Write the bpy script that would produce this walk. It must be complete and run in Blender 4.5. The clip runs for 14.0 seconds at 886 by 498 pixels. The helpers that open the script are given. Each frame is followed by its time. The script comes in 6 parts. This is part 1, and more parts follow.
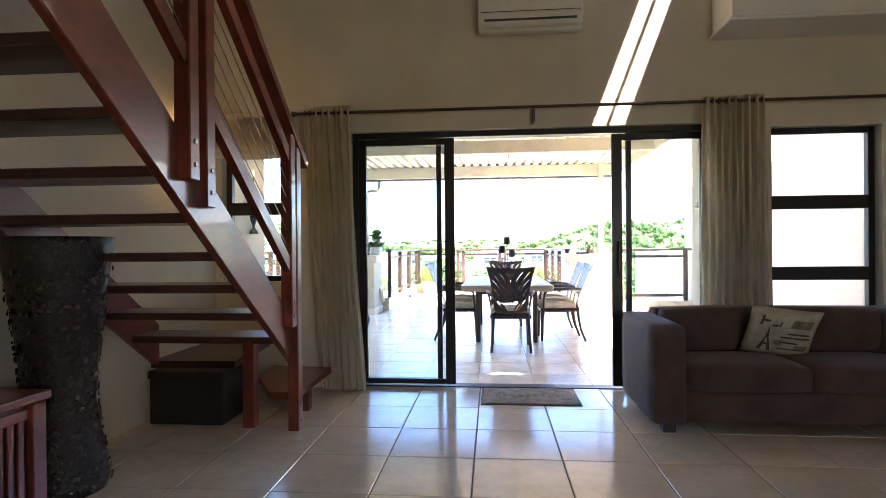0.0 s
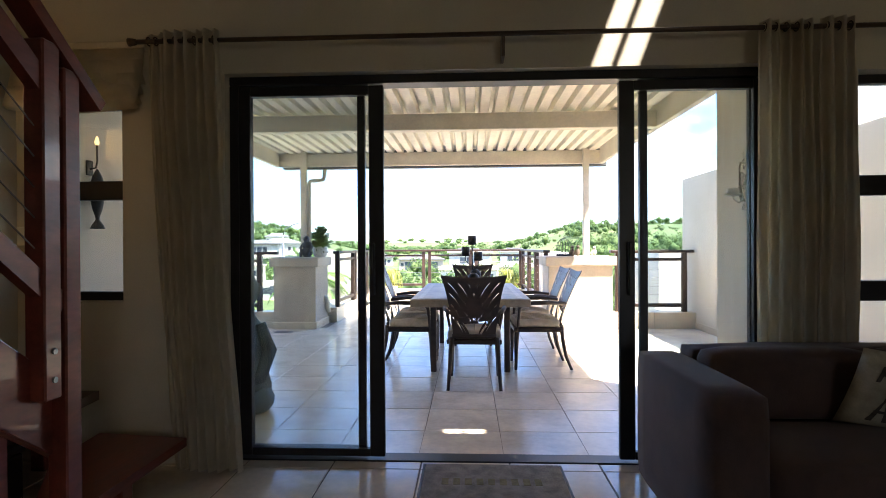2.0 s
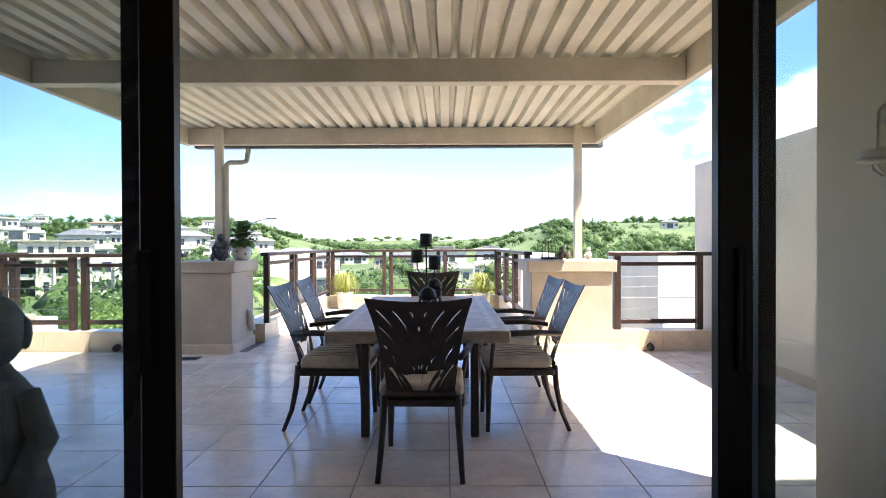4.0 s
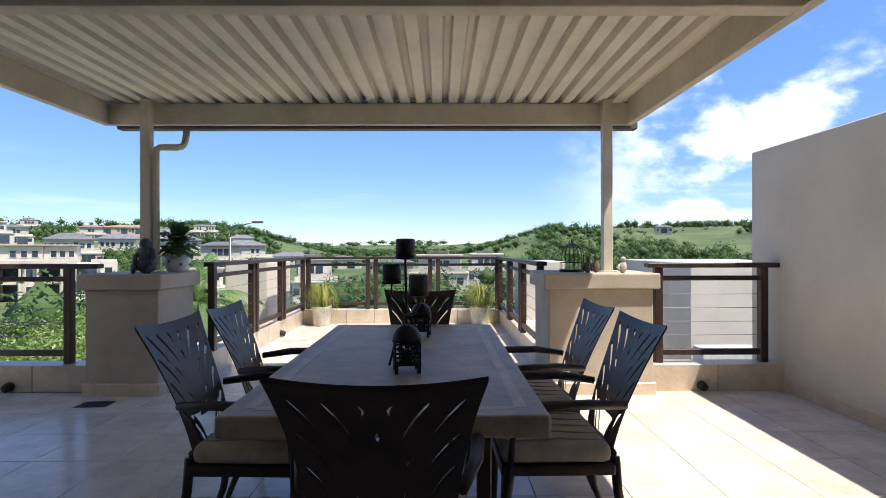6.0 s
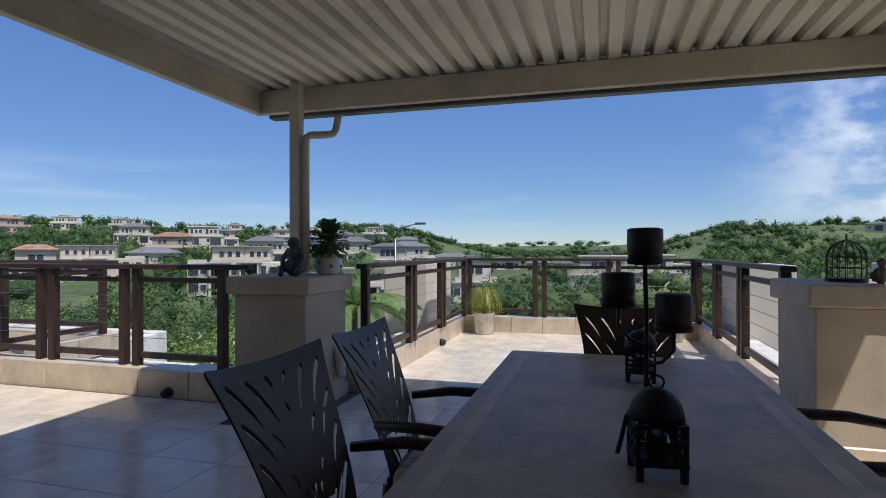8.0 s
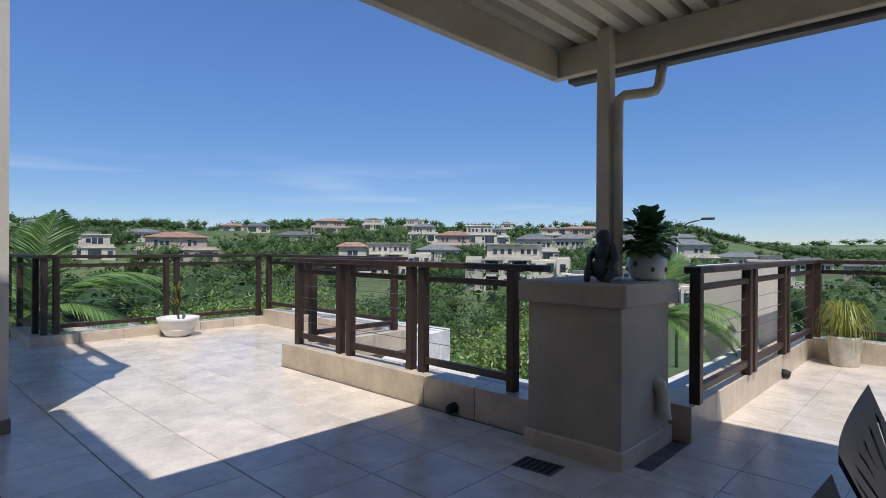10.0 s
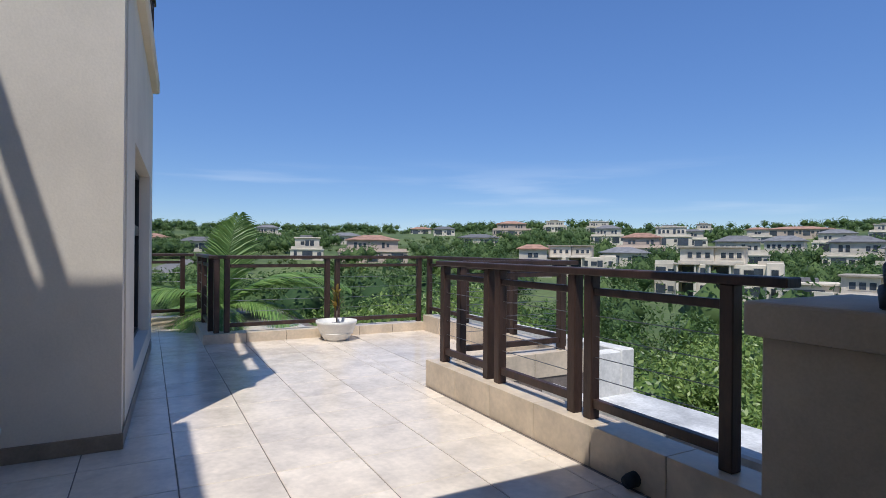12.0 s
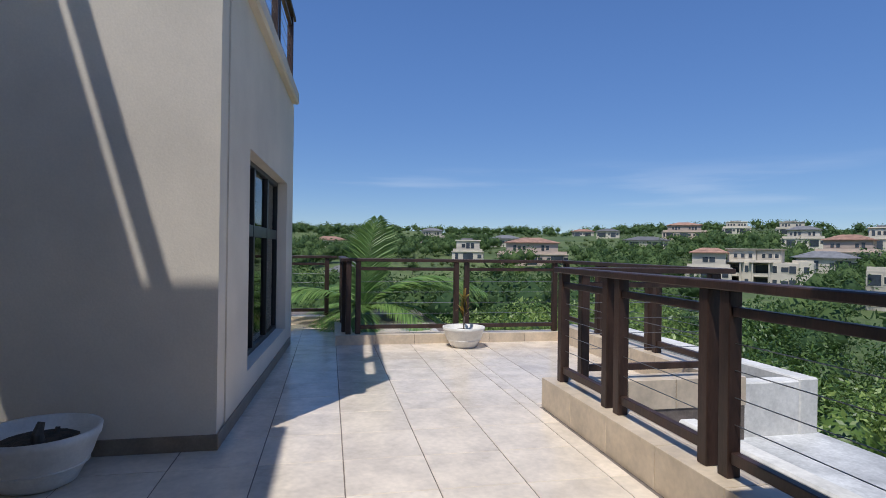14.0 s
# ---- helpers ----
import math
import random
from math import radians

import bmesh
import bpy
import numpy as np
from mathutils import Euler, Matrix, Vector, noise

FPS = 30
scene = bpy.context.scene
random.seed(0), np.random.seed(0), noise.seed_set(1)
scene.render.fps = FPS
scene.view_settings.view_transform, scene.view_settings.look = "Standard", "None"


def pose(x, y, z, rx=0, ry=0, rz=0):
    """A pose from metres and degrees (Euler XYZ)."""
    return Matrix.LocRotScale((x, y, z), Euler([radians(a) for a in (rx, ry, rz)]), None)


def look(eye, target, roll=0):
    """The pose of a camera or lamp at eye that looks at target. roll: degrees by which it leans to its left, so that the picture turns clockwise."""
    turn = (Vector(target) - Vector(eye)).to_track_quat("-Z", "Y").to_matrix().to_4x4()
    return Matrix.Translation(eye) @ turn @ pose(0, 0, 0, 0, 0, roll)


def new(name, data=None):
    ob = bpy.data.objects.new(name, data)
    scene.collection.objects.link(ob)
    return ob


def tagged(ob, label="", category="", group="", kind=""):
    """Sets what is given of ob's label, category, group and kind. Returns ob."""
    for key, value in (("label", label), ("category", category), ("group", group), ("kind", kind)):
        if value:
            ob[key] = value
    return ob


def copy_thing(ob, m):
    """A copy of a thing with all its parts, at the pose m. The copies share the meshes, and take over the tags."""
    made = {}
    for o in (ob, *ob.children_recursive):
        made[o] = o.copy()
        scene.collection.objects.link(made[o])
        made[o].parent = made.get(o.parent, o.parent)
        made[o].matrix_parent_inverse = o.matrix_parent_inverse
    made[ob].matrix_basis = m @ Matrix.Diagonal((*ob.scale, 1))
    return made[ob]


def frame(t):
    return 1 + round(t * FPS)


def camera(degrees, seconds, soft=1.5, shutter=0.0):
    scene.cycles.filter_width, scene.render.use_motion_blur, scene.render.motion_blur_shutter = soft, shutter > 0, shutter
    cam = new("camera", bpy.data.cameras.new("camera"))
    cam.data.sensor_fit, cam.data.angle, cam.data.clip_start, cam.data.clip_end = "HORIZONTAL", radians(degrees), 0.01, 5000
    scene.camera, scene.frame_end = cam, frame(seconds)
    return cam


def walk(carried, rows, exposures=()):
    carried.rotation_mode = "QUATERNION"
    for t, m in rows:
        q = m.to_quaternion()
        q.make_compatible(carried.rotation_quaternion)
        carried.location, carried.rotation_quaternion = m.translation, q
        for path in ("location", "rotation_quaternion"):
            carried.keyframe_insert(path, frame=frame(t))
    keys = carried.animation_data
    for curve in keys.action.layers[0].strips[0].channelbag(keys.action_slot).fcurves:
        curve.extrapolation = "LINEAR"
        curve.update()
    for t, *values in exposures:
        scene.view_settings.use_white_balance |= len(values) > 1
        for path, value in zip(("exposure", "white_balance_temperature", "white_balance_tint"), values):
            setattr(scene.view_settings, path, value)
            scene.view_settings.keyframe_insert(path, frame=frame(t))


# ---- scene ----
cam = camera(77.5, 14.0, soft=0.6)
PATH = [
    (0, (0.788, -0.207, 1.208), (0.61, 1.785, 1.203), -0.5),
    (0.5, (0.825, 0.155, 1.218), (0.668, 2.149, 1.212), -0.3),
    (1, (0.899, 0.57, 1.239), (0.76, 2.565, 1.233), -0.6),
    (1.5, (0.921, 0.986, 1.225), (0.797, 2.982, 1.219), -0.5),
    (2, (0.952, 1.423, 1.227), (0.858, 3.421, 1.219), -0.3),
    (2.5, (0.997, 1.864, 1.252), (0.921, 3.863, 1.24), -0.3),
    (3, (1.04, 2.305, 1.265), (0.987, 4.304, 1.252), -0.4),
    (3.5, (1.114, 2.776, 1.256), (1.086, 4.776, 1.24), -0.3),
    (6, (1.149, 4.698, 1.294), (1.161, 6.698, 1.295), -0.1),
    (6.5, (1.065, 5.02, 1.281), (1.074, 7.02, 1.289), -0.1),
    (7, (1.003, 5.282, 1.285), (0.898, 7.279, 1.289), -0.0),
    (7.5, (0.927, 5.511, 1.284), (0.641, 7.49, 1.294), 0.1),
    (8, (0.872, 5.76, 1.286), (0.321, 7.683, 1.291), -0.1),
    (8.5, (0.700, 5.945, 1.282), (-0.126, 7.767, 1.289), 0.3),
    (9, (0.529, 6.134, 1.277), (-0.511, 7.842, 1.281), 0.4),
    (11.3, (-0.455, 7.125, 1.286), (-2.093, 8.273, 1.282), 0.6),
    (11.5, (-0.501, 7.196, 1.282), (-2.169, 8.3, 1.279), 0.7),
    (12, (-0.649, 7.436, 1.272), (-2.412, 8.38, 1.273), 0.5),
    (12.5, (-0.769, 7.637, 1.257), (-2.601, 8.441, 1.26), 0.6),
    (13, (-0.868, 7.801, 1.261), (-2.742, 8.5, 1.271), 0.7),
    (13.5, (-0.91, 7.909, 1.29), (-2.828, 8.478, 1.293), 0.8),
    (14, (-0.928, 7.991, 1.291), (-2.887, 8.393, 1.295), 0.8),
]
walk(cam, [(t, look(eye, target, roll)) for t, eye, target, roll in PATH],
     exposures=[(0.0, 3.9, 6900, 13), (1.0, 3.3, 6900, 13), (1.5, 2.9, 6900, 13), (2.0, 2.6, 6900, 12), (3.0, 2.35, 6900, 12), (3.7, 2.05, 6800, 12), (5.8, 0.7, 6500, 10),
                (7.0, 0.15, 6350, 10), (8.0, -0.2, 6200, 10), (9.0, -0.25, 6100, 10), (11.3, -0.1, 6100, 10), (12.5, -0.2, 6150, 10), (14.0, -0.32, 6150, 10)])

# ---------------------------------------------------------------- world and sun
SUN_WAY = Vector((-0.38, 0.285, -1.0)).normalized()
world = bpy.data.worlds.new("sky")
scene.world = world
world.use_nodes = True
wn, wl = world.node_tree.nodes, world.node_tree.links
wn.clear()
w_out = wn.new("ShaderNodeOutputWorld")
w_bg = wn.new("ShaderNodeBackground")
w_sky = wn.new("ShaderNodeTexSky")
w_sky.sky_type = "NISHITA"
w_sky.sun_disc = False
w_sky.sun_elevation = math.asin(-SUN_WAY.z)
w_sky.sun_rotation = radians(127)
w_sky.altitude = 900
w_sky.air_density = 0.9
w_sky.dust_density = 0.0
w_sky.ozone_density = 2.0
# low cumulus banks and thin veils, by direction on the sky
w_tc = wn.new("ShaderNodeTexCoord")
w_sep = wn.new("ShaderNodeSeparateXYZ")
wl.new(w_tc.outputs["Generated"], w_sep.inputs[0])
w_map = wn.new("ShaderNodeMapping")
w_map.inputs["Scale"].default_value = (1.0, 1.0, 1.7)
w_map.inputs["Location"].default_value = (0.32, 0.1, 0.05)
wl.new(w_tc.outputs["Generated"], w_map.inputs[0])
w_noise = wn.new("ShaderNodeTexNoise")
w_noise.inputs["Scale"].default_value = 5.5
w_noise.inputs["Detail"].default_value = 9
w_noise.inputs["Roughness"].default_value = 0.55
wl.new(w_map.outputs[0], w_noise.inputs["Vector"])


def w_math(op, a, b, clamp=False):
    n = wn.new("ShaderNodeMath")
    n.operation, n.use_clamp = op, clamp
    for i, v in enumerate((a, b)):
        if isinstance(v, (int, float)):
            n.inputs[i].default_value = v
        else:
            wl.new(v, n.inputs[i])
    return n.outputs[0]


def w_range(v, a, b, c=0.0, d=1.0):
    n = wn.new("ShaderNodeMapRange")
    n.interpolation_type = "SMOOTHSTEP"
    wl.new(v, n.inputs["Value"])
    for k, x in (("From Min", a), ("From Max", b), ("To Min", c), ("To Max", d)):
        n.inputs[k].default_value = x
    return n.outputs[0]


# cumulus stand low over the hills to the east of the terrace
w_east = w_range(w_sep.outputs[0], 0.15, 0.50)
w_low = w_math("MULTIPLY", w_range(w_sep.outputs[2], 0.02, 0.07), w_range(w_sep.outputs[2], 0.38, 0.14), True)
w_thr = w_math("SUBTRACT", w_noise.outputs["Fac"], w_math("MULTIPLY", w_sep.outputs[2], 0.25))
w_cum = w_math("MULTIPLY", w_range(w_thr, 0.40, 0.56), w_math("MULTIPLY", w_east, w_low), True)
w_map2 = wn.new("ShaderNodeMapping")
w_map2.inputs["Scale"].default_value = (1.2, 1.2, 14.0)
wl.new(w_tc.outputs["Generated"], w_map2.inputs[0])
w_noise2 = wn.new("ShaderNodeTexNoise")
w_noise2.inputs["Scale"].default_value = 2.3
w_noise2.inputs["Detail"].default_value = 5
wl.new(w_map2.outputs[0], w_noise2.inputs["Vector"])
w_veil = w_math("MULTIPLY", w_range(w_noise2.outputs["Fac"], 0.52, 0.74, 0.0, 0.16), w_math("MULTIPLY", w_range(w_sep.outputs[2], 0.02, 0.06), w_range(w_sep.outputs[2], 0.17, 0.10), True))
w_fac = w_math("ADD", w_cum, w_veil, True)
w_mix = wn.new("ShaderNodeMixRGB")
wl.new(w_fac, w_mix.inputs["Fac"])
w_hs = wn.new("ShaderNodeHueSaturation")
w_hs.inputs["Saturation"].default_value = 1.08
wl.new(w_sky.outputs[0], w_hs.inputs["Color"])
w_tint = wn.new("ShaderNodeMixRGB")
w_tint.blend_type = "MULTIPLY"
w_tint.inputs["Fac"].default_value = 1.0
w_tint.inputs["Color2"].default_value = (0.89, 0.97, 1.15, 1)
wl.new(w_hs.outputs[0], w_tint.inputs["Color1"])
wl.new(w_tint.outputs[0], w_mix.inputs["Color1"])
w_mix.inputs["Color2"].default_value = (10.5, 10.8, 11.2, 1)
wl.new(w_mix.outputs[0], w_bg.inputs["Color"])
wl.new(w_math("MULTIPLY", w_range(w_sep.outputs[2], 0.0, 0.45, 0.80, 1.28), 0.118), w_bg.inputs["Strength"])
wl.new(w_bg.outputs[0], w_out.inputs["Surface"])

sun_data = bpy.data.lights.new("sun", "SUN")
sun_data.energy = 5.0
sun_data.angle = radians(0.55)
sun_data.color = (1.0, 0.95, 0.88)
sun = new("sun", sun_data)
sun.matrix_world = Matrix.Translation((10, -8, 30)) @ SUN_WAY.to_track_quat("-Z", "Y").to_matrix().to_4x4()

# ---------------------------------------------------------------- materials
def material(name, base, rough=0.6, metal=0.0, var=0.12, scale=3.0, fine=60.0, bump=0.15, spec=0.5, dark=None, random_tone=0.0, coat=0.0, stain=0.0, sheen=0.0, bump_dist=0.004):
    """A surface with broad stains, fine grain and relief, in object metres."""
    m = bpy.data.materials.new(name)
    m.use_nodes = True
    nt = m.node_tree
    n, l = nt.nodes, nt.links
    b = n["Principled BSDF"]
    tc = n.new("ShaderNodeTexCoord")
    info = n.new("ShaderNodeObjectInfo")
    off = n.new("ShaderNodeVectorMath")
    off.operation = "ADD"
    l.new(tc.outputs["Object"], off.inputs[0])
    if random_tone:
        sc = n.new("ShaderNodeVectorMath")
        sc.operation = "SCALE"
        sc.inputs[0].default_value = (37.0, 17.0, 9.0)
        l.new(info.outputs["Random"], sc.inputs["Scale"])
        l.new(sc.outputs[0], off.inputs[1])
    n1 = n.new("ShaderNodeTexNoise")
    n1.inputs["Scale"].default_value = scale
    n1.inputs["Detail"].default_value = 5
    n1.inputs["Roughness"].default_value = 0.6
    n2 = n.new("ShaderNodeTexNoise")
    n2.inputs["Scale"].default_value = fine
    n2.inputs["Detail"].default_value = 3
    l.new(off.outputs[0], n1.inputs["Vector"])
    l.new(off.outputs[0], n2.inputs["Vector"])
    mix = n.new("ShaderNodeMixRGB")
    lo = dark or tuple(c * (1 - 2.2 * var) for c in base)
    hi = tuple(min(1, c * (1 + var)) for c in base)
    mix.inputs["Color1"].default_value = (*lo, 1)
    mix.inputs["Color2"].default_value = (*hi, 1)
    ramp = n.new("ShaderNodeMapRange")
    ramp.inputs["From Min"].default_value, ramp.inputs["From Max"].default_value = 0.3, 0.62
    l.new(n1.outputs["Fac"], ramp.inputs["Value"])
    l.new(ramp.outputs[0], mix.inputs["Fac"])
    mix2 = n.new("ShaderNodeMixRGB")
    mix2.blend_type = "MULTIPLY"
    mix2.inputs["Fac"].default_value = min(1.0, var * 2.5)
    l.new(mix.outputs[0], mix2.inputs["Color1"])
    l.new(n2.outputs["Fac"], mix2.inputs["Color2"])
    gain = n.new("ShaderNodeMixRGB")
    gain.blend_type = "MULTIPLY"
    gain.inputs["Fac"].default_value = 1.0
    k = 1 / (1 - 0.5 * min(1.0, var * 2.5))
    gain.inputs["Color2"].default_value = (k, k, k, 1)
    l.new(mix2.outputs[0], gain.inputs["Color1"])
    last = gain.outputs[0]
    if random_tone:
        hs = n.new("ShaderNodeHueSaturation")
        mr = n.new("ShaderNodeMapRange")
        mr.inputs["To Min"].default_value, mr.inputs["To Max"].default_value = 1 - random_tone, 1 + random_tone
        l.new(info.outputs["Random"], mr.inputs["Value"])
        l.new(mr.outputs[0], hs.inputs["Value"])
        l.new(last, hs.inputs["Color"])
        last = hs.outputs[0]
    l.new(last, b.inputs["Base Color"])
    rr = n.new("ShaderNodeMapRange")
    rr.inputs["To Min"].default_value, rr.inputs["To Max"].default_value = max(0.02, rough * 0.8), min(1, rough * 1.2)
    l.new(n1.outputs["Fac"], rr.inputs["Value"])
    l.new(rr.outputs[0], b.inputs["Roughness"])
    b.inputs["Metallic"].default_value = metal
    b.inputs["Specular IOR Level"].default_value = spec
    b.inputs["Coat Weight"].default_value = coat
    b.inputs["Sheen Weight"].default_value = sheen
    if bump:
        bp = n.new("ShaderNodeBump")
        bp.inputs["Strength"].default_value = bump
        bp.inputs["Distance"].default_value = bump_dist
        l.new(n2.outputs["Fac"], bp.inputs["Height"])
        l.new(bp.outputs[0], b.inputs["Normal"])
    return m


def stretched(m, sx, sy, sz):
    """Grain drawn out along an axis."""
    nt = m.node_tree
    add = next(x for x in nt.nodes if x.type == "VECT_MATH" and x.operation == "ADD")
    mp = nt.nodes.new("ShaderNodeMapping")
    mp.inputs["Scale"].default_value = (sx, sy, sz)
    targets = [lk.to_socket for lk in add.outputs[0].links]
    nt.links.new(add.outputs[0], mp.inputs[0])
    for s in targets:
        nt.links.new(mp.outputs[0], s)
    return m


def glass_material(name, tint=(0.93, 0.96, 0.96)):
    m = bpy.data.materials.new(name)
    m.use_nodes = True
    n, l = m.node_tree.nodes, m.node_tree.links
    n.clear()
    out = n.new("ShaderNodeOutputMaterial")
    tr = n.new("ShaderNodeBsdfTransparent")
    tr.inputs[0].default_value = (*tint, 1)
    gl = n.new("ShaderNodeBsdfGlossy")
    gl.inputs["Roughness"].default_value = 0.01
    fr = n.new("ShaderNodeFresnel")
    fr.inputs["IOR"].default_value = 1.45
    mx = n.new("ShaderNodeMixShader")
    l.new(fr.outputs[0], mx.inputs[0])
    l.new(tr.outputs[0], mx.inputs[1])
    l.new(gl.outputs[0], mx.inputs[2])
    l.new(mx.outputs[0], out.inputs[0])
    return m


def leaf_material(name, base, tip, rough=0.45):
    """Leaves that differ from one to the next, with light coming through."""
    m = bpy.data.materials.new(name)
    m.use_nodes = True
    n, l = m.node_tree.nodes, m.node_tree.links
    b = n["Principled BSDF"]
    g = n.new("ShaderNodeNewGeometry")
    mix = n.new("ShaderNodeMixRGB")
    mix.inputs["Color1"].default_value = (*base, 1)
    mix.inputs["Color2"].default_value = (*tip, 1)
    l.new(g.outputs["Random Per Island"], mix.inputs["Fac"])
    l.new(mix.outputs[0], b.inputs["Base Color"])
    b.inputs["Roughness"].default_value = rough
    out = n["Material Output"]
    tl = n.new("ShaderNodeBsdfTranslucent")
    l.new(mix.outputs[0], tl.inputs["Color"])
    mx = n.new("ShaderNodeMixShader")
    mx.inputs[0].default_value = 0.32
    l.new(b.outputs[0], mx.inputs[1])
    l.new(tl.outputs[0], mx.inputs[2])
    l.new(mx.outputs[0], out.inputs[0])
    return m


M_PLASTER_IN = material("interior_plaster", (0.62, 0.56, 0.45), 0.85, var=0.05, scale=1.2, fine=90, bump=0.12)
M_PLASTER_OUT = material("exterior_plaster", (0.66, 0.59, 0.49), 0.88, var=0.06, scale=0.9, fine=70, bump=0.25)
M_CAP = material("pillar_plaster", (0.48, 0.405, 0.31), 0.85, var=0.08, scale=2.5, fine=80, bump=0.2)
M_CEIL = material("ceiling_white", (0.75, 0.72, 0.66), 0.9, var=0.03, scale=1, fine=50, bump=0.05)
M_TILE = material("beige_floor_tile", (0.70, 0.605, 0.49), 0.22, var=0.10, scale=3.2, fine=25, bump=0.03, random_tone=0.05, dark=(0.57, 0.49, 0.40))
M_TILE_IN = material("indoor_floor_tile", (0.70, 0.60, 0.48), 0.14, var=0.08, scale=3.0, fine=25, bump=0.03, random_tone=0.04, dark=(0.60, 0.52, 0.42))
M_CURB_TILE = material("curb_tile", (0.60, 0.49, 0.36), 0.35, var=0.10, scale=4, fine=30, bump=0.05, random_tone=0.05)
M_GROUT = material("dark_grout", (0.16, 0.13, 0.11), 0.9, var=0.2, scale=8, fine=120, bump=0.3)
M_RAILWOOD = stretched(material("dark_stained_timber", (0.045, 0.024, 0.017), 0.45, var=0.25, scale=9, fine=90, bump=0.25), 1, 1, 0.25)
M_CABLE = material("steel_cable", (0.25, 0.25, 0.25), 0.4, metal=0.9, var=0.05, bump=0)
M_ALU = material("dark_aluminium", (0.022, 0.021, 0.022), 0.4, metal=0.3, var=0.1, scale=5, fine=150, bump=0.05)
M_PERGOLA = material("cream_painted_steel", (0.62, 0.56, 0.44), 0.5, var=0.08, scale=2, fine=40, bump=0.08)
M_SHEET = material("cream_corrugated_sheet", (0.72, 0.67, 0.54), 0.5, var=0.07, scale=1.5, fine=30, bump=0.04)
M_GUTTER = material("gutter_dark", (0.10, 0.10, 0.10), 0.5, var=0.15, bump=0.05)
M_GLASS = glass_material("window_glass")
M_REDWOOD = stretched(material("red_varnished_timber", (0.17, 0.035, 0.022), 0.34, var=0.2, scale=6, fine=60, bump=0.08, coat=0.25), 1, 0.3, 1)
M_DARKWOOD = stretched(material("dark_stained_tread", (0.06, 0.022, 0.016), 0.35, var=0.25, scale=6, fine=60, bump=0.08, coat=0.2), 0.3, 1, 1)
M_SOFA = material("brown_grey_upholstery", (0.080, 0.046, 0.036), 0.95, var=0.16, scale=5, fine=260, bump=0.5, sheen=0.1, bump_dist=0.002)
M_SOFA_FOOT = material("black_foot", (0.02, 0.018, 0.016), 0.5, var=0.1)
M_CURTAIN = stretched(material("cream_curtain_linen", (0.74, 0.66, 0.53), 0.95, var=0.10, scale=7, fine=320, bump=0.35, sheen=0.2, bump_dist=0.002), 1, 1, 0.4)
M_BLIND = material("cream_blind_cloth", (0.78, 0.70, 0.56), 0.95, var=0.10, scale=6, fine=220, bump=0.3)
for m_, tone in ((M_CURTAIN, (0.78, 0.70, 0.56, 1)), (M_BLIND, (0.84, 0.76, 0.60, 1))):
    # thin cloth lets part of the daylight through
    nt = m_.node_tree
    tr, mx = nt.nodes.new("ShaderNodeBsdfTranslucent"), nt.nodes.new("ShaderNodeMixShader")
    tr.inputs["Color"].default_value = tone
    mx.inputs[0].default_value = 0.32
    nt.links.new(nt.nodes["Principled BSDF"].outputs[0], mx.inputs[1])
    nt.links.new(tr.outputs[0], mx.inputs[2])
    nt.links.new(mx.outputs[0], nt.nodes["Material Output"].inputs["Surface"])
M_RODWOOD = material("curtain_rod_bronze", (0.10, 0.07, 0.05), 0.4, metal=0.6, var=0.1, bump=0.05)
M_AC = material("aged_white_plastic", (0.74, 0.71, 0.64), 0.4, var=0.04, scale=3, fine=40, bump=0.02)
M_AC_DARK = material("vent_shadow_plastic", (0.06, 0.06, 0.06), 0.6, var=0.1, bump=0)
M_CHAIR = material("dark_cast_metal", (0.050, 0.032, 0.027), 0.45, metal=0.1, var=0.2, scale=12, fine=140, bump=0.3)
M_CUSHION = material("beige_cushion_cloth", (0.50, 0.44, 0.35), 0.95, var=0.12, scale=9, fine=260, bump=0.4, sheen=0.2, bump_dist=0.002)
M_PIPING = material("cushion_stripe", (0.36, 0.31, 0.24), 0.95, var=0.1, fine=250, bump=0.3)
M_TABLE = material("grey_stone_tabletop", (0.43, 0.35, 0.27), 0.5, var=0.14, scale=6, fine=45, bump=0.1)
M_TABLE_BAND = material("pale_inlay_band", (0.52, 0.44, 0.35), 0.5, var=0.10, scale=8, fine=60, bump=0.1)
M_IRON = material("black_wrought_iron", (0.018, 0.016, 0.015), 0.5, metal=0.4, var=0.2, scale=20, fine=160, bump=0.4)
M_CANDLE = material("dark_wax", (0.035, 0.028, 0.024), 0.5, var=0.2, scale=15, bump=0.15)
M_POT = material("white_pot_glaze", (0.72, 0.69, 0.63), 0.4, var=0.08, scale=5, fine=60, bump=0.12)
M_CERAMIC = material("beige_stone_pot", (0.55, 0.50, 0.42), 0.7, var=0.15, scale=7, fine=90, bump=0.3)
M_SOIL = material("dry_soil", (0.06, 0.045, 0.03), 0.95, var=0.3, scale=20, fine=120, bump=0.8, bump_dist=0.01)
M_STATUE = material("dark_stone_figure", (0.06, 0.065, 0.07), 0.6, var=0.25, scale=9, fine=70, bump=0.4)
M_GREYSTATUE = material("grey_green_stone", (0.13, 0.15, 0.145), 0.75, var=0.22, scale=6, fine=60, bump=0.5)
M_MAT = material("grey_brown_doormat", (0.25, 0.22, 0.185), 0.98, var=0.2, scale=12, fine=400, bump=0.8)
M_MOSAIC = material("black_shell_mosaic", (0.020, 0.018, 0.018), 0.25, var=0.5, scale=40, fine=160, bump=0.8, bump_dist=0.006)
M_PILLOW = material("printed_cream_linen", (0.42, 0.37, 0.26), 0.95, var=0.15, scale=10, fine=260, bump=0.4)
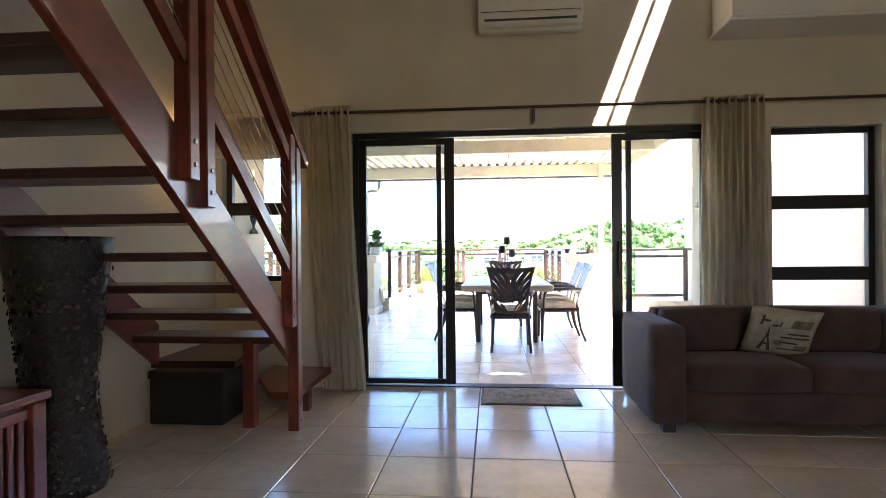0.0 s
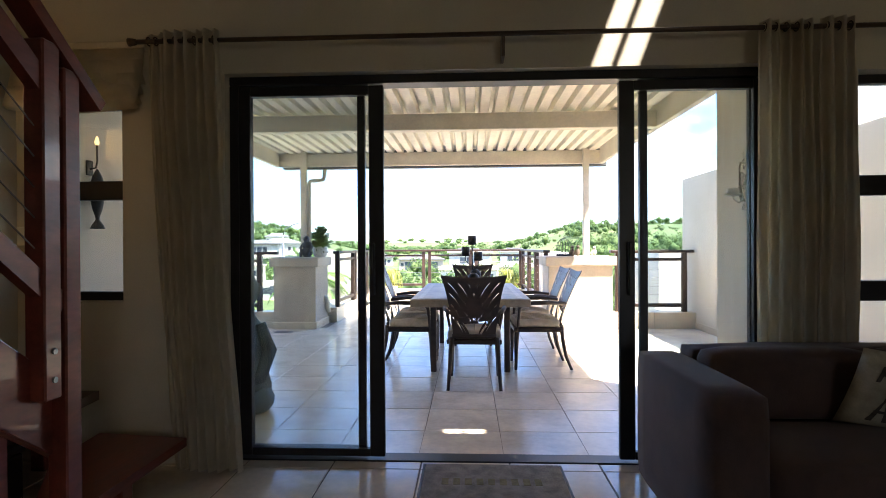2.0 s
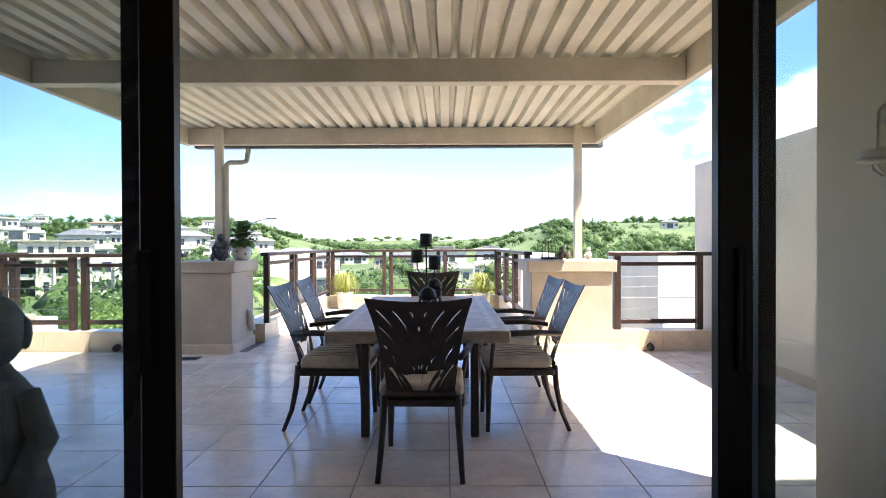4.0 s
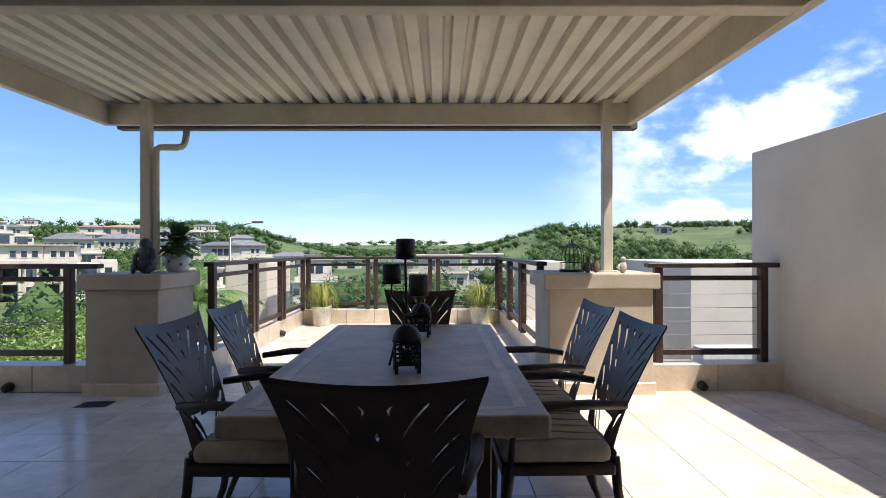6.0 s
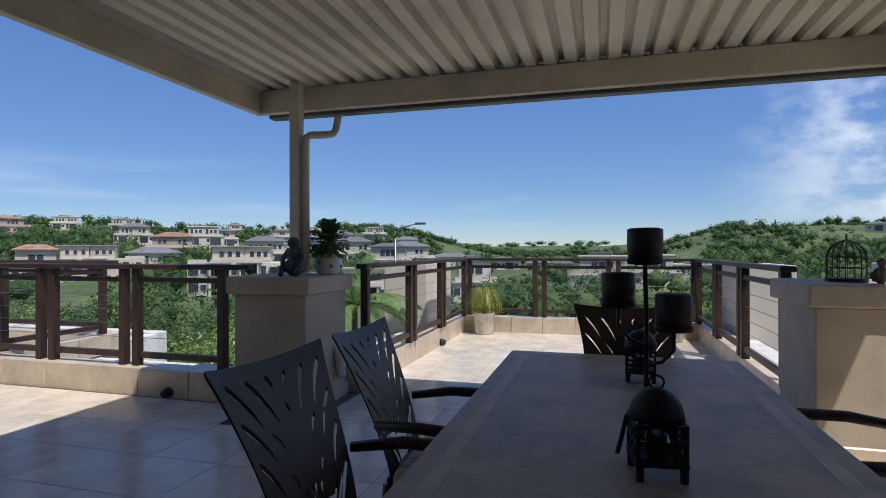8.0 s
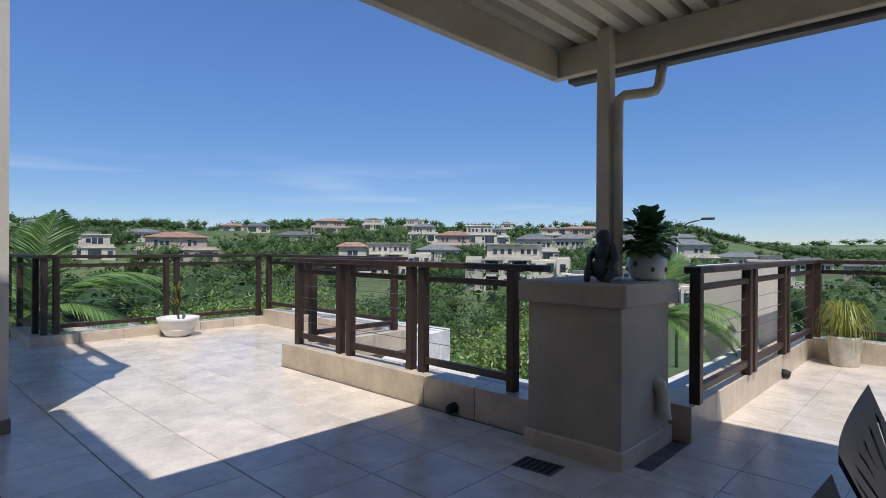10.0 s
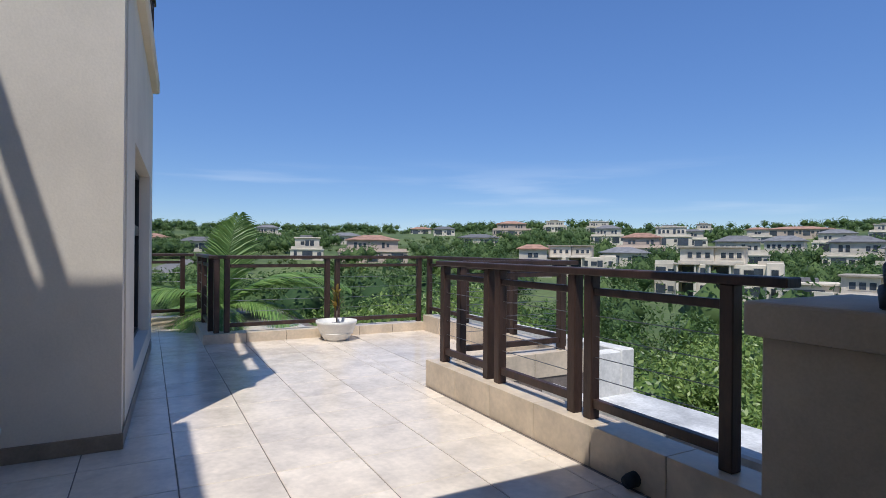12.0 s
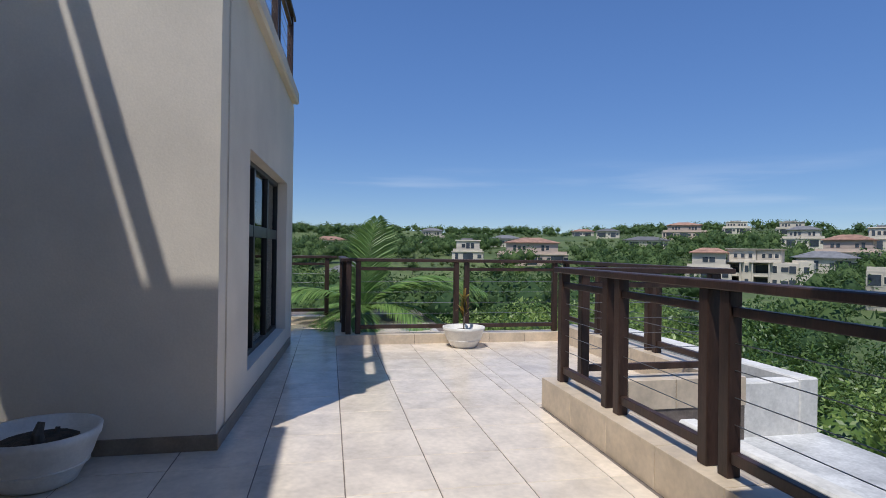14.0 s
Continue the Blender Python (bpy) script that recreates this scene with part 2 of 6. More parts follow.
M_PRINT = material("olive_print", (0.20, 0.17, 0.09), 0.95, var=0.2, scale=20, fine=250, bump=0.3)
M_PRINT_DARK = material("dark_print", (0.07, 0.06, 0.045), 0.95, var=0.2, scale=20, fine=250, bump=0.3)
M_CONCRETE = material("weathered_white_concrete", (0.62, 0.60, 0.56), 0.9, var=0.14, scale=2.0, fine=30, bump=0.4, dark=(0.46, 0.45, 0.42))
M_ROOFSLAB = material("wet_roof_screed", (0.55, 0.55, 0.54), 0.55, var=0.2, scale=1.6, fine=30, bump=0.2)
M_BLACK = material("black_rubber", (0.02, 0.02, 0.02), 0.7, var=0.2, bump=0.1)
M_WHITE_IRON = material("antique_white_iron", (0.66, 0.62, 0.54), 0.55, var=0.15, scale=20, fine=120, bump=0.3)
M_GRASS = material("valley_grass", (0.090, 0.118, 0.035), 0.95, var=0.3, scale=0.035, fine=0.9, bump=0.0, dark=(0.045, 0.078, 0.020))
M_ROAD = material("asphalt", (0.16, 0.155, 0.15), 0.9, var=0.1, scale=0.5, fine=20, bump=0.1)
M_LEAF = leaf_material("shrub_leaf", (0.085, 0.16, 0.03), (0.30, 0.39, 0.10))
M_LEAF_DARK = leaf_material("dark_leaf", (0.035, 0.085, 0.02), (0.14, 0.22, 0.05))
M_PALM = leaf_material("palm_leaf", (0.09, 0.19, 0.04), (0.24, 0.36, 0.10))
M_YELLOW_LEAF = leaf_material("yellow_green_blade", (0.24, 0.28, 0.05), (0.42, 0.42, 0.10))
M_DRY_LEAF = leaf_material("dry_croton_leaf", (0.35, 0.22, 0.04), (0.12, 0.14, 0.03))
M_FOREST = leaf_material("far_tree_leaf", (0.030, 0.075, 0.020), (0.12, 0.185, 0.05), 0.8)
M_FOREST_LIGHT = leaf_material("far_bush_leaf", (0.065, 0.11, 0.03), (0.15, 0.20, 0.065), 0.8)
M_TRUNK = stretched(material("bark", (0.13, 0.10, 0.075), 0.95, var=0.3, scale=10, fine=50, bump=0.8, bump_dist=0.01), 1, 1, 0.3)
M_HOUSE = material("house_render", (0.62, 0.55, 0.44), 0.9, var=0.07, scale=0.4, fine=8, bump=0.0, random_tone=0.12)
M_HOUSE_WARM = material("house_render_warm", (0.55, 0.43, 0.34), 0.9, var=0.05, scale=0.4, fine=8, bump=0.0, random_tone=0.15)
M_HOUSE_GLASS = material("house_window_and_porch_shade", (0.05, 0.06, 0.075), 0.15, var=0.2, scale=0.6, fine=5, bump=0.0, random_tone=0.3)
M_ROOF_TERRA = material("roof_terracotta", (0.33, 0.19, 0.135), 0.85, var=0.2, scale=0.8, fine=8, bump=0.0, random_tone=0.15)
M_SKIRT_TILE = material("skirting_tile", (0.25, 0.19, 0.13), 0.45, var=0.15, scale=4, fine=60, bump=0.1)
M_ROOF_FLAT = material("roof_edge_tan", (0.33, 0.29, 0.23), 0.9, var=0.12, scale=0.8, fine=8, bump=0.0, random_tone=0.15)
M_LEATHER = material("dark_leather", (0.012, 0.008, 0.007), 0.6, var=0.25, scale=6, fine=140, bump=0.3)
M_ROOF_SLATE = material("roof_slate", (0.15, 0.15, 0.155), 0.8, var=0.15, scale=0.8, fine=8, bump=0.0, random_tone=0.25)

# ---------------------------------------------------------------- mesh helpers
def mesh_of(bm, name, mat, smooth=False):
    me = bpy.data.meshes.new(name)
    if smooth:
        for f in bm.faces:
            f.smooth = True
    bm.to_mesh(me)
    bm.free()
    me.materials.append(mat)
    return me


def part(name, bm, mat, parent=None, label="", smooth=False):
    """Links a bmesh as one mesh object under a thing or a part."""
    ob = new(name, mesh_of(bm, name, mat, smooth))
    ob.parent = parent
    if label:
        tagged(ob, label)
    return ob


def thing(name, m, label, category, group="", kind=""):
    ob = new(name)
    ob.empty_display_size = 0.1
    ob.matrix_basis = m
    return tagged(ob, label, category, group, kind)


def box(bm, x0, y0, z0, x1, y1, z1, bev=0.0, seg=1):
    vs = [bm.verts.new((x, y, z)) for x in (x0, x1) for y in (y0, y1) for z in (z0, z1)]
    fs = [bm.faces.new([vs[i] for i in q]) for q in ((0, 1, 3, 2), (4, 6, 7, 5), (0, 4, 5, 1), (2, 3, 7, 6), (0, 2, 6, 4), (1, 5, 7, 3))]
    if bev > 0:
        es = {e for f in fs for e in f.edges}
        bmesh.ops.bevel(bm, geom=list(es), offset=bev, segments=seg, affect="EDGES", profile=0.5)
    return bm


def bx(x0, y0, z0, x1, y1, z1, bev=0.0, seg=1):
    return box(bmesh.new(), x0, y0, z0, x1, y1, z1, bev, seg)


def tube(bm, pts, r, n=8, flat=1.0, cap=True):
    """A round bar along points; r may be one radius or one a point."""
    pts = [Vector(p) for p in pts]
    rs = r if isinstance(r, (list, tuple)) else [r] * len(pts)
    rings = []
    side = None
    for i, p in enumerate(pts):
        d = (pts[min(i + 1, len(pts) - 1)] - pts[max(i - 1, 0)]).normalized()
        if side is None:
            side = d.orthogonal().normalized()
        side = (side - d * side.dot(d)).normalized()
        up = d.cross(side)
        rings.append([bm.verts.new(p + rs[i] * (math.cos(a) * side + flat * math.sin(a) * up)) for a in (2 * math.pi * k / n for k in range(n))])
    for a, b in zip(rings, rings[1:]):
        for k in range(n):
            bm.faces.new((a[k], a[(k + 1) % n], b[(k + 1) % n], b[k]))
    if cap:
        bm.faces.new(rings[0][::-1])
        bm.faces.new(rings[-1])
    return bm


def tb(pts, r, n=8, flat=1.0):
    return tube(bmesh.new(), pts, r, n, flat)


def bar(bm, a, b, w, h):
    """A squared bar from a to b, w wide sideways and h high."""
    a, b = Vector(a), Vector(b)
    d = (b - a).normalized()
    s = d.cross(Vector((0, 0, 1)))
    s = s.normalized() if s.length > 1e-4 else Vector((1, 0, 0))
    u = s.cross(d).normalized()
    q = [[bm.verts.new(p + s * i * w / 2 + u * j * h / 2) for i, j in ((-1, -1), (1, -1), (1, 1), (-1, 1))] for p in (a, b)]
    for k in range(4):
        bm.faces.new((q[0][k], q[0][(k + 1) % 4], q[1][(k + 1) % 4], q[1][k]))
    bm.faces.new(q[0][::-1])
    bm.faces.new(q[1])
    return bm


def lathe(bm, prof, n=24, at=(0, 0, 0), wob=0.0, close=True):
    """A turned shape from (radius, height) pairs."""
    at = Vector(at)
    rings = []
    for r, z in prof:
        rings.append([bm.verts.new(at + Vector((r * (1 + wob * noise.noise((math.cos(a) * 2, math.sin(a) * 2, z * 4))) * math.cos(a), r * math.sin(a), z))) for a in (2 * math.pi * k / n for k in range(n))])
    for a, b in zip(rings, rings[1:]):
        for k in range(n):
            bm.faces.new((a[k], a[(k + 1) % n], b[(k + 1) % n], b[k]))
    if close:
        bm.faces.new(rings[0][::-1])
        bm.faces.new(rings[-1])
    return bm


def blob(bm, at, size, rough=0.0, sub=2, seed=0.0):
    r = bmesh.ops.create_icosphere(bm, subdivisions=sub, radius=1.0)
    for v in r["verts"]:
        k = 1 + rough * noise.noise(v.co * 1.7 + Vector((seed, seed * 0.7, 0)))
        v.co = Vector((v.co.x * size[0] * k, v.co.y * size[1] * k, v.co.z * size[2] * k)) + Vector(at)
    return bm


def prism(bm, outline, z0, z1):
    """An upright slab over an outline in plan."""
    lo = [bm.verts.new((x, y, z0)) for x, y in outline]
    hi = [bm.verts.new((x, y, z1)) for x, y in outline]
    n = len(outline)
    for k in range(n):
        bm.faces.new((lo[k], lo[(k + 1) % n], hi[(k + 1) % n], hi[k]))
    bm.faces.new(lo[::-1])
    bm.faces.new(hi)
    bmesh.ops.recalc_face_normals(bm, faces=bm.faces)
    return bm


def structure(name, bm, mat, label, category, smooth=False):
    ob = part(name, bm, mat, None, "", smooth)
    return tagged(ob, label, category, "", "structure")


def wall_with_holes(axis, at0, at1, lo, hi, z0, z1, holes):
    """A wall from at0 to at1 in thickness along an axis, with openings (a, b, zlow, zhigh), built of butting blocks."""
    bm = bmesh.new()
    cuts = sorted({lo, hi, *[h[0] for h in holes], *[h[1] for h in holes]})

    def blk(a, b, c, d):
        if axis == "y":
            box(bm, a, at0, c, b, at1, d)
        else:
            box(bm, at0, a, c, at1, b, d)
    for a, b in zip(cuts, cuts[1:]):
        mid = (a + b) / 2
        z = z0
        for h in sorted((h for h in holes if h[0] < mid < h[1]), key=lambda h: h[2]):
            if h[2] > z:
                blk(a, b, z, h[2])
            z = h[3]
        if z < z1:
            blk(a, b, z, z1)
    bmesh.ops.remove_doubles(bm, verts=bm.verts, dist=1e-5)
    return bm


# ---------------------------------------------------------------- plan
X_L, X_R, Y_B = -1.66, 5.6, -3.2        # indoor walls
Y_IN, Y_OUT = 4.50, 4.74                # the wall with the sliding door
Z_CEIL = 5.0
X_WALL = 4.29                          # tall garden wall east of the terrace
WING_X, WING_Y = -4.66, 7.30            # corner of the house wing

# floors: a dark grout bed under single tiles
structure("floor_indoor", bx(X_L - 0.2, Y_B - 0.2, -0.3, X_R + 0.2, Y_OUT - 0.06, -0.004), M_GROUT, "beige glossy ceramic floor tiles with thin dark joints", "floor")
bm = bmesh.new()
box(bm, -13.0, Y_OUT - 0.06, -0.3, X_WALL, 9.85, -0.004)
box(bm, -8.43, 9.85, -0.3, -5.27, 11.50, -0.004)
box(bm, -1.45, 9.85, -0.3, 2.45, 14.58, -0.004)
structure("floor_terrace", bm, M_GROUT, "sunlit beige ceramic terrace tiles with dark joints", "floor")

# walls of the room
DOOR_L, DOOR_R, DOOR_T = -0.43, 2.64, 2.215
structure("wall_north", wall_with_holes("y", Y_IN, Y_OUT, X_L - 0.2, X_R + 0.2, -0.3, Z_CEIL, [(DOOR_L, DOOR_R, -0.3, DOOR_T), (3.05, 3.90, 0.62, 2.17), (-1.60, -1.03, 0.92, 2.10)]), M_PLASTER_IN, "plain beige plastered wall round the sliding door", "wall")
structure("threshold", bx(DOOR_L, Y_OUT - 0.06, -0.3, DOOR_R, Y_OUT, -0.02), M_GROUT, "concealed door threshold under the sill track", "threshold")
structure("wall_west", bx(X_L - 0.2, Y_B, -0.3, X_L, Y_IN, Z_CEIL), M_PLASTER_IN, "beige plastered wall beside the stair", "wall")
structure("wall_east", bx(X_R, Y_B, -0.3, X_R + 0.2, Y_IN, Z_CEIL), M_PLASTER_IN, "beige plastered side wall of the lounge", "wall")
structure("wall_south", wall_with_holes("y", Y_B - 0.2, Y_B, X_L - 0.2, X_R + 0.2, -0.3, Z_CEIL, [(2.4, 3.8, 0.95, 2.1)]), M_PLASTER_IN, "beige plastered back wall of the lounge", "wall")
# roof slab with a two-pane skylight
SK = [(2.69, 2.80), (2.83, 2.95)]
bm = bmesh.new()
SY0, SY1 = 3.62, 4.46
box(bm, X_L - 0.2, Y_B - 0.2, Z_CEIL, X_R + 0.2, SY0, Z_CEIL + 0.02)
box(bm, X_L - 0.2, SY1, Z_CEIL, X_R + 0.2, Y_OUT, Z_CEIL + 0.02)
for a, b in ((X_L - 0.2, SK[0][0]), (SK[0][1], SK[1][0]), (SK[1][1], X_R + 0.2)):
    box(bm, a, SY0, Z_CEIL, b, SY1, Z_CEIL + 0.02)
structure("ceiling", bm, M_CEIL, "high white ceiling with a narrow skylight", "ceiling")

# house wing and its roof
structure("wall_wing_side", bx(WING_X - 0.25, Y_OUT, -0.3, WING_X, WING_Y, 4.6), M_PLASTER_OUT, "sunlit cream plastered side of the house wing", "wall")
structure("wall_wing_front", wall_with_holes("y", WING_Y - 0.28, WING_Y, -8.6, WING_X - 0.25, -0.3, 3.22, [(-8.1, -5.66, 0.28, 2.10)]), M_PLASTER_OUT, "cream plastered front of the house wing with a window", "wall")
structure("wall_wing_end", bx(-8.75, 2.0, -0.3, -8.6, WING_Y, 3.22), M_PLASTER_OUT, "cream plastered end of the house wing", "wall")
structure("wall_wing_back", bx(-8.6, 2.0, -0.3, WING_X - 0.25, 2.25, 3.22), M_PLASTER_IN, "plain back wall inside the wing", "wall")
structure("wall_house_west", bx(WING_X - 0.25, 2.0, -0.3, WING_X, Y_OUT, 4.6), M_PLASTER_OUT, "plain inner wall of the wing", "wall")
structure("wall_link", bx(WING_X, Y_OUT - 0.24, -0.3, X_L - 0.2, Y_OUT, 5.0), M_PLASTER_OUT, "cream plastered outside wall behind the terrace", "wall")
structure("floor_wing", bx(-8.6, 2.25, -0.3, WING_X - 0.25, WING_Y - 0.28, -0.004), M_TILE_IN, "tiled floor inside the wing", "floor")
structure("balcony_slab", bx(-8.62, 2.0, 3.22, WING_X, WING_Y + 0.08, 3.38, 0.02), M_PLASTER_OUT, "projecting cream plaster band under the upper balcony", "balcony")
# assumed eaves over the terrace side, out of view, sized for their cast shadows
bm = bmesh.new()
box(bm, -3.12, 4.76, 5.0, 1.5, 6.25, 5.12)
structure("roof_eave", bm, M_CEIL, "unseen flat roof eave assumed above the terrace to cast its shade", "roof")
bm = bmesh.new()
box(bm, WING_X - 0.2, 4.76, 5.0, -3.12, 5.70, 5.1)
box(bm, WING_X - 0.2, 5.77, 5.0, -3.12, 5.87, 5.1)
structure("roof_eave_west", bm, M_CEIL, "unseen narrow roof eave, slotted at its edge to shape the shade", "roof")
# return wall with the candle sconce, and the garden wall
structure("wall_return", bx(2.90, Y_OUT, -0.3, 3.02, 5.86, 4.2), M_PLASTER_OUT, "cream plastered return wall beside the sliding door", "wall")
structure("wall_return_west", bx(-1.74, Y_OUT, -0.3, -1.60, 5.42, 4.2), M_PLASTER_OUT, "cream plastered return wall outside the stair window", "wall")
bm = bx(X_WALL, Y_OUT - 0.2, -3.5, X_WALL + 0.22, 10.24, 2.264, 0.012)
structure("wall_garden", bm, M_PLASTER_OUT, "tall cream plastered garden wall beside the terrace", "wall")

# ---------------------------------------------------------------- kerbs round the terrace
CURB = 0.24


def curb(name, x0, y0, x1, y1, z):
    return structure(name, bx(x0, y0, -0.3, x1, y1, z - 0.006), M_GROUT, "low tiled kerb carrying the railing", "kerb")


CURBS = [
    ("curb_west", -5.27, 9.75, -2.02, 9.97), ("curb_notch", -5.27, 9.97, -5.05, 11.27), ("curb_back", -8.43, 11.27, -5.05, 11.50),
    ("curb_left", -8.66, 8.09, -8.43, 11.27), ("curb_step", -10.6, 8.09, -8.66, 8.31), ("curb_end", -10.85, 5.0, -10.6, 8.31),
    ("curb_ext_left", -1.45, 10.36, -1.22, 14.35), ("curb_ext_back", -1.45, 14.35, 2.43, 14.58), ("curb_ext_right", 2.20, 10.36, 2.43, 14.35),
    ("curb_east", 3.08, 9.72, X_WALL, 9.94),
]
LOW = {"curb_left": 0.13, "curb_step": 0.13, "curb_end": 0.13}
curb_obs = [(curb(*c, LOW.get(c[0], CURB)), c) for c in CURBS]


# ---------------------------------------------------------------- pillars and pergola
def pillar(x0, x1, y0, y1, label):
    p = thing("pillar", pose((x0 + x1) / 2, (y0 + y1) / 2, 0), label, "pillar", "pillars under the pergola posts")
    hx, hy = (x1 - x0) / 2, (y1 - y0) / 2
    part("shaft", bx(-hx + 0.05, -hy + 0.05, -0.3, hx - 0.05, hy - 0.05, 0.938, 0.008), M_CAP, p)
    part("plinth", bx(-hx + 0.03, -hy + 0.03, -0.3, hx - 0.03, hy - 0.03, 0.11, 0.008), M_CURB_TILE, p, "tiled foot of the pillar")
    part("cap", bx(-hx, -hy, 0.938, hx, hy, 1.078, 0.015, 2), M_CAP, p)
    return p


pillar(-2.04, -1.297, 9.55, 10.36, "square cream plastered pillar with a projecting cap")
pillar(2.07, 3.10, 9.55, 10.36, "square cream plastered pillar with a projecting cap, half in sun")

PX0, PX1, PY0, PY1 = -2.11, 3.04, 4.80, 10.11
pergola = thing("pergola", pose(0, 0, 0), "cream painted steel pergola roofed with corrugated sheet", "pergola")
part("fascia", bx(PX0, PY1 - 0.07, 2.503, PX1, PY1, 2.708, 0.006), M_PERGOLA, pergola)
part("fascia", bx(PX0, PY0, 2.503, PX0 + 0.07, PY1 - 0.072, 2.773, 0.006), M_PERGOLA, pergola)
part("fascia", bx(PX1 - 0.07, PY0, 2.503, PX1, PY1 - 0.072, 2.773, 0.006), M_PERGOLA, pergola)
part("beam", bx(PX0 + 0.072, 7.44, 2.503, PX1 - 0.072, 7.56, 2.683, 0.006), M_PERGOLA, pergola)
part("beam", bx(PX0 + 0.072, PY0, 2.528, PX1 - 0.072, PY0 + 0.08, 2.683, 0.006), M_PERGOLA, pergola)
bm = bmesh.new()
pitch = 0.156
prof = []
k = 0
while PX0 + 0.02 + k * pitch < PX1 - 0.2:
    x = PX0 + 0.02 + k * pitch
    prof += [(x, 2.772), (x + 0.038, 2.772), (x + 0.054, 2.712), (x + 0.140, 2.712)]
    k += 1
prof.append((PX1 - 0.01, 2.772))
quad = [[[bm.verts.new((x, y, z + dz)) for x, z in prof] for dz in (0.0, 0.004)] for y in (PY0, PY1 + 0.05)]
for i in range(len(prof) - 1):
    bm.faces.new((quad[0][0][i], quad[0][0][i + 1], quad[1][0][i + 1], quad[1][0][i]))
    bm.faces.new((quad[0][1][i], quad[1][1][i], quad[1][1][i + 1], quad[0][1][i + 1]))
    for e in (0, 1):
        bm.faces.new((quad[e][0][i], quad[e][1][i], quad[e][1][i + 1], quad[e][0][i + 1]))
bmesh.ops.recalc_face_normals(bm, faces=bm.faces)
part("corrugated_sheet", bm, M_SHEET, pergola, "cream corrugated roof sheet seen from below")
part("closure_strip", bx(PX0 + 0.03, PY1 + 0.055, 2.714, PX1, PY1 + 0.065, 2.788), M_GUTTER, pergola)
part("gutter", bx(PX0 + 0.1, PY1 + 0.002, 2.473, PX1 + 0.06, PY1 + 0.11, 2.713, 0.01), M_GUTTER, pergola, "dark gutter along the front fascia")
for x in (-1.662, 2.69):
    part("post", bx(x, 9.885, 1.079, x + 0.09, 9.975, 2.708, 0.006), M_PERGOLA, pergola)
    part("base_plate", bx(x - 0.03, 9.855, 1.079, x + 0.12, 10.005, 1.089), M_PERGOLA, pergola)
part("downpipe", tb([(-1.535, 9.94, 1.10), (-1.535, 9.94, 2.20), (-1.53, 9.945, 2.245), (-1.51, 9.97, 2.27), (-1.40, 10.06, 2.285), (-1.36, 10.10, 2.30), (-1.345, 10.12, 2.34), (-1.345, 10.17, 2.48)], 0.032, 10), M_PERGOLA, pergola, "cream downpipe with a swan neck", True)


# ---------------------------------------------------------------- railings
def railing(a, b, posts, z0=CURB, top=1.165, gap_pairs=(), label="dark stained timber railing with steel cables"):
    """A straight railing from a to b; posts are distances along it."""
    a, b = Vector((*a, 0)), Vector((*b, 0))
    d = (b - a).normalized()
    length = (b - a).length
    ang = math.degrees(math.atan2(d.y, d.x))
    r = thing("railing", pose(a.x, a.y, 0, 0, 0, ang), label, "railing", "terrace railings")
    part("top_rail", bx(-0.05, -0.055, top - 0.045, length + 0.05, 0.055, top, 0.006), M_RAILWOOD, r)
    for s in posts:
        part("post", bx(s - 0.036, -0.036, z0, s + 0.036, 0.036, top - 0.046, 0.005), M_RAILWOOD, r)
    for s0, s1 in zip(posts, posts[1:]):
        if s1 - s0 < 0.3:
            continue
        part("mid_rail", bx(s0 + 0.037, -0.022, top - 0.165, s1 - 0.037, 0.022, top - 0.12, 0.004), M_RAILWOOD, r)
        part("bottom_rail", bx(s0 + 0.037, -0.022, z0 + 0.07, s1 - 0.037, 0.022, z0 + 0.125, 0.004), M_RAILWOOD, r)
        n = 4
        for i in range(n):
            z = z0 + 0.125 + (top - 0.165 - z0 - 0.125) * (i + 1) / (n + 1)
            part("cable", tb([(s0 + 0.03, 0, z), (s1 - 0.03, 0, z)], 0.0028, 5), M_CABLE, r)
    return r


railing((-5.17, 9.86), (-2.06, 9.86), (0.05, 0.79, 0.95, 1.80, 1.95, 2.87))
railing((-5.15, 9.95), (-5.15, 11.39), (0.10, 1.30))
railing((-8.54, 11.39), (-5.23, 11.39), (0.06, 1.05, 1.20, 2.20, 2.35, 3.24))
railing((-8.54, 8.20), (-8.54, 11.3), (0.05, 0.18, 1.55, 1.70, 3.03), z0=0.13)
railing((-10.7, 8.20), (-8.62, 8.20), (0.1, 0.95, 1.93), z0=0.13)
railing((-10.72, 5.2), (-10.72, 8.07), (0.1, 1.4, 2.75), z0=0.13)
railing((-1.22, 10.42), (-1.22, 14.35), (0.04, 1.25, 1.4, 2.50, 2.65, 3.85))
railing((-1.22, 14.46), (2.20, 14.46), (0.05, 1.1, 1.24, 2.2, 2.34, 3.38))
railing((2.20, 10.42), (2.20, 14.35), (0.04, 1.25, 1.4, 2.50, 2.65, 3.85))
railing((3.12, 9.83), (4.26, 9.83), (0.06, 1.04))
railing((-8.5, WING_Y - 0.02), (WING_X - 0.2, WING_Y - 0.02), (0.1, 1.3, 1.45, 2.5, 2.65, 3.55), z0=3.38, top=4.35, label="dark timber railing of the upper balcony")

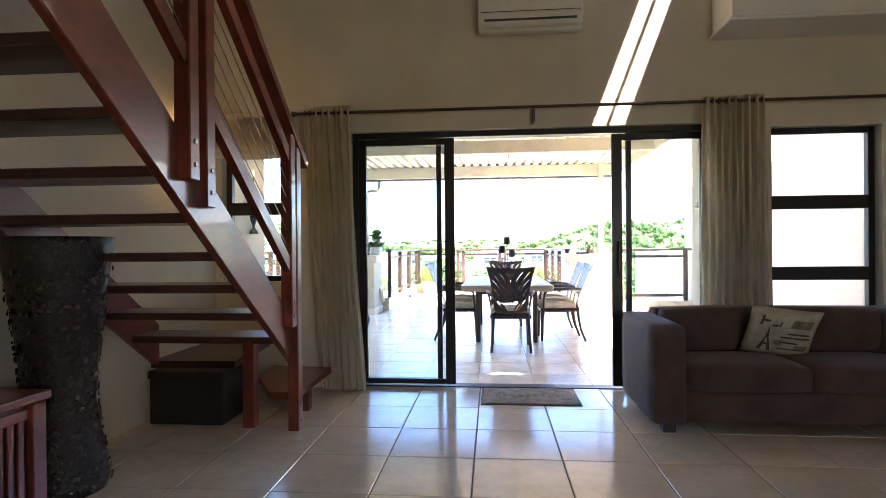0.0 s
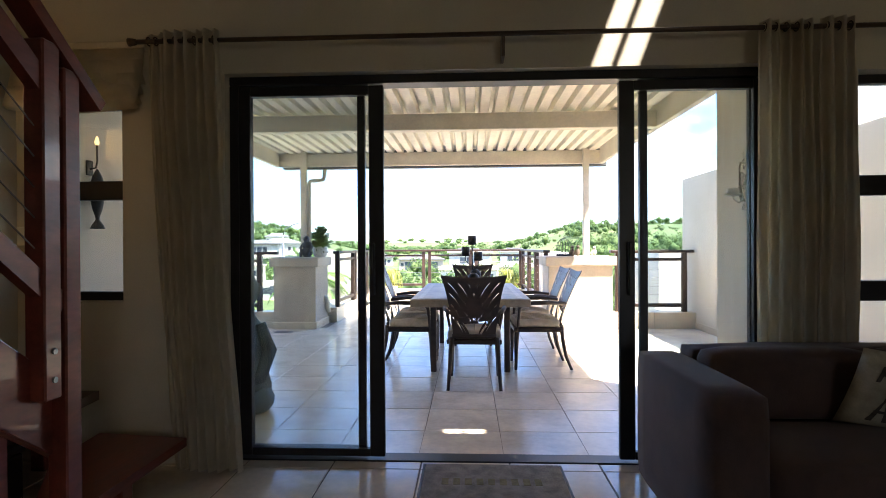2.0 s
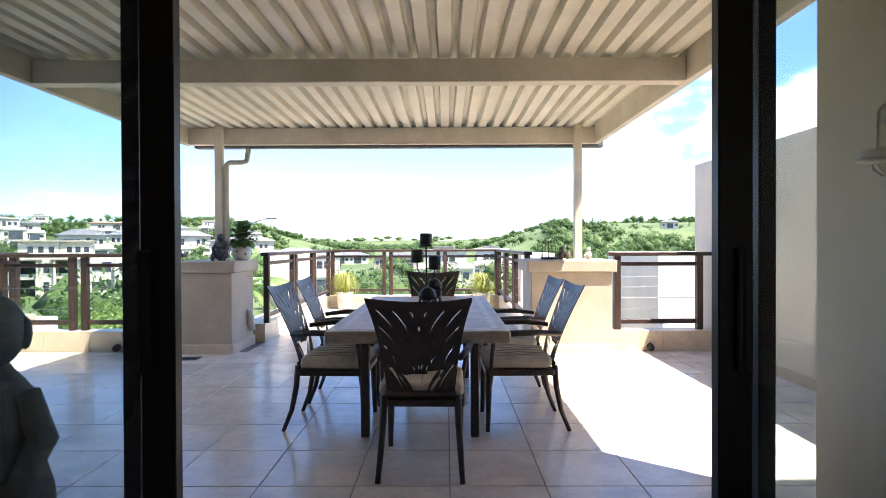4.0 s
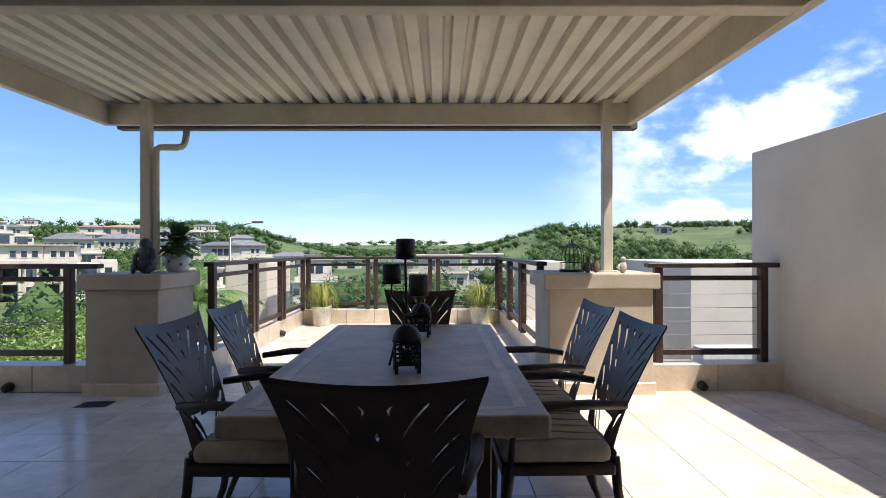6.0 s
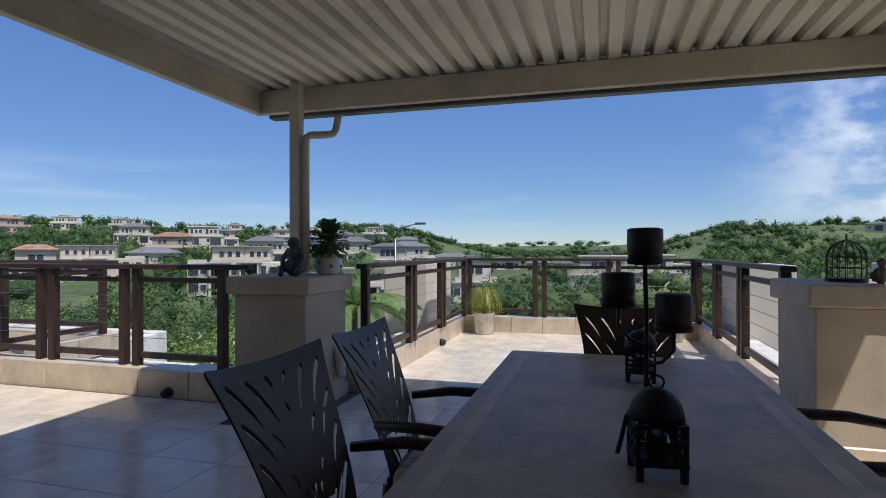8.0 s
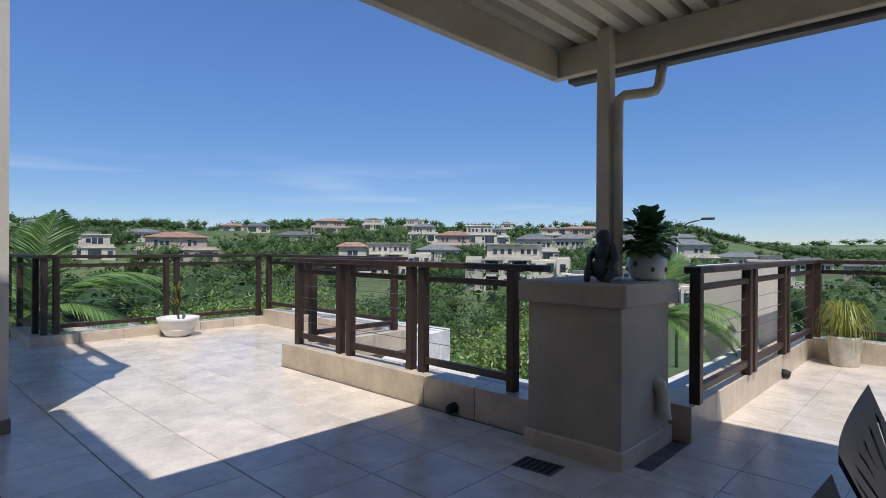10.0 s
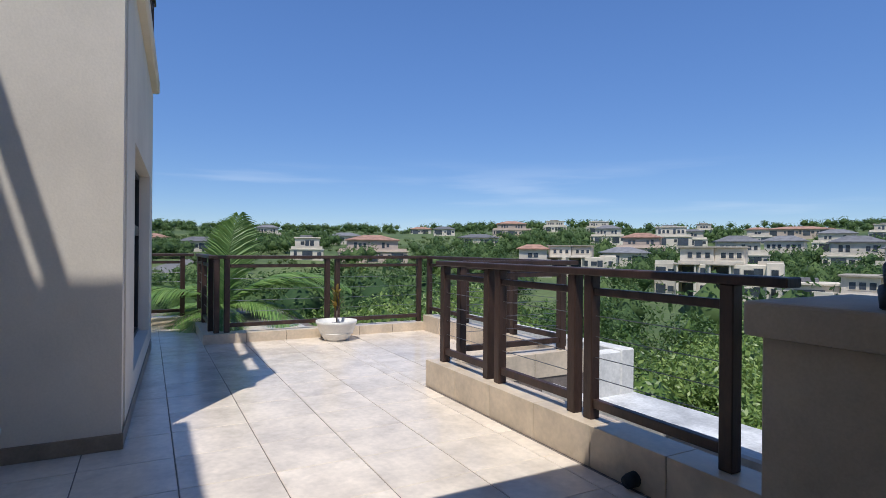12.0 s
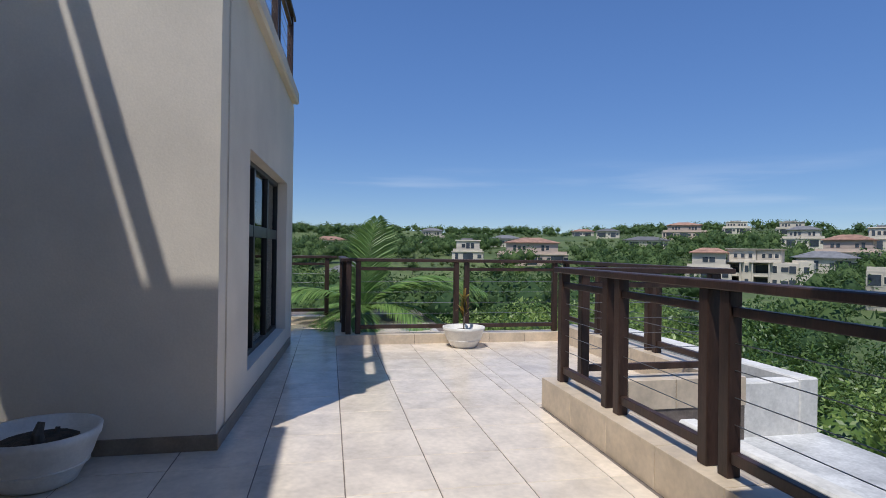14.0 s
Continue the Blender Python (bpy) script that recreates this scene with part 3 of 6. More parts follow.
# skirting along the wing, and the base of the terrace
structure("skirting_side", bx(WING_X + 0.001, Y_OUT, 0.0, WING_X + 0.014, WING_Y + 0.012, 0.10, 0.003), M_SKIRT_TILE, "tiled skirting along the wing wall", "skirting")
structure("skirting_front", bx(-8.6, WING_Y + 0.001, 0.0, WING_X, WING_Y + 0.012, 0.10, 0.003), M_SKIRT_TILE, "tiled skirting below the wing window", "skirting")
structure("skirting_garden", bx(X_WALL - 0.014, Y_OUT, 0.0, X_WALL - 0.001, 9.71, 0.10, 0.003), M_CURB_TILE, "tiled skirting along the garden wall", "skirting")
structure("terrace_base", prism(bmesh.new(), [(-10.8, -3.3), (5.7, -3.3), (5.7, 4.4), (4.2, 4.4), (4.2, 9.9), (2.4, 9.9), (2.4, 14.55), (-1.42, 14.55), (-1.42, 9.95), (-5.10, 9.95), (-5.10, 11.45), (-8.62, 11.45), (-8.62, 8.3), (-10.8, 8.3)], -6.5, -0.31), M_PLASTER_OUT, "cream plastered lower storey under the terrace", "building base")
# lower roofs with white parapets beyond the railings
structure("lower_roof", bx(-8.62, 9.98, -1.1, -1.46, 13.0, -0.55), M_ROOFSLAB, "grey screeded lower roof beyond the railing", "roof")


def parapet(x0, y0, x1, y1, z1):
    return structure("parapet", bx(x0, y0, -1.2, x1, y1, z1, 0.015), M_CONCRETE, "weathered white concrete parapet of the lower roof", "parapet")


parapet(-10.0, 12.75, -5.75, 12.98, 0.02)
parapet(-5.95, 11.6, -5.75, 12.75, 0.0)
parapet(-4.42, 10.42, -2.06, 10.56, 0.12)
structure("planter_pier", bx(-2.15, 13.2, -1.2, -1.50, 14.5, 1.10, 0.012), M_PLASTER_OUT, "cream plastered pier beside the terrace corner", "pier")
structure("planter_pier_east", bx(2.48, 13.2, -1.2, 3.1, 14.5, 1.10, 0.012), M_PLASTER_OUT, "cream plastered pier beside the terrace corner", "pier")
parapet(-1.72, 10.7, -1.50, 13.2, 0.20)
parapet(2.48, 10.7, 2.7, 13.2, 0.20)
structure("neighbour_wall", bx(4.65, 12.4, -4, 6.6, 15.2, 1.10, 0.012), M_PLASTER_OUT, "cream plastered wall of the next terrace", "wall")
structure("neighbour_parapet", bx(4.25, 11.2, -4, 6.6, 11.45, 0.12, 0.012), M_CONCRETE, "white parapet of the next terrace", "parapet")

# the wing's front stands slightly askew to the terrace
WING_TURN = Matrix.Translation((WING_X, WING_Y, 0)) @ Matrix.Rotation(radians(-2.6), 4, "Z") @ Matrix.Translation((-WING_X, -WING_Y, 0))
for nm in ("wall_wing_front", "balcony_slab", "skirting_front", "railing.010", "wall_wing_end"):
    bpy.data.objects[nm].matrix_basis = WING_TURN @ bpy.data.objects[nm].matrix_basis

# ---------------------------------------------------------------- sliding door and windows
def glazed_panel(parent, name, x0, x1, z0, z1, y, w=0.055, d=0.04, stile=None):
    """One framed sash with its pane, as a part with frame bars and glass under it."""
    sash = part(name, bx(x0, y - d / 2, z0, x0 + (stile or w), y + d / 2, z1, 0.004), M_ALU, parent)
    part("stile", bx(x1 - (stile or w), y - d / 2, z0, x1, y + d / 2, z1, 0.004), M_ALU, sash)
    part("top_bar", bx(x0 + (stile or w), y - d / 2, z1 - w, x1 - (stile or w), y + d / 2, z1, 0.004), M_ALU, sash)
    part("bottom_bar", bx(x0 + (stile or w), y - d / 2, z0, x1 - (stile or w), y + d / 2, z0 + w * 0.8, 0.004), M_ALU, sash)
    g = part("pane", bx(x0 + (stile or w) - 0.01, y - 0.003, z0 + w * 0.7, x1 - (stile or w) + 0.01, y + 0.003, z1 - w + 0.01), M_GLASS, sash)
    g.visible_shadow = False
    return sash


door = thing("door_1", pose(0, 0, 0), "open dark aluminium sliding glass door to the terrace", "sliding door", kind="structure")
YF = 4.62
part("head", bx(DOOR_L, YF - 0.06, DOOR_T - 0.05, DOOR_R, YF + 0.06, DOOR_T, 0.004), M_ALU, door)
part("jamb", bx(DOOR_L, YF - 0.06, -0.004, DOOR_L + 0.05, YF + 0.06, DOOR_T - 0.052, 0.004), M_ALU, door)
part("jamb", bx(DOOR_R - 0.05, YF - 0.06, -0.004, DOOR_R, YF + 0.06, DOOR_T - 0.052, 0.004), M_ALU, door)
part("sill_track", bx(DOOR_L + 0.052, YF - 0.06, -0.02, DOOR_R - 0.052, YF + 0.06, 0.006, 0.003), M_ALU, door)
glazed_panel(door, "fixed_sash", DOOR_L + 0.054, 0.345, 0.02, DOOR_T - 0.054, YF + 0.03, w=0.045)
s = glazed_panel(door, "sliding_sash", -0.40, 0.463, 0.02, DOOR_T - 0.056, YF - 0.025, stile=0.085)
part("door_handle", bx(0.39, YF - 0.085, 0.95, 0.415, YF - 0.047, 1.25, 0.006), M_ALU, s)
glazed_panel(door, "fixed_sash", 1.93, DOOR_R - 0.052, 0.02, DOOR_T - 0.054, YF + 0.03, w=0.045)
s = glazed_panel(door, "sliding_sash", 1.80, 2.625, 0.02, DOOR_T - 0.056, YF - 0.025, stile=0.085)
part("door_handle", bx(1.84, YF - 0.085, 0.95, 1.865, YF - 0.047, 1.25, 0.006), M_ALU, s)


def window(name, x0, x1, z0, z1, y, bars, label, d=0.06, mullions=()):
    w = thing(name, pose(0, 0, 0), label, "window", kind="structure")
    t = 0.05
    part("frame", bx(x0, y - d / 2, z0, x0 + t, y + d / 2, z1, 0.004), M_ALU, w)
    part("frame", bx(x1 - t, y - d / 2, z0, x1, y + d / 2, z1, 0.004), M_ALU, w)
    part("frame", bx(x0 + t, y - d / 2, z1 - t, x1 - t, y + d / 2, z1, 0.004), M_ALU, w)
    part("frame", bx(x0 + t, y - d / 2, z0, x1 - t, y + d / 2, z0 + t, 0.004), M_ALU, w)
    zs = [z0 + t, *bars, z1 - t]
    for b in bars:
        part("transom", bx(x0 + t, y - d / 2, b - 0.055, x1 - t, y + d / 2, b + 0.055, 0.004), M_ALU, w)
    for m in mullions:
        part("mullion", bx(m - 0.03, y - d / 2 - 0.004, z0 + t, m + 0.03, y + d / 2 + 0.004, z1 - t, 0.004), M_ALU, w)
    for a, b in zip(zs, zs[1:]):
        p = part("pane", bx(x0 + t - 0.01, y - 0.003, a + (0.04 if a in bars else -0.01), x1 - t + 0.01, y + 0.003, b - (0.04 if b in bars else -0.01)), M_GLASS, w)
        p.visible_shadow = False
    return w


window("window_1", 3.05, 3.90, 0.62, 2.17, YF, (0.97, 1.557), "dark aluminium window with two heavy transoms")
window("window_2", -1.60, -1.03, 0.92, 2.10, YF, (1.57,), "narrow dark aluminium window behind the stair")
w3 = window("window_3", -8.1, -5.66, 0.28, 2.10, WING_Y - 0.14, (1.45,), "dark aluminium window of the house wing", mullions=(-7.3, -6.5))
w3.matrix_basis = WING_TURN
window("window_4", 2.4, 3.8, 0.95, 2.1, Y_B - 0.1, (1.5,), "assumed dark aluminium window in the unseen back wall")

# warm fill lamp added behind an assumed, unseen back window to brighten the lounge
area = bpy.data.lights.new("back_fill_light", "AREA")
area.shape, area.size, area.size_y, area.energy, area.color = "RECTANGLE", 1.3, 1.05, 2.9, (1.0, 0.87, 0.72)
lamp = new("back_fill_light", area)
lamp.matrix_world = look((3.1, Y_B - 0.24, 1.52), (2.9, 2.0, 1.2))

# ---------------------------------------------------------------- table and chairs
def back_surface(x, s, off=0.0):
    """Chair back: s from 0 at the seat to 1 at the crest; hollow across, leaning backwards."""
    s = max(0.0, s)
    y = -0.225 - 0.20 * s ** 1.4 + 0.20 * x * x - off
    z = 0.44 + 0.53 * s + 0.26 * x * x * s * s
    return (x, y, z)


def half_width(s):
    return 0.180 + 0.058 * s + 0.037 * s ** 4


SLOTS = [(-0.222, 0.92, -0.128, 0.70, 0.017), (-0.135, 0.92, -0.055, 0.69, 0.017), (-0.048, 0.92, -0.034, 0.84, 0.014),
         (-0.212, 0.75, -0.118, 0.53, 0.016), (-0.198, 0.57, -0.130, 0.37, 0.015), (-0.108, 0.66, -0.072, 0.56, 0.011),
         (-0.186, 0.36, -0.088, 0.05, 0.016), (-0.146, 0.30, -0.060, 0.04, 0.014), (-0.104, 0.27, -0.036, 0.04, 0.013),
         (-0.046, 0.35, -0.038, 0.26, 0.010), (-0.016, 0.36, -0.014, 0.27, 0.010), (-0.085, 0.45, -0.062, 0.36, 0.010)]


def chair_back():
    """A bent plate with tapering slots that fan out from the seat's middle."""
    bm = bmesh.new()

    def loop(pts):
        vs = [bm.verts.new((x, z, 0)) for x, z in pts]
        for i in range(len(vs)):
            bm.edges.new((vs[i], vs[(i + 1) % len(vs)]))

    side = [i / 12 for i in range(13)]
    rim = [(half_width(t), t) for t in side]
    top = [(half_width(1) * (1 - 2 * i / 12), 1.0) for i in range(1, 12)]
    low = [(-half_width(0) * (1 - 2 * i / 8), 0.0) for i in range(1, 8)]
    loop(rim + top + [(-x, t) for x, t in rim[::-1]] + low)
    for x0, t0, x1, t1, w in SLOTS:
        for sg in (-1, 1):
            a, b = Vector((x0 * sg, t0)), Vector((x1 * sg, t1))
            d = b - a
            q = Vector((-d.y * 0.53, d.x / 0.53)).normalized()
            q.y /= 0.53
            left, right = [], []
            for f, k in ((0.0, 0.75), (0.12, 1.0), (0.35, 0.95), (0.65, 0.7), (0.9, 0.4), (1.0, 0.12)):
                p = a + d * f + Vector((sg * 0.010 * math.sin(math.pi * f), 0))
                left.append(tuple(p + q * w * k * 0.5))
                right.append(tuple(p - q * w * k * 0.5))
            loop(left + right[::-1])
    for z in (0.735, ):
        loop([(0.0, z + 0.045), (0.009, z), (0.0, z - 0.04), (-0.009, z)])
    bmesh.ops.triangle_fill(bm, use_beauty=True, edges=bm.edges[:])
    fs = bm.faces[:]
    bmesh.ops.recalc_face_normals(bm, faces=fs)
    for v in bm.verts:
        v.co = Vector(back_surface(v.co.x, v.co.y))
    bmesh.ops.solidify(bm, geom=bm.faces[:], thickness=0.014)
    return bm


def chair():
    c = thing("dining_chair", pose(0, 0, 0), "dark cast metal armchair with leaf-slatted back and beige cushion", "chair", "chairs round the garden table")
    part("backrest", chair_back(), M_CHAIR, c, "cast metal back pierced with fanned leaf slots")
    part("lower_rail", tb([back_surface(x * 0.19, 0.02) for x in (-1, -0.5, 0, 0.5, 1)], 0.018, 8), M_CHAIR, c, smooth=True)
    # seat
    bm = bmesh.new()
    box(bm, -0.24, -0.22, 0.375, 0.24, 0.25, 0.42, 0.012, 2)
    part("seat", bm, M_CHAIR, c)
    bm = bmesh.new()
    box(bm, -0.235, -0.205, 0.422, 0.235, 0.245, 0.50, 0.032, 4)
    for v in bm.verts:
        if v.co.z > 0.48:
            v.co.z += 0.02 * (1 - (v.co.x / 0.24) ** 2) * (1 - (v.co.y / 0.25) ** 2)
    cu = part("cushion", bm, M_CUSHION, c, "flattened beige striped seat cushion", True)
    for i in range(5):
        x = -0.18 + 0.09 * i
        part("stripe", tb([(x, -0.19, 0.5), (x, 0.0, 0.512), (x, 0.225, 0.5)], 0.004, 5), M_PIPING, cu)
    for sgn in (-1, 1):
        part("leg", tb([(sgn * 0.20, -0.225, 0.44), (sgn * 0.205, -0.235, 0.30), (sgn * 0.215, -0.265, 0.14), (sgn * 0.225, -0.32, 0.0)], [0.021, 0.02, 0.017, 0.014], 8), M_CHAIR, c, smooth=True)
        part("leg", tb([(sgn * 0.215, 0.215, 0.41), (sgn * 0.215, 0.225, 0.30), (sgn * 0.218, 0.228, 0.12), (sgn * 0.22, 0.232, 0.0)], [0.03, 0.024, 0.018, 0.015], 8), M_CHAIR, c, smooth=True)
        part("armrest", tb([(sgn * 0.215, -0.265, 0.655), (sgn * 0.26, -0.10, 0.672), (sgn * 0.275, 0.08, 0.668), (sgn * 0.272, 0.16, 0.655), (sgn * 0.262, 0.195, 0.62), (sgn * 0.245, 0.205, 0.52), (sgn * 0.225, 0.21, 0.41)], [0.017, 0.021, 0.022, 0.02, 0.016, 0.013, 0.013], 8), M_CHAIR, c, smooth=True)
    return c


first = chair()
first.matrix_basis = pose(0.998, 6.435, 0, 0, 0, -1)
for x, y, a in ((0.355, 7.16, -92), (0.35, 7.83, -88), (1.64, 7.16, 91), (1.65, 7.86, 92), (1.00, 8.50, 180)):
    copy_thing(first, pose(x, y, 0, 0, 0, a))

table = thing("garden_table", pose(0.96, 7.645, 0), "long grey stone garden table with a pale inlaid border", "table")
part("tabletop", bx(-0.56, -1.12, 0.665, 0.56, 1.12, 0.742, 0.012, 2), M_TABLE, table)
bm = bmesh.new()
for x in (-0.47, 0.47):
    box(bm, x - 0.022, -1.03, 0.7421, x + 0.022, 1.03, 0.7432)
for y in (-1.03, 1.03):
    box(bm, -0.448, y - 0.022, 0.7421, 0.448, y + 0.022, 0.7432)
part("inlay_band", bm, M_TABLE_BAND, table, "pale inlaid border band")
for x in (-0.36, 0.36):
    for y in (-0.80, 0.80):
        part("leg", bx(x - 0.028, y - 0.028, 0.0, x + 0.028, y + 0.028, 0.663, 0.006), M_CHAIR, table)
for x in (-0.36, 0.36):
    part("apron", bx(x - 0.012, -0.77, 0.605, x + 0.012, 0.77, 0.664, 0.003), M_CHAIR, table)
for y in (-0.80, 0.80):
    part("apron", bx(-0.33, y - 0.012, 0.605, 0.33, y + 0.012, 0.664, 0.003), M_CHAIR, table)


# ---------------------------------------------------------------- on the table
def lantern(x, y, turn):
    l = thing("lantern", pose(x, y, 0.744, 0, 0, turn), "small black pierced iron candle lantern with a domed top", "lantern", "lanterns on the garden table")
    for sx in (-1, 1):
        for sy in (-1, 1):
            part("leg", bx(sx * 0.05 - 0.008, sy * 0.05 - 0.008, 0, sx * 0.05 + 0.008, sy * 0.05 + 0.008, 0.035), M_IRON, l)
    part("floor_plate", bx(-0.06, -0.06, 0.035, 0.06, 0.06, 0.044), M_IRON, l)
    for k in range(4):
        bm = bmesh.new()
        for u in (-0.055, -0.028, 0.0, 0.028, 0.055):
            bar(bm, (u, -0.057, 0.044), (u, -0.057, 0.135), 0.007, 0.004)
        for z in (0.05, 0.09, 0.13):
            bar(bm, (-0.057, -0.057, z), (0.057, -0.057, z), 0.004, 0.009)
        for u in (-0.04, 0.0):
            bar(bm, (u, -0.057, 0.05), (u + 0.04, -0.057, 0.09), 0.004, 0.006)
            bar(bm, (u + 0.04, -0.057, 0.09), (u, -0.057, 0.13), 0.004, 0.006)
        bmesh.ops.rotate(bm, verts=bm.verts, cent=(0, 0, 0), matrix=Matrix.Rotation(k * math.pi / 2, 3, "Z"))
        part("pierced_side", bm, M_IRON, l)
    part("dome", lathe(bmesh.new(), [(0.066, 0.135), (0.064, 0.150), (0.058, 0.172), (0.045, 0.192), (0.025, 0.206), (0.008, 0.211)], 16), M_IRON, l, smooth=True)
    part("ring", tb([(0.018 * math.cos(a), 0, 0.222 + 0.016 * math.sin(a)) for a in (i * math.pi / 6 for i in range(13))], 0.003, 6), M_IRON, l, smooth=True)
    part("candle", lathe(bmesh.new(), [(0.025, 0.045), (0.025, 0.10)], 12), M_CANDLE, l)
    return l


lantern(1.0, 7.19, 8)
lantern(1.03, 8.20, -5)

ch = thing("candle_holder", pose(0.985, 7.33, 0.744), "black wrought iron stand with three dark candles", "candle holder")
part("stem", tb([(0, 0, 0.10), (0.004, 0, 0.3), (0, 0, 0.505)], 0.006, 8), M_IRON, ch)
for k in range(3):
    a = math.radians(-30 + 120 * k)
    d = Vector((math.cos(a), math.sin(a), 0))
    part("foot", tb([d * 0.004 + Vector((0, 0, 0.12)), d * 0.030 + Vector((0, 0, 0.135)), d * 0.058 + Vector((0, 0, 0.10)), d * 0.074 + Vector((0, 0, 0.04)), d * 0.085 + Vector((0, 0, 0.006))], 0.006, 7), M_IRON, ch, smooth=True)
for dx, dy, z in ((0.0, 0.0, 0.505), (-0.068, 0.03, 0.385), (0.065, -0.05, 0.335)):
    if dx:
        part("arm", tb([(0, 0, z - 0.10), (dx * 0.6, dy * 0.6, z - 0.085), (dx, dy, z - 0.05), (dx, dy, z)], 0.005, 7), M_IRON, ch, smooth=True)
    part("cup", lathe(bmesh.new(), [(0.012, z - 0.004), (0.046, z), (0.049, z + 0.012), (0.045, z + 0.014)], 16, (dx, dy, 0)), M_IRON, ch, smooth=True)
    part("candle", lathe(bmesh.new(), [(0.044, z + 0.012), (0.046, z + 0.05), (0.045, z + 0.092), (0.036, z + 0.096), (0.012, z + 0.088)], 18, (dx, dy, 0), 0.05), M_CANDLE, ch, smooth=True)


# ---------------------------------------------------------------- pots, plants and figures
def leaf_quads(rows, name, mat):
    """Many folded leaf blades; rows of (base, tip, width, sag) with vectors."""
    verts, faces = [], []
    for base, tip, w, sag in rows:
        d = tip - base
        side = d.cross(Vector((0, 0, 1)))
        side = side.normalized() * w / 2 if side.length > 1e-5 else Vector((w / 2, 0, 0))
        mid = base + d * 0.5 + Vector((0, 0, sag))
        i = len(verts)
        verts += [base - side * 0.5, base + side * 0.5, mid + side, mid - side, tip]
        faces += [(i, i + 1, i + 2, i + 3), (i + 3, i + 2, i + 4)]
    me = bpy.data.meshes.new(name)
    me.from_pydata([tuple(v) for v in verts], [], faces)
    me.materials.append(mat)
    return me


def leaves_part(name, rows, mat, parent, label=""):
    ob = new(name, leaf_quads(rows, name, mat))
    ob.parent = parent
    if label:
        tagged(ob, label)
    return ob


rnd = random.Random(7)


def grass_plant(x, y, h=0.42):
    p = thing("potted_plant", pose(x, y, 0), "yellow-green arching grassy plant in a pale mossy pot", "plant", "grassy plants in the terrace corners")
    part("pot", lathe(bmesh.new(), [(0.13, 0.0), (0.14, 0.03), (0.155, 0.2), (0.17, h - 0.02), (0.175, h), (0.15, h), (0.145, h - 0.05)], 20, wob=0.08), M_CERAMIC, p, smooth=True)
    part("soil", lathe(bmesh.new(), [(0.148, h - 0.07), (0.148, h - 0.04)], 16), M_SOIL, p)
    verts, faces = [], []
    for _ in range(420):
        a = rnd.uniform(0, 2 * math.pi)
        up = rnd.uniform(0.12, 0.40)
        out = rnd.uniform(0.10, 0.30)
        fall = rnd.uniform(0.0, 0.42)
        w = 0.006
        d = Vector((math.cos(a), math.sin(a), 0))
        s = Vector((-d.y, d.x, 0)) * w
        pts = [d * 0.02 + Vector((0, 0, h - 0.03)), d * out * 0.35 + Vector((0, 0, h + up * 0.75)), d * out * 0.7 + Vector((0, 0, h + up)), d * out + Vector((0, 0, h + up * 0.65)), d * out * 1.12 + Vector((0, 0, h + up * 0.65 - fall))]
        i = len(verts)
        for k, q in enumerate(pts):
            f = 1 - k / 4.4
            verts += [tuple(q - s * f), tuple(q + s * f)]
        faces += [(i + 2 * k, i + 2 * k + 1, i + 2 * k + 3, i + 2 * k + 2) for k in range(4)]
    me = bpy.data.meshes.new("foliage")
    me.from_pydata(verts, [], faces)
    me.materials.append(M_YELLOW_LEAF)
    o = new("foliage", me)
    o.parent = p
    return p


grass_plant(-0.86, 14.10, 0.33)
grass_plant(1.83, 14.10, 0.32)

# dark leafy plant in a patterned pot on the pillar
pp = thing("potted_plant", pose(-1.41, 10.10, 1.079), "dark glossy leaved plant in a pale patterned pot", "plant")
part("pot", lathe(bmesh.new(), [(0.075, 0.0), (0.10, 0.02), (0.125, 0.08), (0.12, 0.14), (0.105, 0.165), (0.095, 0.16)], 20), M_POT, pp, smooth=True)
for k in range(7):
    a = k * 0.9
    bm = bmesh.new()
    blob(bm, (0.118 * math.cos(a), 0.118 * math.sin(a), 0.075 + 0.03 * (k % 2)), (0.016, 0.016, 0.02), sub=1)
    part("painted_dab", bm, M_PRINT, pp, "dark dab painted on the pot")
rows_ = []
for _ in range(260):
    a, e = rnd.uniform(0, 6.28), rnd.uniform(-0.3, 1.35)
    r0 = rnd.uniform(0.05, 0.17)
    d = Vector((math.cos(a) * math.cos(e), math.sin(a) * math.cos(e), math.sin(e)))
    b = Vector((0, 0, 0.24)) + Vector((d.x * r0, d.y * r0, d.z * r0 * 1.3))
    rows_.append((b, b + d * rnd.uniform(0.06, 0.09) + Vector((0, 0, -0.03)), rnd.uniform(0.06, 0.09), 0.012))
leaves_part("foliage", rows_, M_LEAF_DARK, pp)
bm = bmesh.new()
for k in range(5):
    a = k * 1.3
    tube(bm, [(0.01 * math.cos(a), 0.01 * math.sin(a), 0.14), (0.05 * math.cos(a), 0.05 * math.sin(a), 0.26), (0.09 * math.cos(a), 0.09 * math.sin(a), 0.36)], 0.006, 6)
part("stems", bm, M_TRUNK, pp)

# small seated stone figure in front of the post: one plain mesh
bm = bmesh.new()
blob(bm, (0, 0, 0.09), (0.085, 0.095, 0.09), 0.15, 3)
blob(bm, (0, 0, 0.19), (0.07, 0.065, 0.09), 0.1, 3)
blob(bm, (0.0, -0.02, 0.30), (0.052, 0.052, 0.056), 0.1, 3)
for sx in (-1, 1):
    tube(bm, [(sx * 0.05, 0, 0.24), (sx * 0.095, -0.04, 0.16), (sx * 0.07, -0.09, 0.09)], [0.026, 0.024, 0.02], 8)
    tube(bm, [(sx * 0.05, 0.02, 0.06), (sx * 0.09, -0.08, 0.07), (sx * 0.07, -0.12, 0.012)], [0.035, 0.03, 0.022], 8)
st = part("stone_figure", bm, M_STATUE, None, "", True)
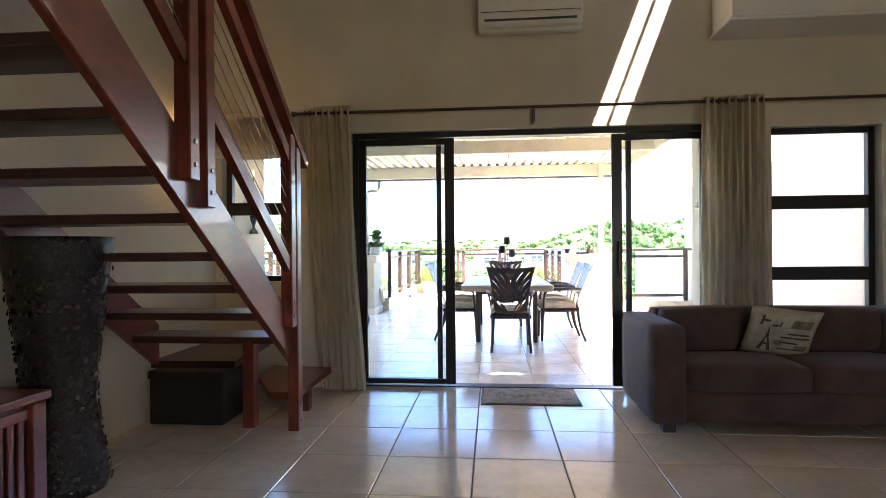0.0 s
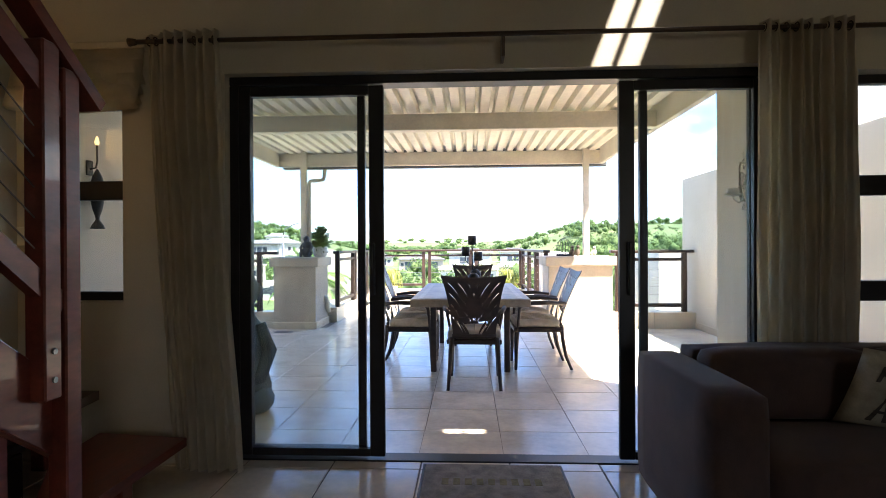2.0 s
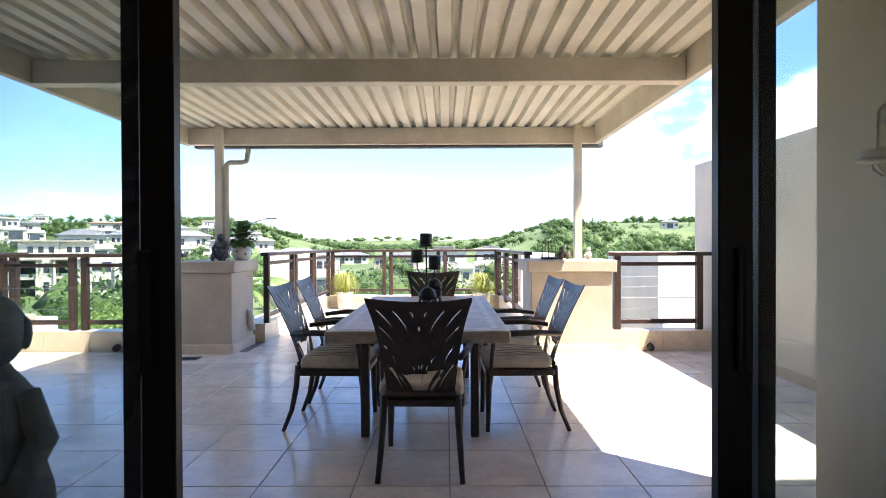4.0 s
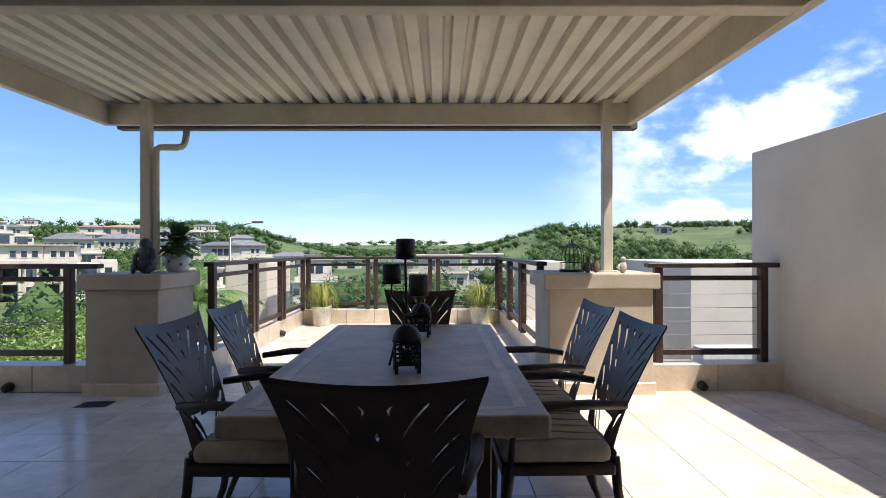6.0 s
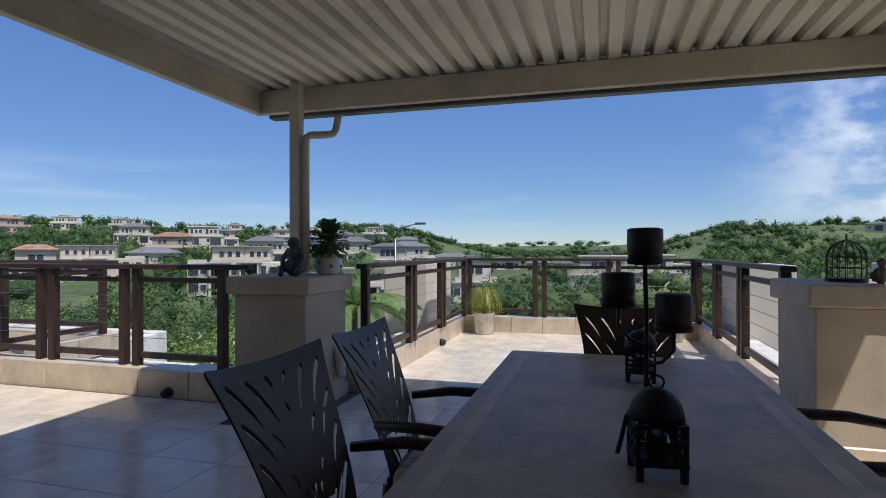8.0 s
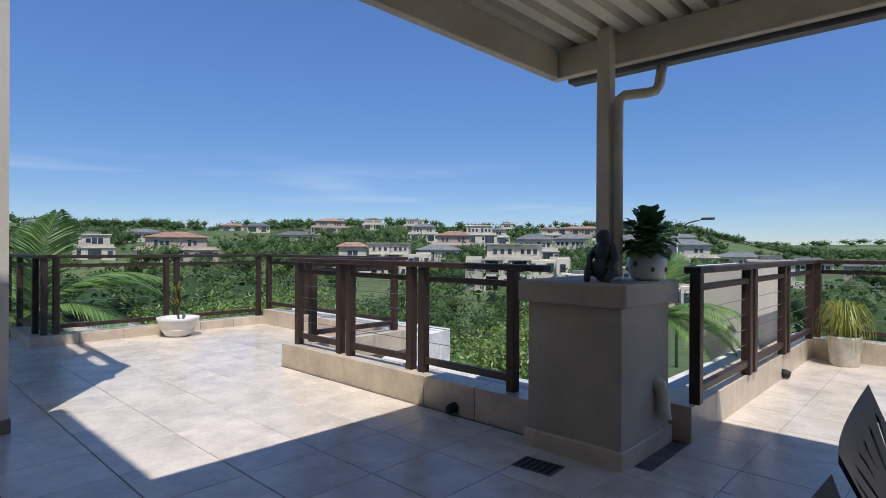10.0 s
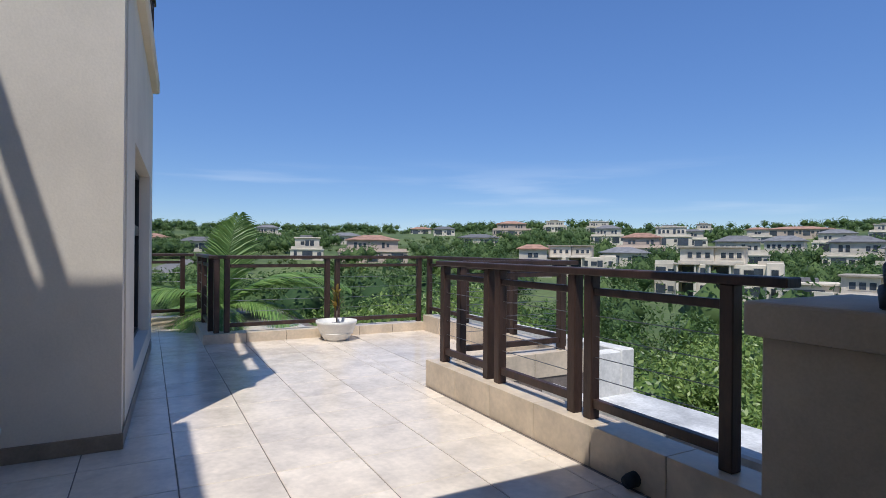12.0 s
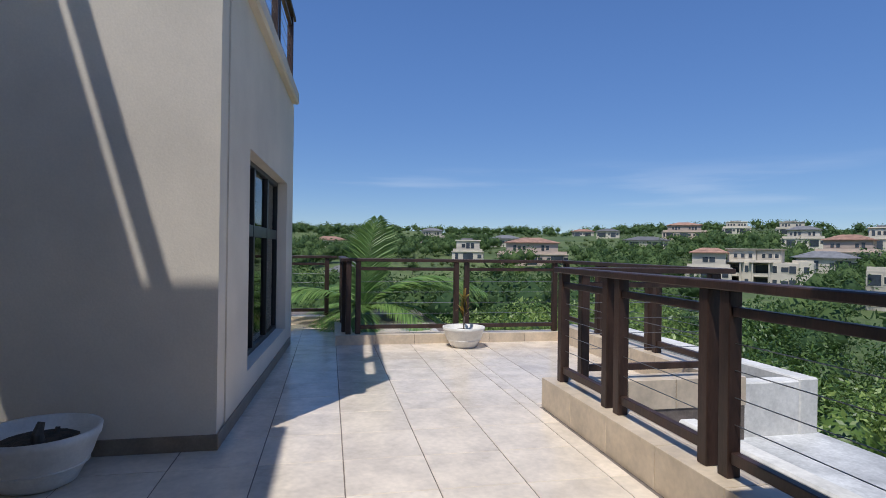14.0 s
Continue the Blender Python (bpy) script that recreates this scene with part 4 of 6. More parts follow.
st.matrix_basis = pose(-1.515, 9.73, 1.079) @ Matrix.Scale(0.9, 4)
tagged(st, "small dark stone seated figure on the pillar cap", "statue")

# tall seated stone figure beside the door: one plain mesh
bm = bmesh.new()
lathe(bm, [(0.25, 0.0), (0.285, 0.05), (0.28, 0.20), (0.26, 0.36), (0.235, 0.50), (0.20, 0.62), (0.15, 0.70), (0.12, 0.74), (0.11, 0.76)], 28, wob=0.16)
blob(bm, (0.0, -0.02, 0.90), (0.20, 0.19, 0.165), 0.10, 3)
blob(bm, (-0.06, 0.02, 1.03), (0.14, 0.13, 0.12), 0.08, 3)
blob(bm, (0.04, -0.17, 0.87), (0.05, 0.05, 0.06), 0.05, 2)
for sx in (-1, 1):
    blob(bm, (0.02 + sx * 0.16, 0.0, 0.89), (0.03, 0.045, 0.07), 0.1, 2)
    tube(bm, [(sx * 0.18, -0.02, 0.63), (sx * 0.27, -0.08, 0.45), (sx * 0.20, -0.21, 0.28), (sx * 0.04, -0.26, 0.25)], [0.07, 0.07, 0.055, 0.045], 10)
    tube(bm, [(sx * 0.22, -0.05, 0.09), (sx * 0.20, -0.22, 0.10), (-sx * 0.02, -0.28, 0.08)], [0.10, 0.085, 0.06], 10)
st = part("garden_statue", bm, M_GREYSTATUE, None, "", True)
st.matrix_basis = pose(-0.80, 5.50, 0, 0, 0, 20) @ Matrix.Diagonal((0.86, 0.86, 1.0, 1.0))
tagged(st, "weathered grey-green stone seated figure on the terrace", "statue")


def bowl(x, y, r, h, label):
    b = thing("planter_bowl", pose(x, y, 0), label, "planter")
    part("bowl", lathe(bmesh.new(), [(r * 0.55, 0.0), (r * 0.62, 0.01), (r * 0.66, h * 0.12), (r * 0.86, h * 0.5), (r * 0.95, h * 0.78), (r * 1.0, h * 0.86), (r * 1.02, h), (r * 0.95, h), (r * 0.90, h * 0.8)], 32), M_POT, b, smooth=True)
    for k, f in enumerate((0.30, 0.45, 0.60)):
        part("rib", tb([((r * (0.70 + 0.27 * f) + 0.006) * math.cos(a), (r * (0.70 + 0.27 * f) + 0.006) * math.sin(a), h * f + 0.02) for a in (i * math.pi / 14 for i in range(29))], 0.006, 5), M_POT, b, smooth=True)
    part("soil", lathe(bmesh.new(), [(r * 0.88, h * 0.70), (r * 0.88, h * 0.78), (r * 0.3, h * 0.83)], 20, wob=0.1), M_SOIL, b)
    return b


b1 = bowl(-8.14, 9.77, 0.28, 0.27, "ribbed white planter bowl with a sparse yellow croton")
part("stem", tb([(0, 0, 0.2), (0.02, 0, 0.36), (0.0, 0.01, 0.52), (0.01, 0.0, 0.64)], 0.011, 6), M_TRUNK, b1)
rows_ = []
for _ in range(46):
    a, e = rnd.uniform(0, 6.28), rnd.uniform(0.1, 1.35)
    d = Vector((math.cos(a) * math.cos(e), math.sin(a) * math.cos(e), math.sin(e)))
    b = Vector((0, 0, rnd.uniform(0.38, 0.66))) + d * 0.02
    rows_.append((b, b + d * rnd.uniform(0.09, 0.16), rnd.uniform(0.025, 0.045), 0.01))
leaves_part("foliage", rows_, M_DRY_LEAF, b1, "yellow and brown croton leaves")
b2 = bowl(-4.30, 6.46, 0.295, 0.29, "wide white planter bowl with bare soil and a stump")
part("stump", tb([(0.05, 0.02, 0.21), (0.06, 0.02, 0.28), (0.04, 0.03, 0.34)], [0.04, 0.03, 0.018], 8), M_TRUNK, b2)
part("stump", tb([(-0.08, 0.05, 0.21), (-0.10, 0.05, 0.27)], [0.02, 0.012], 7), M_TRUNK, b2)

# bird cage and small carved figures on the sunny pillar
cage = thing("bird_cage", pose(2.40, 9.92, 1.079), "small rusty wire bird cage with a domed top", "bird cage")
part("base", lathe(bmesh.new(), [(0.115, 0), (0.118, 0.02), (0.11, 0.025)], 20), M_IRON, cage)
for k in range(16):
    a = 2 * math.pi * k / 16
    c_, s_ = math.cos(a), math.sin(a)
    part("wire", tb([(0.11 * c_, 0.11 * s_, 0.02), (0.11 * c_, 0.11 * s_, 0.16), (0.095 * c_, 0.095 * s_, 0.21), (0.055 * c_, 0.055 * s_, 0.25), (0, 0, 0.275)], 0.0025, 5), M_IRON, cage)
for z, r in ((0.09, 0.112), (0.16, 0.112)):
    part("hoop", tb([(r * math.cos(a), r * math.sin(a), z) for a in (i * math.pi / 10 for i in range(21))], 0.003, 5), M_IRON, cage)
part("finial", tb([(0, 0, 0.272), (0, 0, 0.31)], 0.005, 6), M_IRON, cage)
for k, (x, h) in enumerate(((2.48, 0.16), (2.555, 0.17), (2.79, 0.15))):
    bm = bmesh.new()
    blob(bm, (0, 0, h * 0.35), (0.036, 0.03, h * 0.36), 0.25, 2, k)
    blob(bm, (0.005, 0, h * 0.82), (0.024, 0.024, h * 0.17), 0.15, 2, k)
    tube(bm, [(-0.02, 0, h * 0.5), (-0.05, -0.01, h * 0.35), (-0.035, -0.02, h * 0.12)], 0.012, 6)
    f = part("carved_figure", bm, M_CERAMIC if k == 2 else M_TRUNK, None, "", True)
    f.matrix_basis = pose(x, 9.66 if k < 2 else 9.64, 1.079)
    tagged(f, "small carved ornament standing on the pillar cap", "ornament", "carved ornaments on the pillar")

# wall sconce of white iron beside the door
sc = thing("candle_sconce", pose(2.898, 5.40, 1.45), "antique white scrolled iron candle sconce on the wall", "wall sconce")
part("frame_hoop", tb([(-0.006, y, z) for y, z in ((0, 0.40), (0.03, 0.375), (0.07, 0.36), (0.085, 0.34), (0.085, 0.22), (0.083, 0.13), (0.06, 0.10), (0.02, 0.075), (0, 0.06), (-0.02, 0.075), (-0.06, 0.10), (-0.083, 0.13), (-0.085, 0.22), (-0.085, 0.34), (-0.07, 0.36), (-0.03, 0.375), (0, 0.40))], 0.006, 6), M_WHITE_IRON, sc, smooth=True)
for s_ in (-1, 1):
    part("scroll", tb([(-0.006, 0, 0.39), (-0.008, s_ * 0.03, 0.41), (-0.008, s_ * 0.035, 0.435), (-0.008, s_ * 0.015, 0.43)], 0.005, 6), M_WHITE_IRON, sc, smooth=True)
    part("scroll", tb([(-0.006, 0, 0.08), (-0.008, s_ * 0.03, 0.055), (-0.008, s_ * 0.035, 0.03), (-0.008, s_ * 0.012, 0.032)], 0.005, 6), M_WHITE_IRON, sc, smooth=True)
part("vine", tb([(-0.006, 0, 0.08), (-0.012, 0.035, 0.17), (-0.012, -0.03, 0.27), (-0.010, 0.0, 0.46)], 0.005, 6), M_WHITE_IRON, sc, smooth=True)
rows_ = []
for z, s_ in ((0.17, 1), (0.20, -1), (0.27, 1), (0.31, -1), (0.34, 1), (0.24, -1)):
    rows_.append((Vector((-0.012, 0, z)), Vector((-0.02, s_ * 0.06, z + 0.035)), 0.03, 0.004))
leaves_part("iron_leaf", rows_, M_WHITE_IRON, sc)
part("bracket", tb([(-0.008, 0, 0.10), (-0.05, 0, 0.075), (-0.085, 0, 0.10), (-0.09, 0, 0.125)], 0.006, 6), M_WHITE_IRON, sc, smooth=True)
part("dish", lathe(bmesh.new(), [(0.015, 0.122), (0.052, 0.128), (0.058, 0.142), (0.050, 0.140)], 18, (-0.09, 0, 0)), M_WHITE_IRON, sc, smooth=True)
part("candle", lathe(bmesh.new(), [(0.04, 0.135), (0.04, 0.175), (0.03, 0.178)], 16, (-0.09, 0, 0)), M_POT, sc, smooth=True)

# floor drain, scuppers and pipe shoe
dr = thing("floor_drain", pose(-1.735, 9.335, 0.0, 0, 0, 4), "dark slotted floor drain grate let into the tiles", "drain")
part("frame", bx(-0.13, -0.09, 0.0005, 0.13, 0.09, 0.003), M_GUTTER, dr)
for k in range(6):
    part("slat", bx(-0.115 + k * 0.04, -0.075, 0.003, -0.092 + k * 0.04, 0.075, 0.006), M_IRON, dr)
for x, y in ((-2.76, 9.735), (3.53, 9.705), (-1.205, 12.9)):
    s_ = part("scupper", tb([(0, 0.012, 0.055), (0, -0.03, 0.052), (0, -0.06, 0.044)], [0.042, 0.040, 0.034], 12), M_BLACK, None, "", True)
    s_.matrix_basis = pose(x, y, 0, 0, 0, 90 if y > 12 else 0)
    tagged(s_, "black rubber rain scupper at the foot of the kerb", "scupper", "rain scuppers")
s_ = part("pipe_shoe", tb([(-0.05, 0, 0.44), (-0.01, 0, 0.44), (0.03, 0, 0.42), (0.05, 0, 0.36), (0.055, 0, 0.26), (0.07, -0.01, 0.2)], 0.04, 12), M_PERGOLA, None, "", True)
s_.matrix_basis = pose(-1.35, 10.1, 0)
tagged(s_, "grey bent rainwater pipe shoe on the pillar side", "pipe")
structure("ledge", bx(-5.0, 9.98, -0.75, -2.04, 10.2, -0.62, 0.01), M_CONCRETE, "weathered white ledge below the railing", "ledge")

# ---------------------------------------------------------------- lounge: stair
stair = thing("staircase", pose(0.02, 0.04, 0), "red varnished open-tread timber stair with cable balustrade", "staircase")
SX0, SX1 = -1.60, -0.57
RISE, RUN = 0.18, 0.244


def nose(k):
    """Tread k's middle in y and top in z."""
    return 3.25 - RUN * k, 0.655 + RISE * k


N_TREADS = 17
for k in range(N_TREADS):
    y, z = nose(k)
    part("tread", bx(SX0 + 0.05, y - 0.14, z - 0.045, SX1 - 0.04, y + 0.14, z, 0.006), M_DARKWOOD, stair)
for x in (SX0, SX1 - 0.045):
    bm = bmesh.new()
    ya, za = nose(-0.7)
    yb, zb = nose(N_TREADS)
    outline = [(ya, za - 0.10), (ya, za + 0.16), (yb, zb + 0.175), (yb, zb - 0.15), (ya - 0.02, za - 0.12)]
    lo = [bm.verts.new((x, y, z)) for y, z in outline]
    hi = [bm.verts.new((x + 0.045, y, z)) for y, z in outline]
    for i in range(5):
        bm.faces.new((lo[i], lo[(i + 1) % 5], hi[(i + 1) % 5], hi[i]))
    bm.faces.new(lo[::-1])
    bm.faces.new(hi)
    bmesh.ops.recalc_face_normals(bm, faces=bm.faces)
    bmesh.ops.bevel(bm, geom=bm.edges[:], offset=0.005, segments=1, affect="EDGES")
    part("stringer", bm, M_REDWOOD, stair)
# newel posts in pairs, handrails, cables
for y, z0, z1 in ((3.34, 0.0, 1.88), (3.24, 0.70, 1.95), (2.19, 1.40, 3.55), (2.05, 1.51, 3.55), (0.8, 2.3, 4.6)):
    n_ = part("newel_post", bx(-0.59, y - 0.04, z0, -0.515, y + 0.04, z1, 0.006), M_REDWOOD, stair)
    for zz in (z0 + 0.07, z0 + 0.17):
        part("bolt", tb([(-0.516, y, zz), (-0.508, y, zz)], 0.011, 10), M_CABLE, n_)


def along(y, z):
    return z + (3.34 - y) * 0.785


bm = bmesh.new()
bar(bm, (-0.55, 3.50, along(3.50, 1.91)), (-0.55, 0.5, along(0.5, 1.91)), 0.085, 0.05)
part("handrail", bm, M_REDWOOD, stair)
bm = bmesh.new()
bar(bm, (-0.55, 3.32, along(3.32, 1.71)), (-0.55, 0.5, along(0.5, 1.71)), 0.045, 0.075)
part("upper_rail", bm, M_REDWOOD, stair)
bm = bmesh.new()
bar(bm, (-0.55, 3.31, along(3.31, 1.0)), (-0.55, 2.22, along(2.22, 1.0)), 0.045, 0.075)
part("lower_rail", bm, M_REDWOOD, stair)
bm = bmesh.new()
bar(bm, (-0.55, 2.02, along(2.02, 1.0)), (-0.55, 0.85, along(0.85, 1.0)), 0.045, 0.075)
part("lower_rail", bm, M_REDWOOD, stair)
for k in range(5):
    z = 1.12 + 0.105 * k
    for y0, y1 in ((3.31, 2.22), (2.02, 0.85)):
        part("cable", tb([(-0.55, y0, along(y0, z)), (-0.55, y1, along(y1, z))], 0.003, 5), M_CABLE, stair)
# quarter landing steps at the foot
# landing takes the dark tread timber in place of the shade under the stair
part("landing_step", prism(bmesh.new(), [(-1.66, 3.48), (-1.05, 3.50), (-1.17, 4.42), (-1.66, 4.42)], 0.37, 0.42), M_DARKWOOD, stair)
part("winder_step", prism(bmesh.new(), [(-0.78, 3.46), (-0.58, 3.46), (-0.58, 4.02), (-0.58, 4.26), (-1.10, 4.32), (-1.05, 3.9)], 0.17, 0.215), M_REDWOOD, stair)
for x, y, z in ((-0.88, 3.38, 0.608), (-1.48, 3.62, 0.37), (-0.64, 3.78, 0.17), (-0.86, 4.25, 0.17), (-1.45, 4.35, 0.37)):
    part("support_post", bx(x - 0.04, y - 0.04, 0.0, x + 0.04, y + 0.04, z, 0.005), M_REDWOOD, stair)

# low chest under the stair
chest = thing("storage_chest", pose(-1.33, 3.62, 0), "low dark brown leather storage box under the stair", "chest")
part("body", bx(-0.26, -0.20, 0.0, 0.27, 0.20, 0.31, 0.012, 2), M_LEATHER, chest)
part("lid", bx(-0.27, -0.21, 0.312, 0.28, 0.21, 0.37, 0.014, 2), M_LEATHER, chest)

# tall shell-covered floor vase
vase = thing("floor_vase", pose(-1.40, 2.40, 0) @ Matrix.Diagonal((1.1, 1.1, 1.035, 1.0)), "tall waisted black floor vase crusted with shell chips", "vase")
prof = [(0.19, 0.0), (0.20, 0.05), (0.175, 0.20), (0.145, 0.42), (0.15, 0.62), (0.175, 0.85), (0.205, 1.06), (0.225, 1.20), (0.228, 1.235), (0.205, 1.235), (0.19, 1.16)]
part("body", lathe(bmesh.new(), prof, 36, wob=0.05), M_MOSAIC, vase, smooth=True)
bm = bmesh.new()
for _ in range(700):
    z = rnd.uniform(0.02, 1.08)
    for (ra, za), (rb, zb) in zip(prof, prof[1:]):
        if za <= z < zb:
            r = ra + (rb - ra) * (z - za) / (zb - za)
    a = rnd.uniform(0, 6.283)
    c_ = Vector((math.cos(a), math.sin(a), 0))
    q = Vector((-c_.y, c_.x, 0))
    w, h = rnd.uniform(0.006, 0.012), rnd.uniform(0.006, 0.013)
    o = c_ * (r * 1.02 + 0.004) + Vector((0, 0, z))
    t = rnd.uniform(-0.6, 0.6)
    bm.faces.new([bm.verts.new(o + q * (i * w * math.cos(t) - j * h * math.sin(t)) + Vector((0, 0, 1)) * (i * w * math.sin(t) + j * h * math.cos(t)) + c_ * i * 0.004) for i, j in ((-1, -1), (1, -1), (1, 1), (-1, 1))])
M_CHIP = material("shell_chip", (0.055, 0.042, 0.035), 0.15, var=0.4, scale=60, bump=0.2)
tagged(part("shell_chips", bm, M_CHIP, vase, "glinting shell chips"), kind="stuff")

# sideboard with slatted doors
sb = thing("sideboard", pose(-1.33, 1.42, 0), "red-brown timber sideboard with slatted doors", "sideboard")
part("top", bx(-0.31, -0.62, 0.565, 0.19, 0.63, 0.605, 0.008, 2), M_REDWOOD, sb)
part("body", bx(-0.31, -0.58, 0.10, 0.15, 0.58, 0.563, 0.004), M_DARKWOOD, sb)
for y in (-0.57, 0.03, 0.57):
    part("stile", bx(0.152, y - 0.035, 0.08, 0.185, y + 0.035, 0.563, 0.004), M_REDWOOD, sb)
for y0 in (-0.53, 0.07):
    d_ = part("door", bx(0.152, y0, 0.12, 0.168, y0 + 0.46, 0.165, 0.003), M_REDWOOD, sb)
    part("rail", bx(0.152, y0, 0.50, 0.168, y0 + 0.46, 0.545, 0.003), M_REDWOOD, d_)
    for k in range(9):
        part("slat", bx(0.152, y0 + 0.012 + 0.05 * k, 0.165, 0.164, y0 + 0.042 + 0.05 * k, 0.50, 0.002), M_REDWOOD, d_)
for x in (-0.27, 0.13):
    for y in (-0.55, 0.55):
        part("foot", bx(x - 0.03, y - 0.03, 0, x + 0.03, y + 0.03, 0.10, 0.004), M_REDWOOD, sb)


# ---------------------------------------------------------------- lounge: sofa
def padded(x0, y0, z0, x1, y1, z1, r, puff=0.0):
    """A soft box: rounded edges, faces swelling a little."""
    bm = bx(x0, y0, z0, x1, y1, z1)
    bmesh.ops.subdivide_edges(bm, edges=bm.edges[:], cuts=5, use_grid_fill=True)
    c = Vector(((x0 + x1) / 2, (y0 + y1) / 2, (z0 + z1) / 2))
    h = Vector(((x1 - x0) / 2, (y1 - y0) / 2, (z1 - z0) / 2))
    for v in bm.verts:
        d = v.co - c
        q = Vector(max(-h[i] + r, min(h[i] - r, d[i])) for i in range(3))
        o = d - q
        if o.length > 1e-6:
            o = o.normalized() * r
        u = Vector((d[i] / h[i] for i in range(3)))
        sw = puff * (1 - min(1, u.x * u.x) * 0.9) * (1 - min(1, u.y * u.y) * 0.9) * (1 - min(1, u.z * u.z) * 0.9)
        wr = 0.004 * noise.noise(v.co * 9)
        v.co = c + q + o * (1 + wr * 8) + (o.normalized() * sw if o.length > 1e-6 else Vector())
    return bm


sofa = thing("sofa", pose(0, 0, 0), "brown-grey fabric three-seat sofa with block arms", "sofa")
AX0, AX1, AY0, AY1 = 1.80, 4.52, 3.41, 4.30
part("base", padded(AX0 + 0.02, AY0 + 0.03, 0.07, AX1 - 0.02, AY1 - 0.02, 0.28, 0.025), M_SOFA, sofa, smooth=True)
for x in (AX0, AX1 - 0.22):
    part("arm", padded(x, AY0, 0.06, x + 0.22, AY1, 0.70, 0.035, 0.01), M_SOFA, sofa, smooth=True)
part("backrest", padded(AX0 + 0.21, AY1 - 0.20, 0.20, AX1 - 0.21, AY1, 0.74, 0.04, 0.01), M_SOFA, sofa, smooth=True)
wd = (AX1 - AX0 - 0.44) / 3
for k in range(3):
    x = AX0 + 0.22 + wd * k
    part("seat_cushion", padded(x + 0.004, AY0 - 0.02, 0.27, x + wd - 0.004, AY1 - 0.30, 0.45, 0.05, 0.03), M_SOFA, sofa, smooth=True)
    part("back_cushion", padded(x + 0.006, AY1 - 0.36, 0.44, x + wd - 0.006, AY1 - 0.17, 0.755, 0.06, 0.03), M_SOFA, sofa, smooth=True)
for x in (AX0 + 0.12, AX1 - 0.12):
    for y in (AY0 + 0.10, AY1 - 0.10):
        part("foot", bx(x - 0.04, y - 0.04, 0.0, x + 0.04, y + 0.04, 0.075, 0.004), M_SOFA_FOOT, sofa)
# cushion with a printed front
pil = thing("throw_pillow", pose(2.78, 3.83, 0.60, 112, 0, -6) @ pose(0, 0, 0, 0, 0, -8), "cream linen cushion printed with olive script and a tower", "cushion")
bm = bmesh.new()
n = 12
g = [[None] * (n + 1) for _ in range(2 * n)]
for side in (1, -1):
    vs = [[bm.verts.new((0.23 * u * (1 - 0.05 * (1 - v * v) * abs(u)), 0.19 * v * (1 - 0.05 * (1 - u * u) * abs(v)), side * 0.065 * max(0.0, (1 - u ** 4)) ** 0.6 * max(0.0, (1 - v ** 4)) ** 0.6)) for v in (-1 + 2 * j / n for j in range(n + 1))] for u in (-1 + 2 * i / n for i in range(n + 1))]
    for i in range(n):
        for j in range(n):
            q = (vs[i][j], vs[i + 1][j], vs[i + 1][j + 1], vs[i][j + 1])
            bm.faces.new(q if side > 0 else q[::-1])
bmesh.ops.remove_doubles(bm, verts=bm.verts, dist=0.0005)
part("cover", bm, M_PILLOW, pil, smooth=True)


def print_on(name, quads, mat):
    """Flat print lifted just off the cushion's front."""
    bm = bmesh.new()
    for pts in quads:
        bm.faces.new([bm.verts.new((x, y, 0.065 * max(0.0, 1 - (x / 0.23) ** 4) ** 0.6 * max(0.0, 1 - (y / 0.19) ** 4) ** 0.6 + 0.0025)) for x, y in pts])
    bmesh.ops.subdivide_edges(bm, edges=bm.edges[:], cuts=2, use_grid_fill=True)
    for v in bm.verts:
        v.co.z = 0.065 * max(0.0, 1 - (v.co.x / 0.23) ** 4) ** 0.6 * max(0.0, 1 - (v.co.y / 0.19) ** 4) ** 0.6 + 0.0025
    part(name, bm, mat, pil)


def rect(x0, y0, x1, y1, s=0.0):
    return [(x0, y0), (x1, y0), (x1 + s, y1), (x0 + s, y1)]


print_on("tower_print", [[(-0.15, -0.12), (-0.125, -0.12), (-0.108, -0.02), (-0.118, -0.02)], [(-0.06, -0.12), (-0.085, -0.12), (-0.102, -0.02), (-0.092, -0.02)], rect(-0.135, -0.075, -0.075, -0.062), [(-0.116, -0.02), (-0.094, -0.02), (-0.102, 0.06), (-0.108, 0.06)]], M_PRINT_DARK)
print_on("script_print", [rect(-0.17, 0.07, -0.155, 0.14, 0.01), rect(-0.15, 0.10, -0.11, 0.115), rect(-0.10, 0.07, -0.06, 0.085, 0.01), rect(-0.05, 0.07, -0.04, 0.11, 0.01), rect(0.02, 0.02, 0.16, 0.032), rect(-0.02, -0.01, 0.17, 0.002), rect(0.0, -0.05, 0.10, -0.038), rect(-0.02, -0.10, 0.16, -0.09)], M_PRINT_DARK)
for quad_ in (rect(0.02, 0.07, 0.15, 0.13, 0.02), rect(0.08, -0.09, 0.17, -0.06), rect(-0.05, -0.07, 0.0, -0.03)):
    print_on("motif_print", [quad_], M_PRINT)


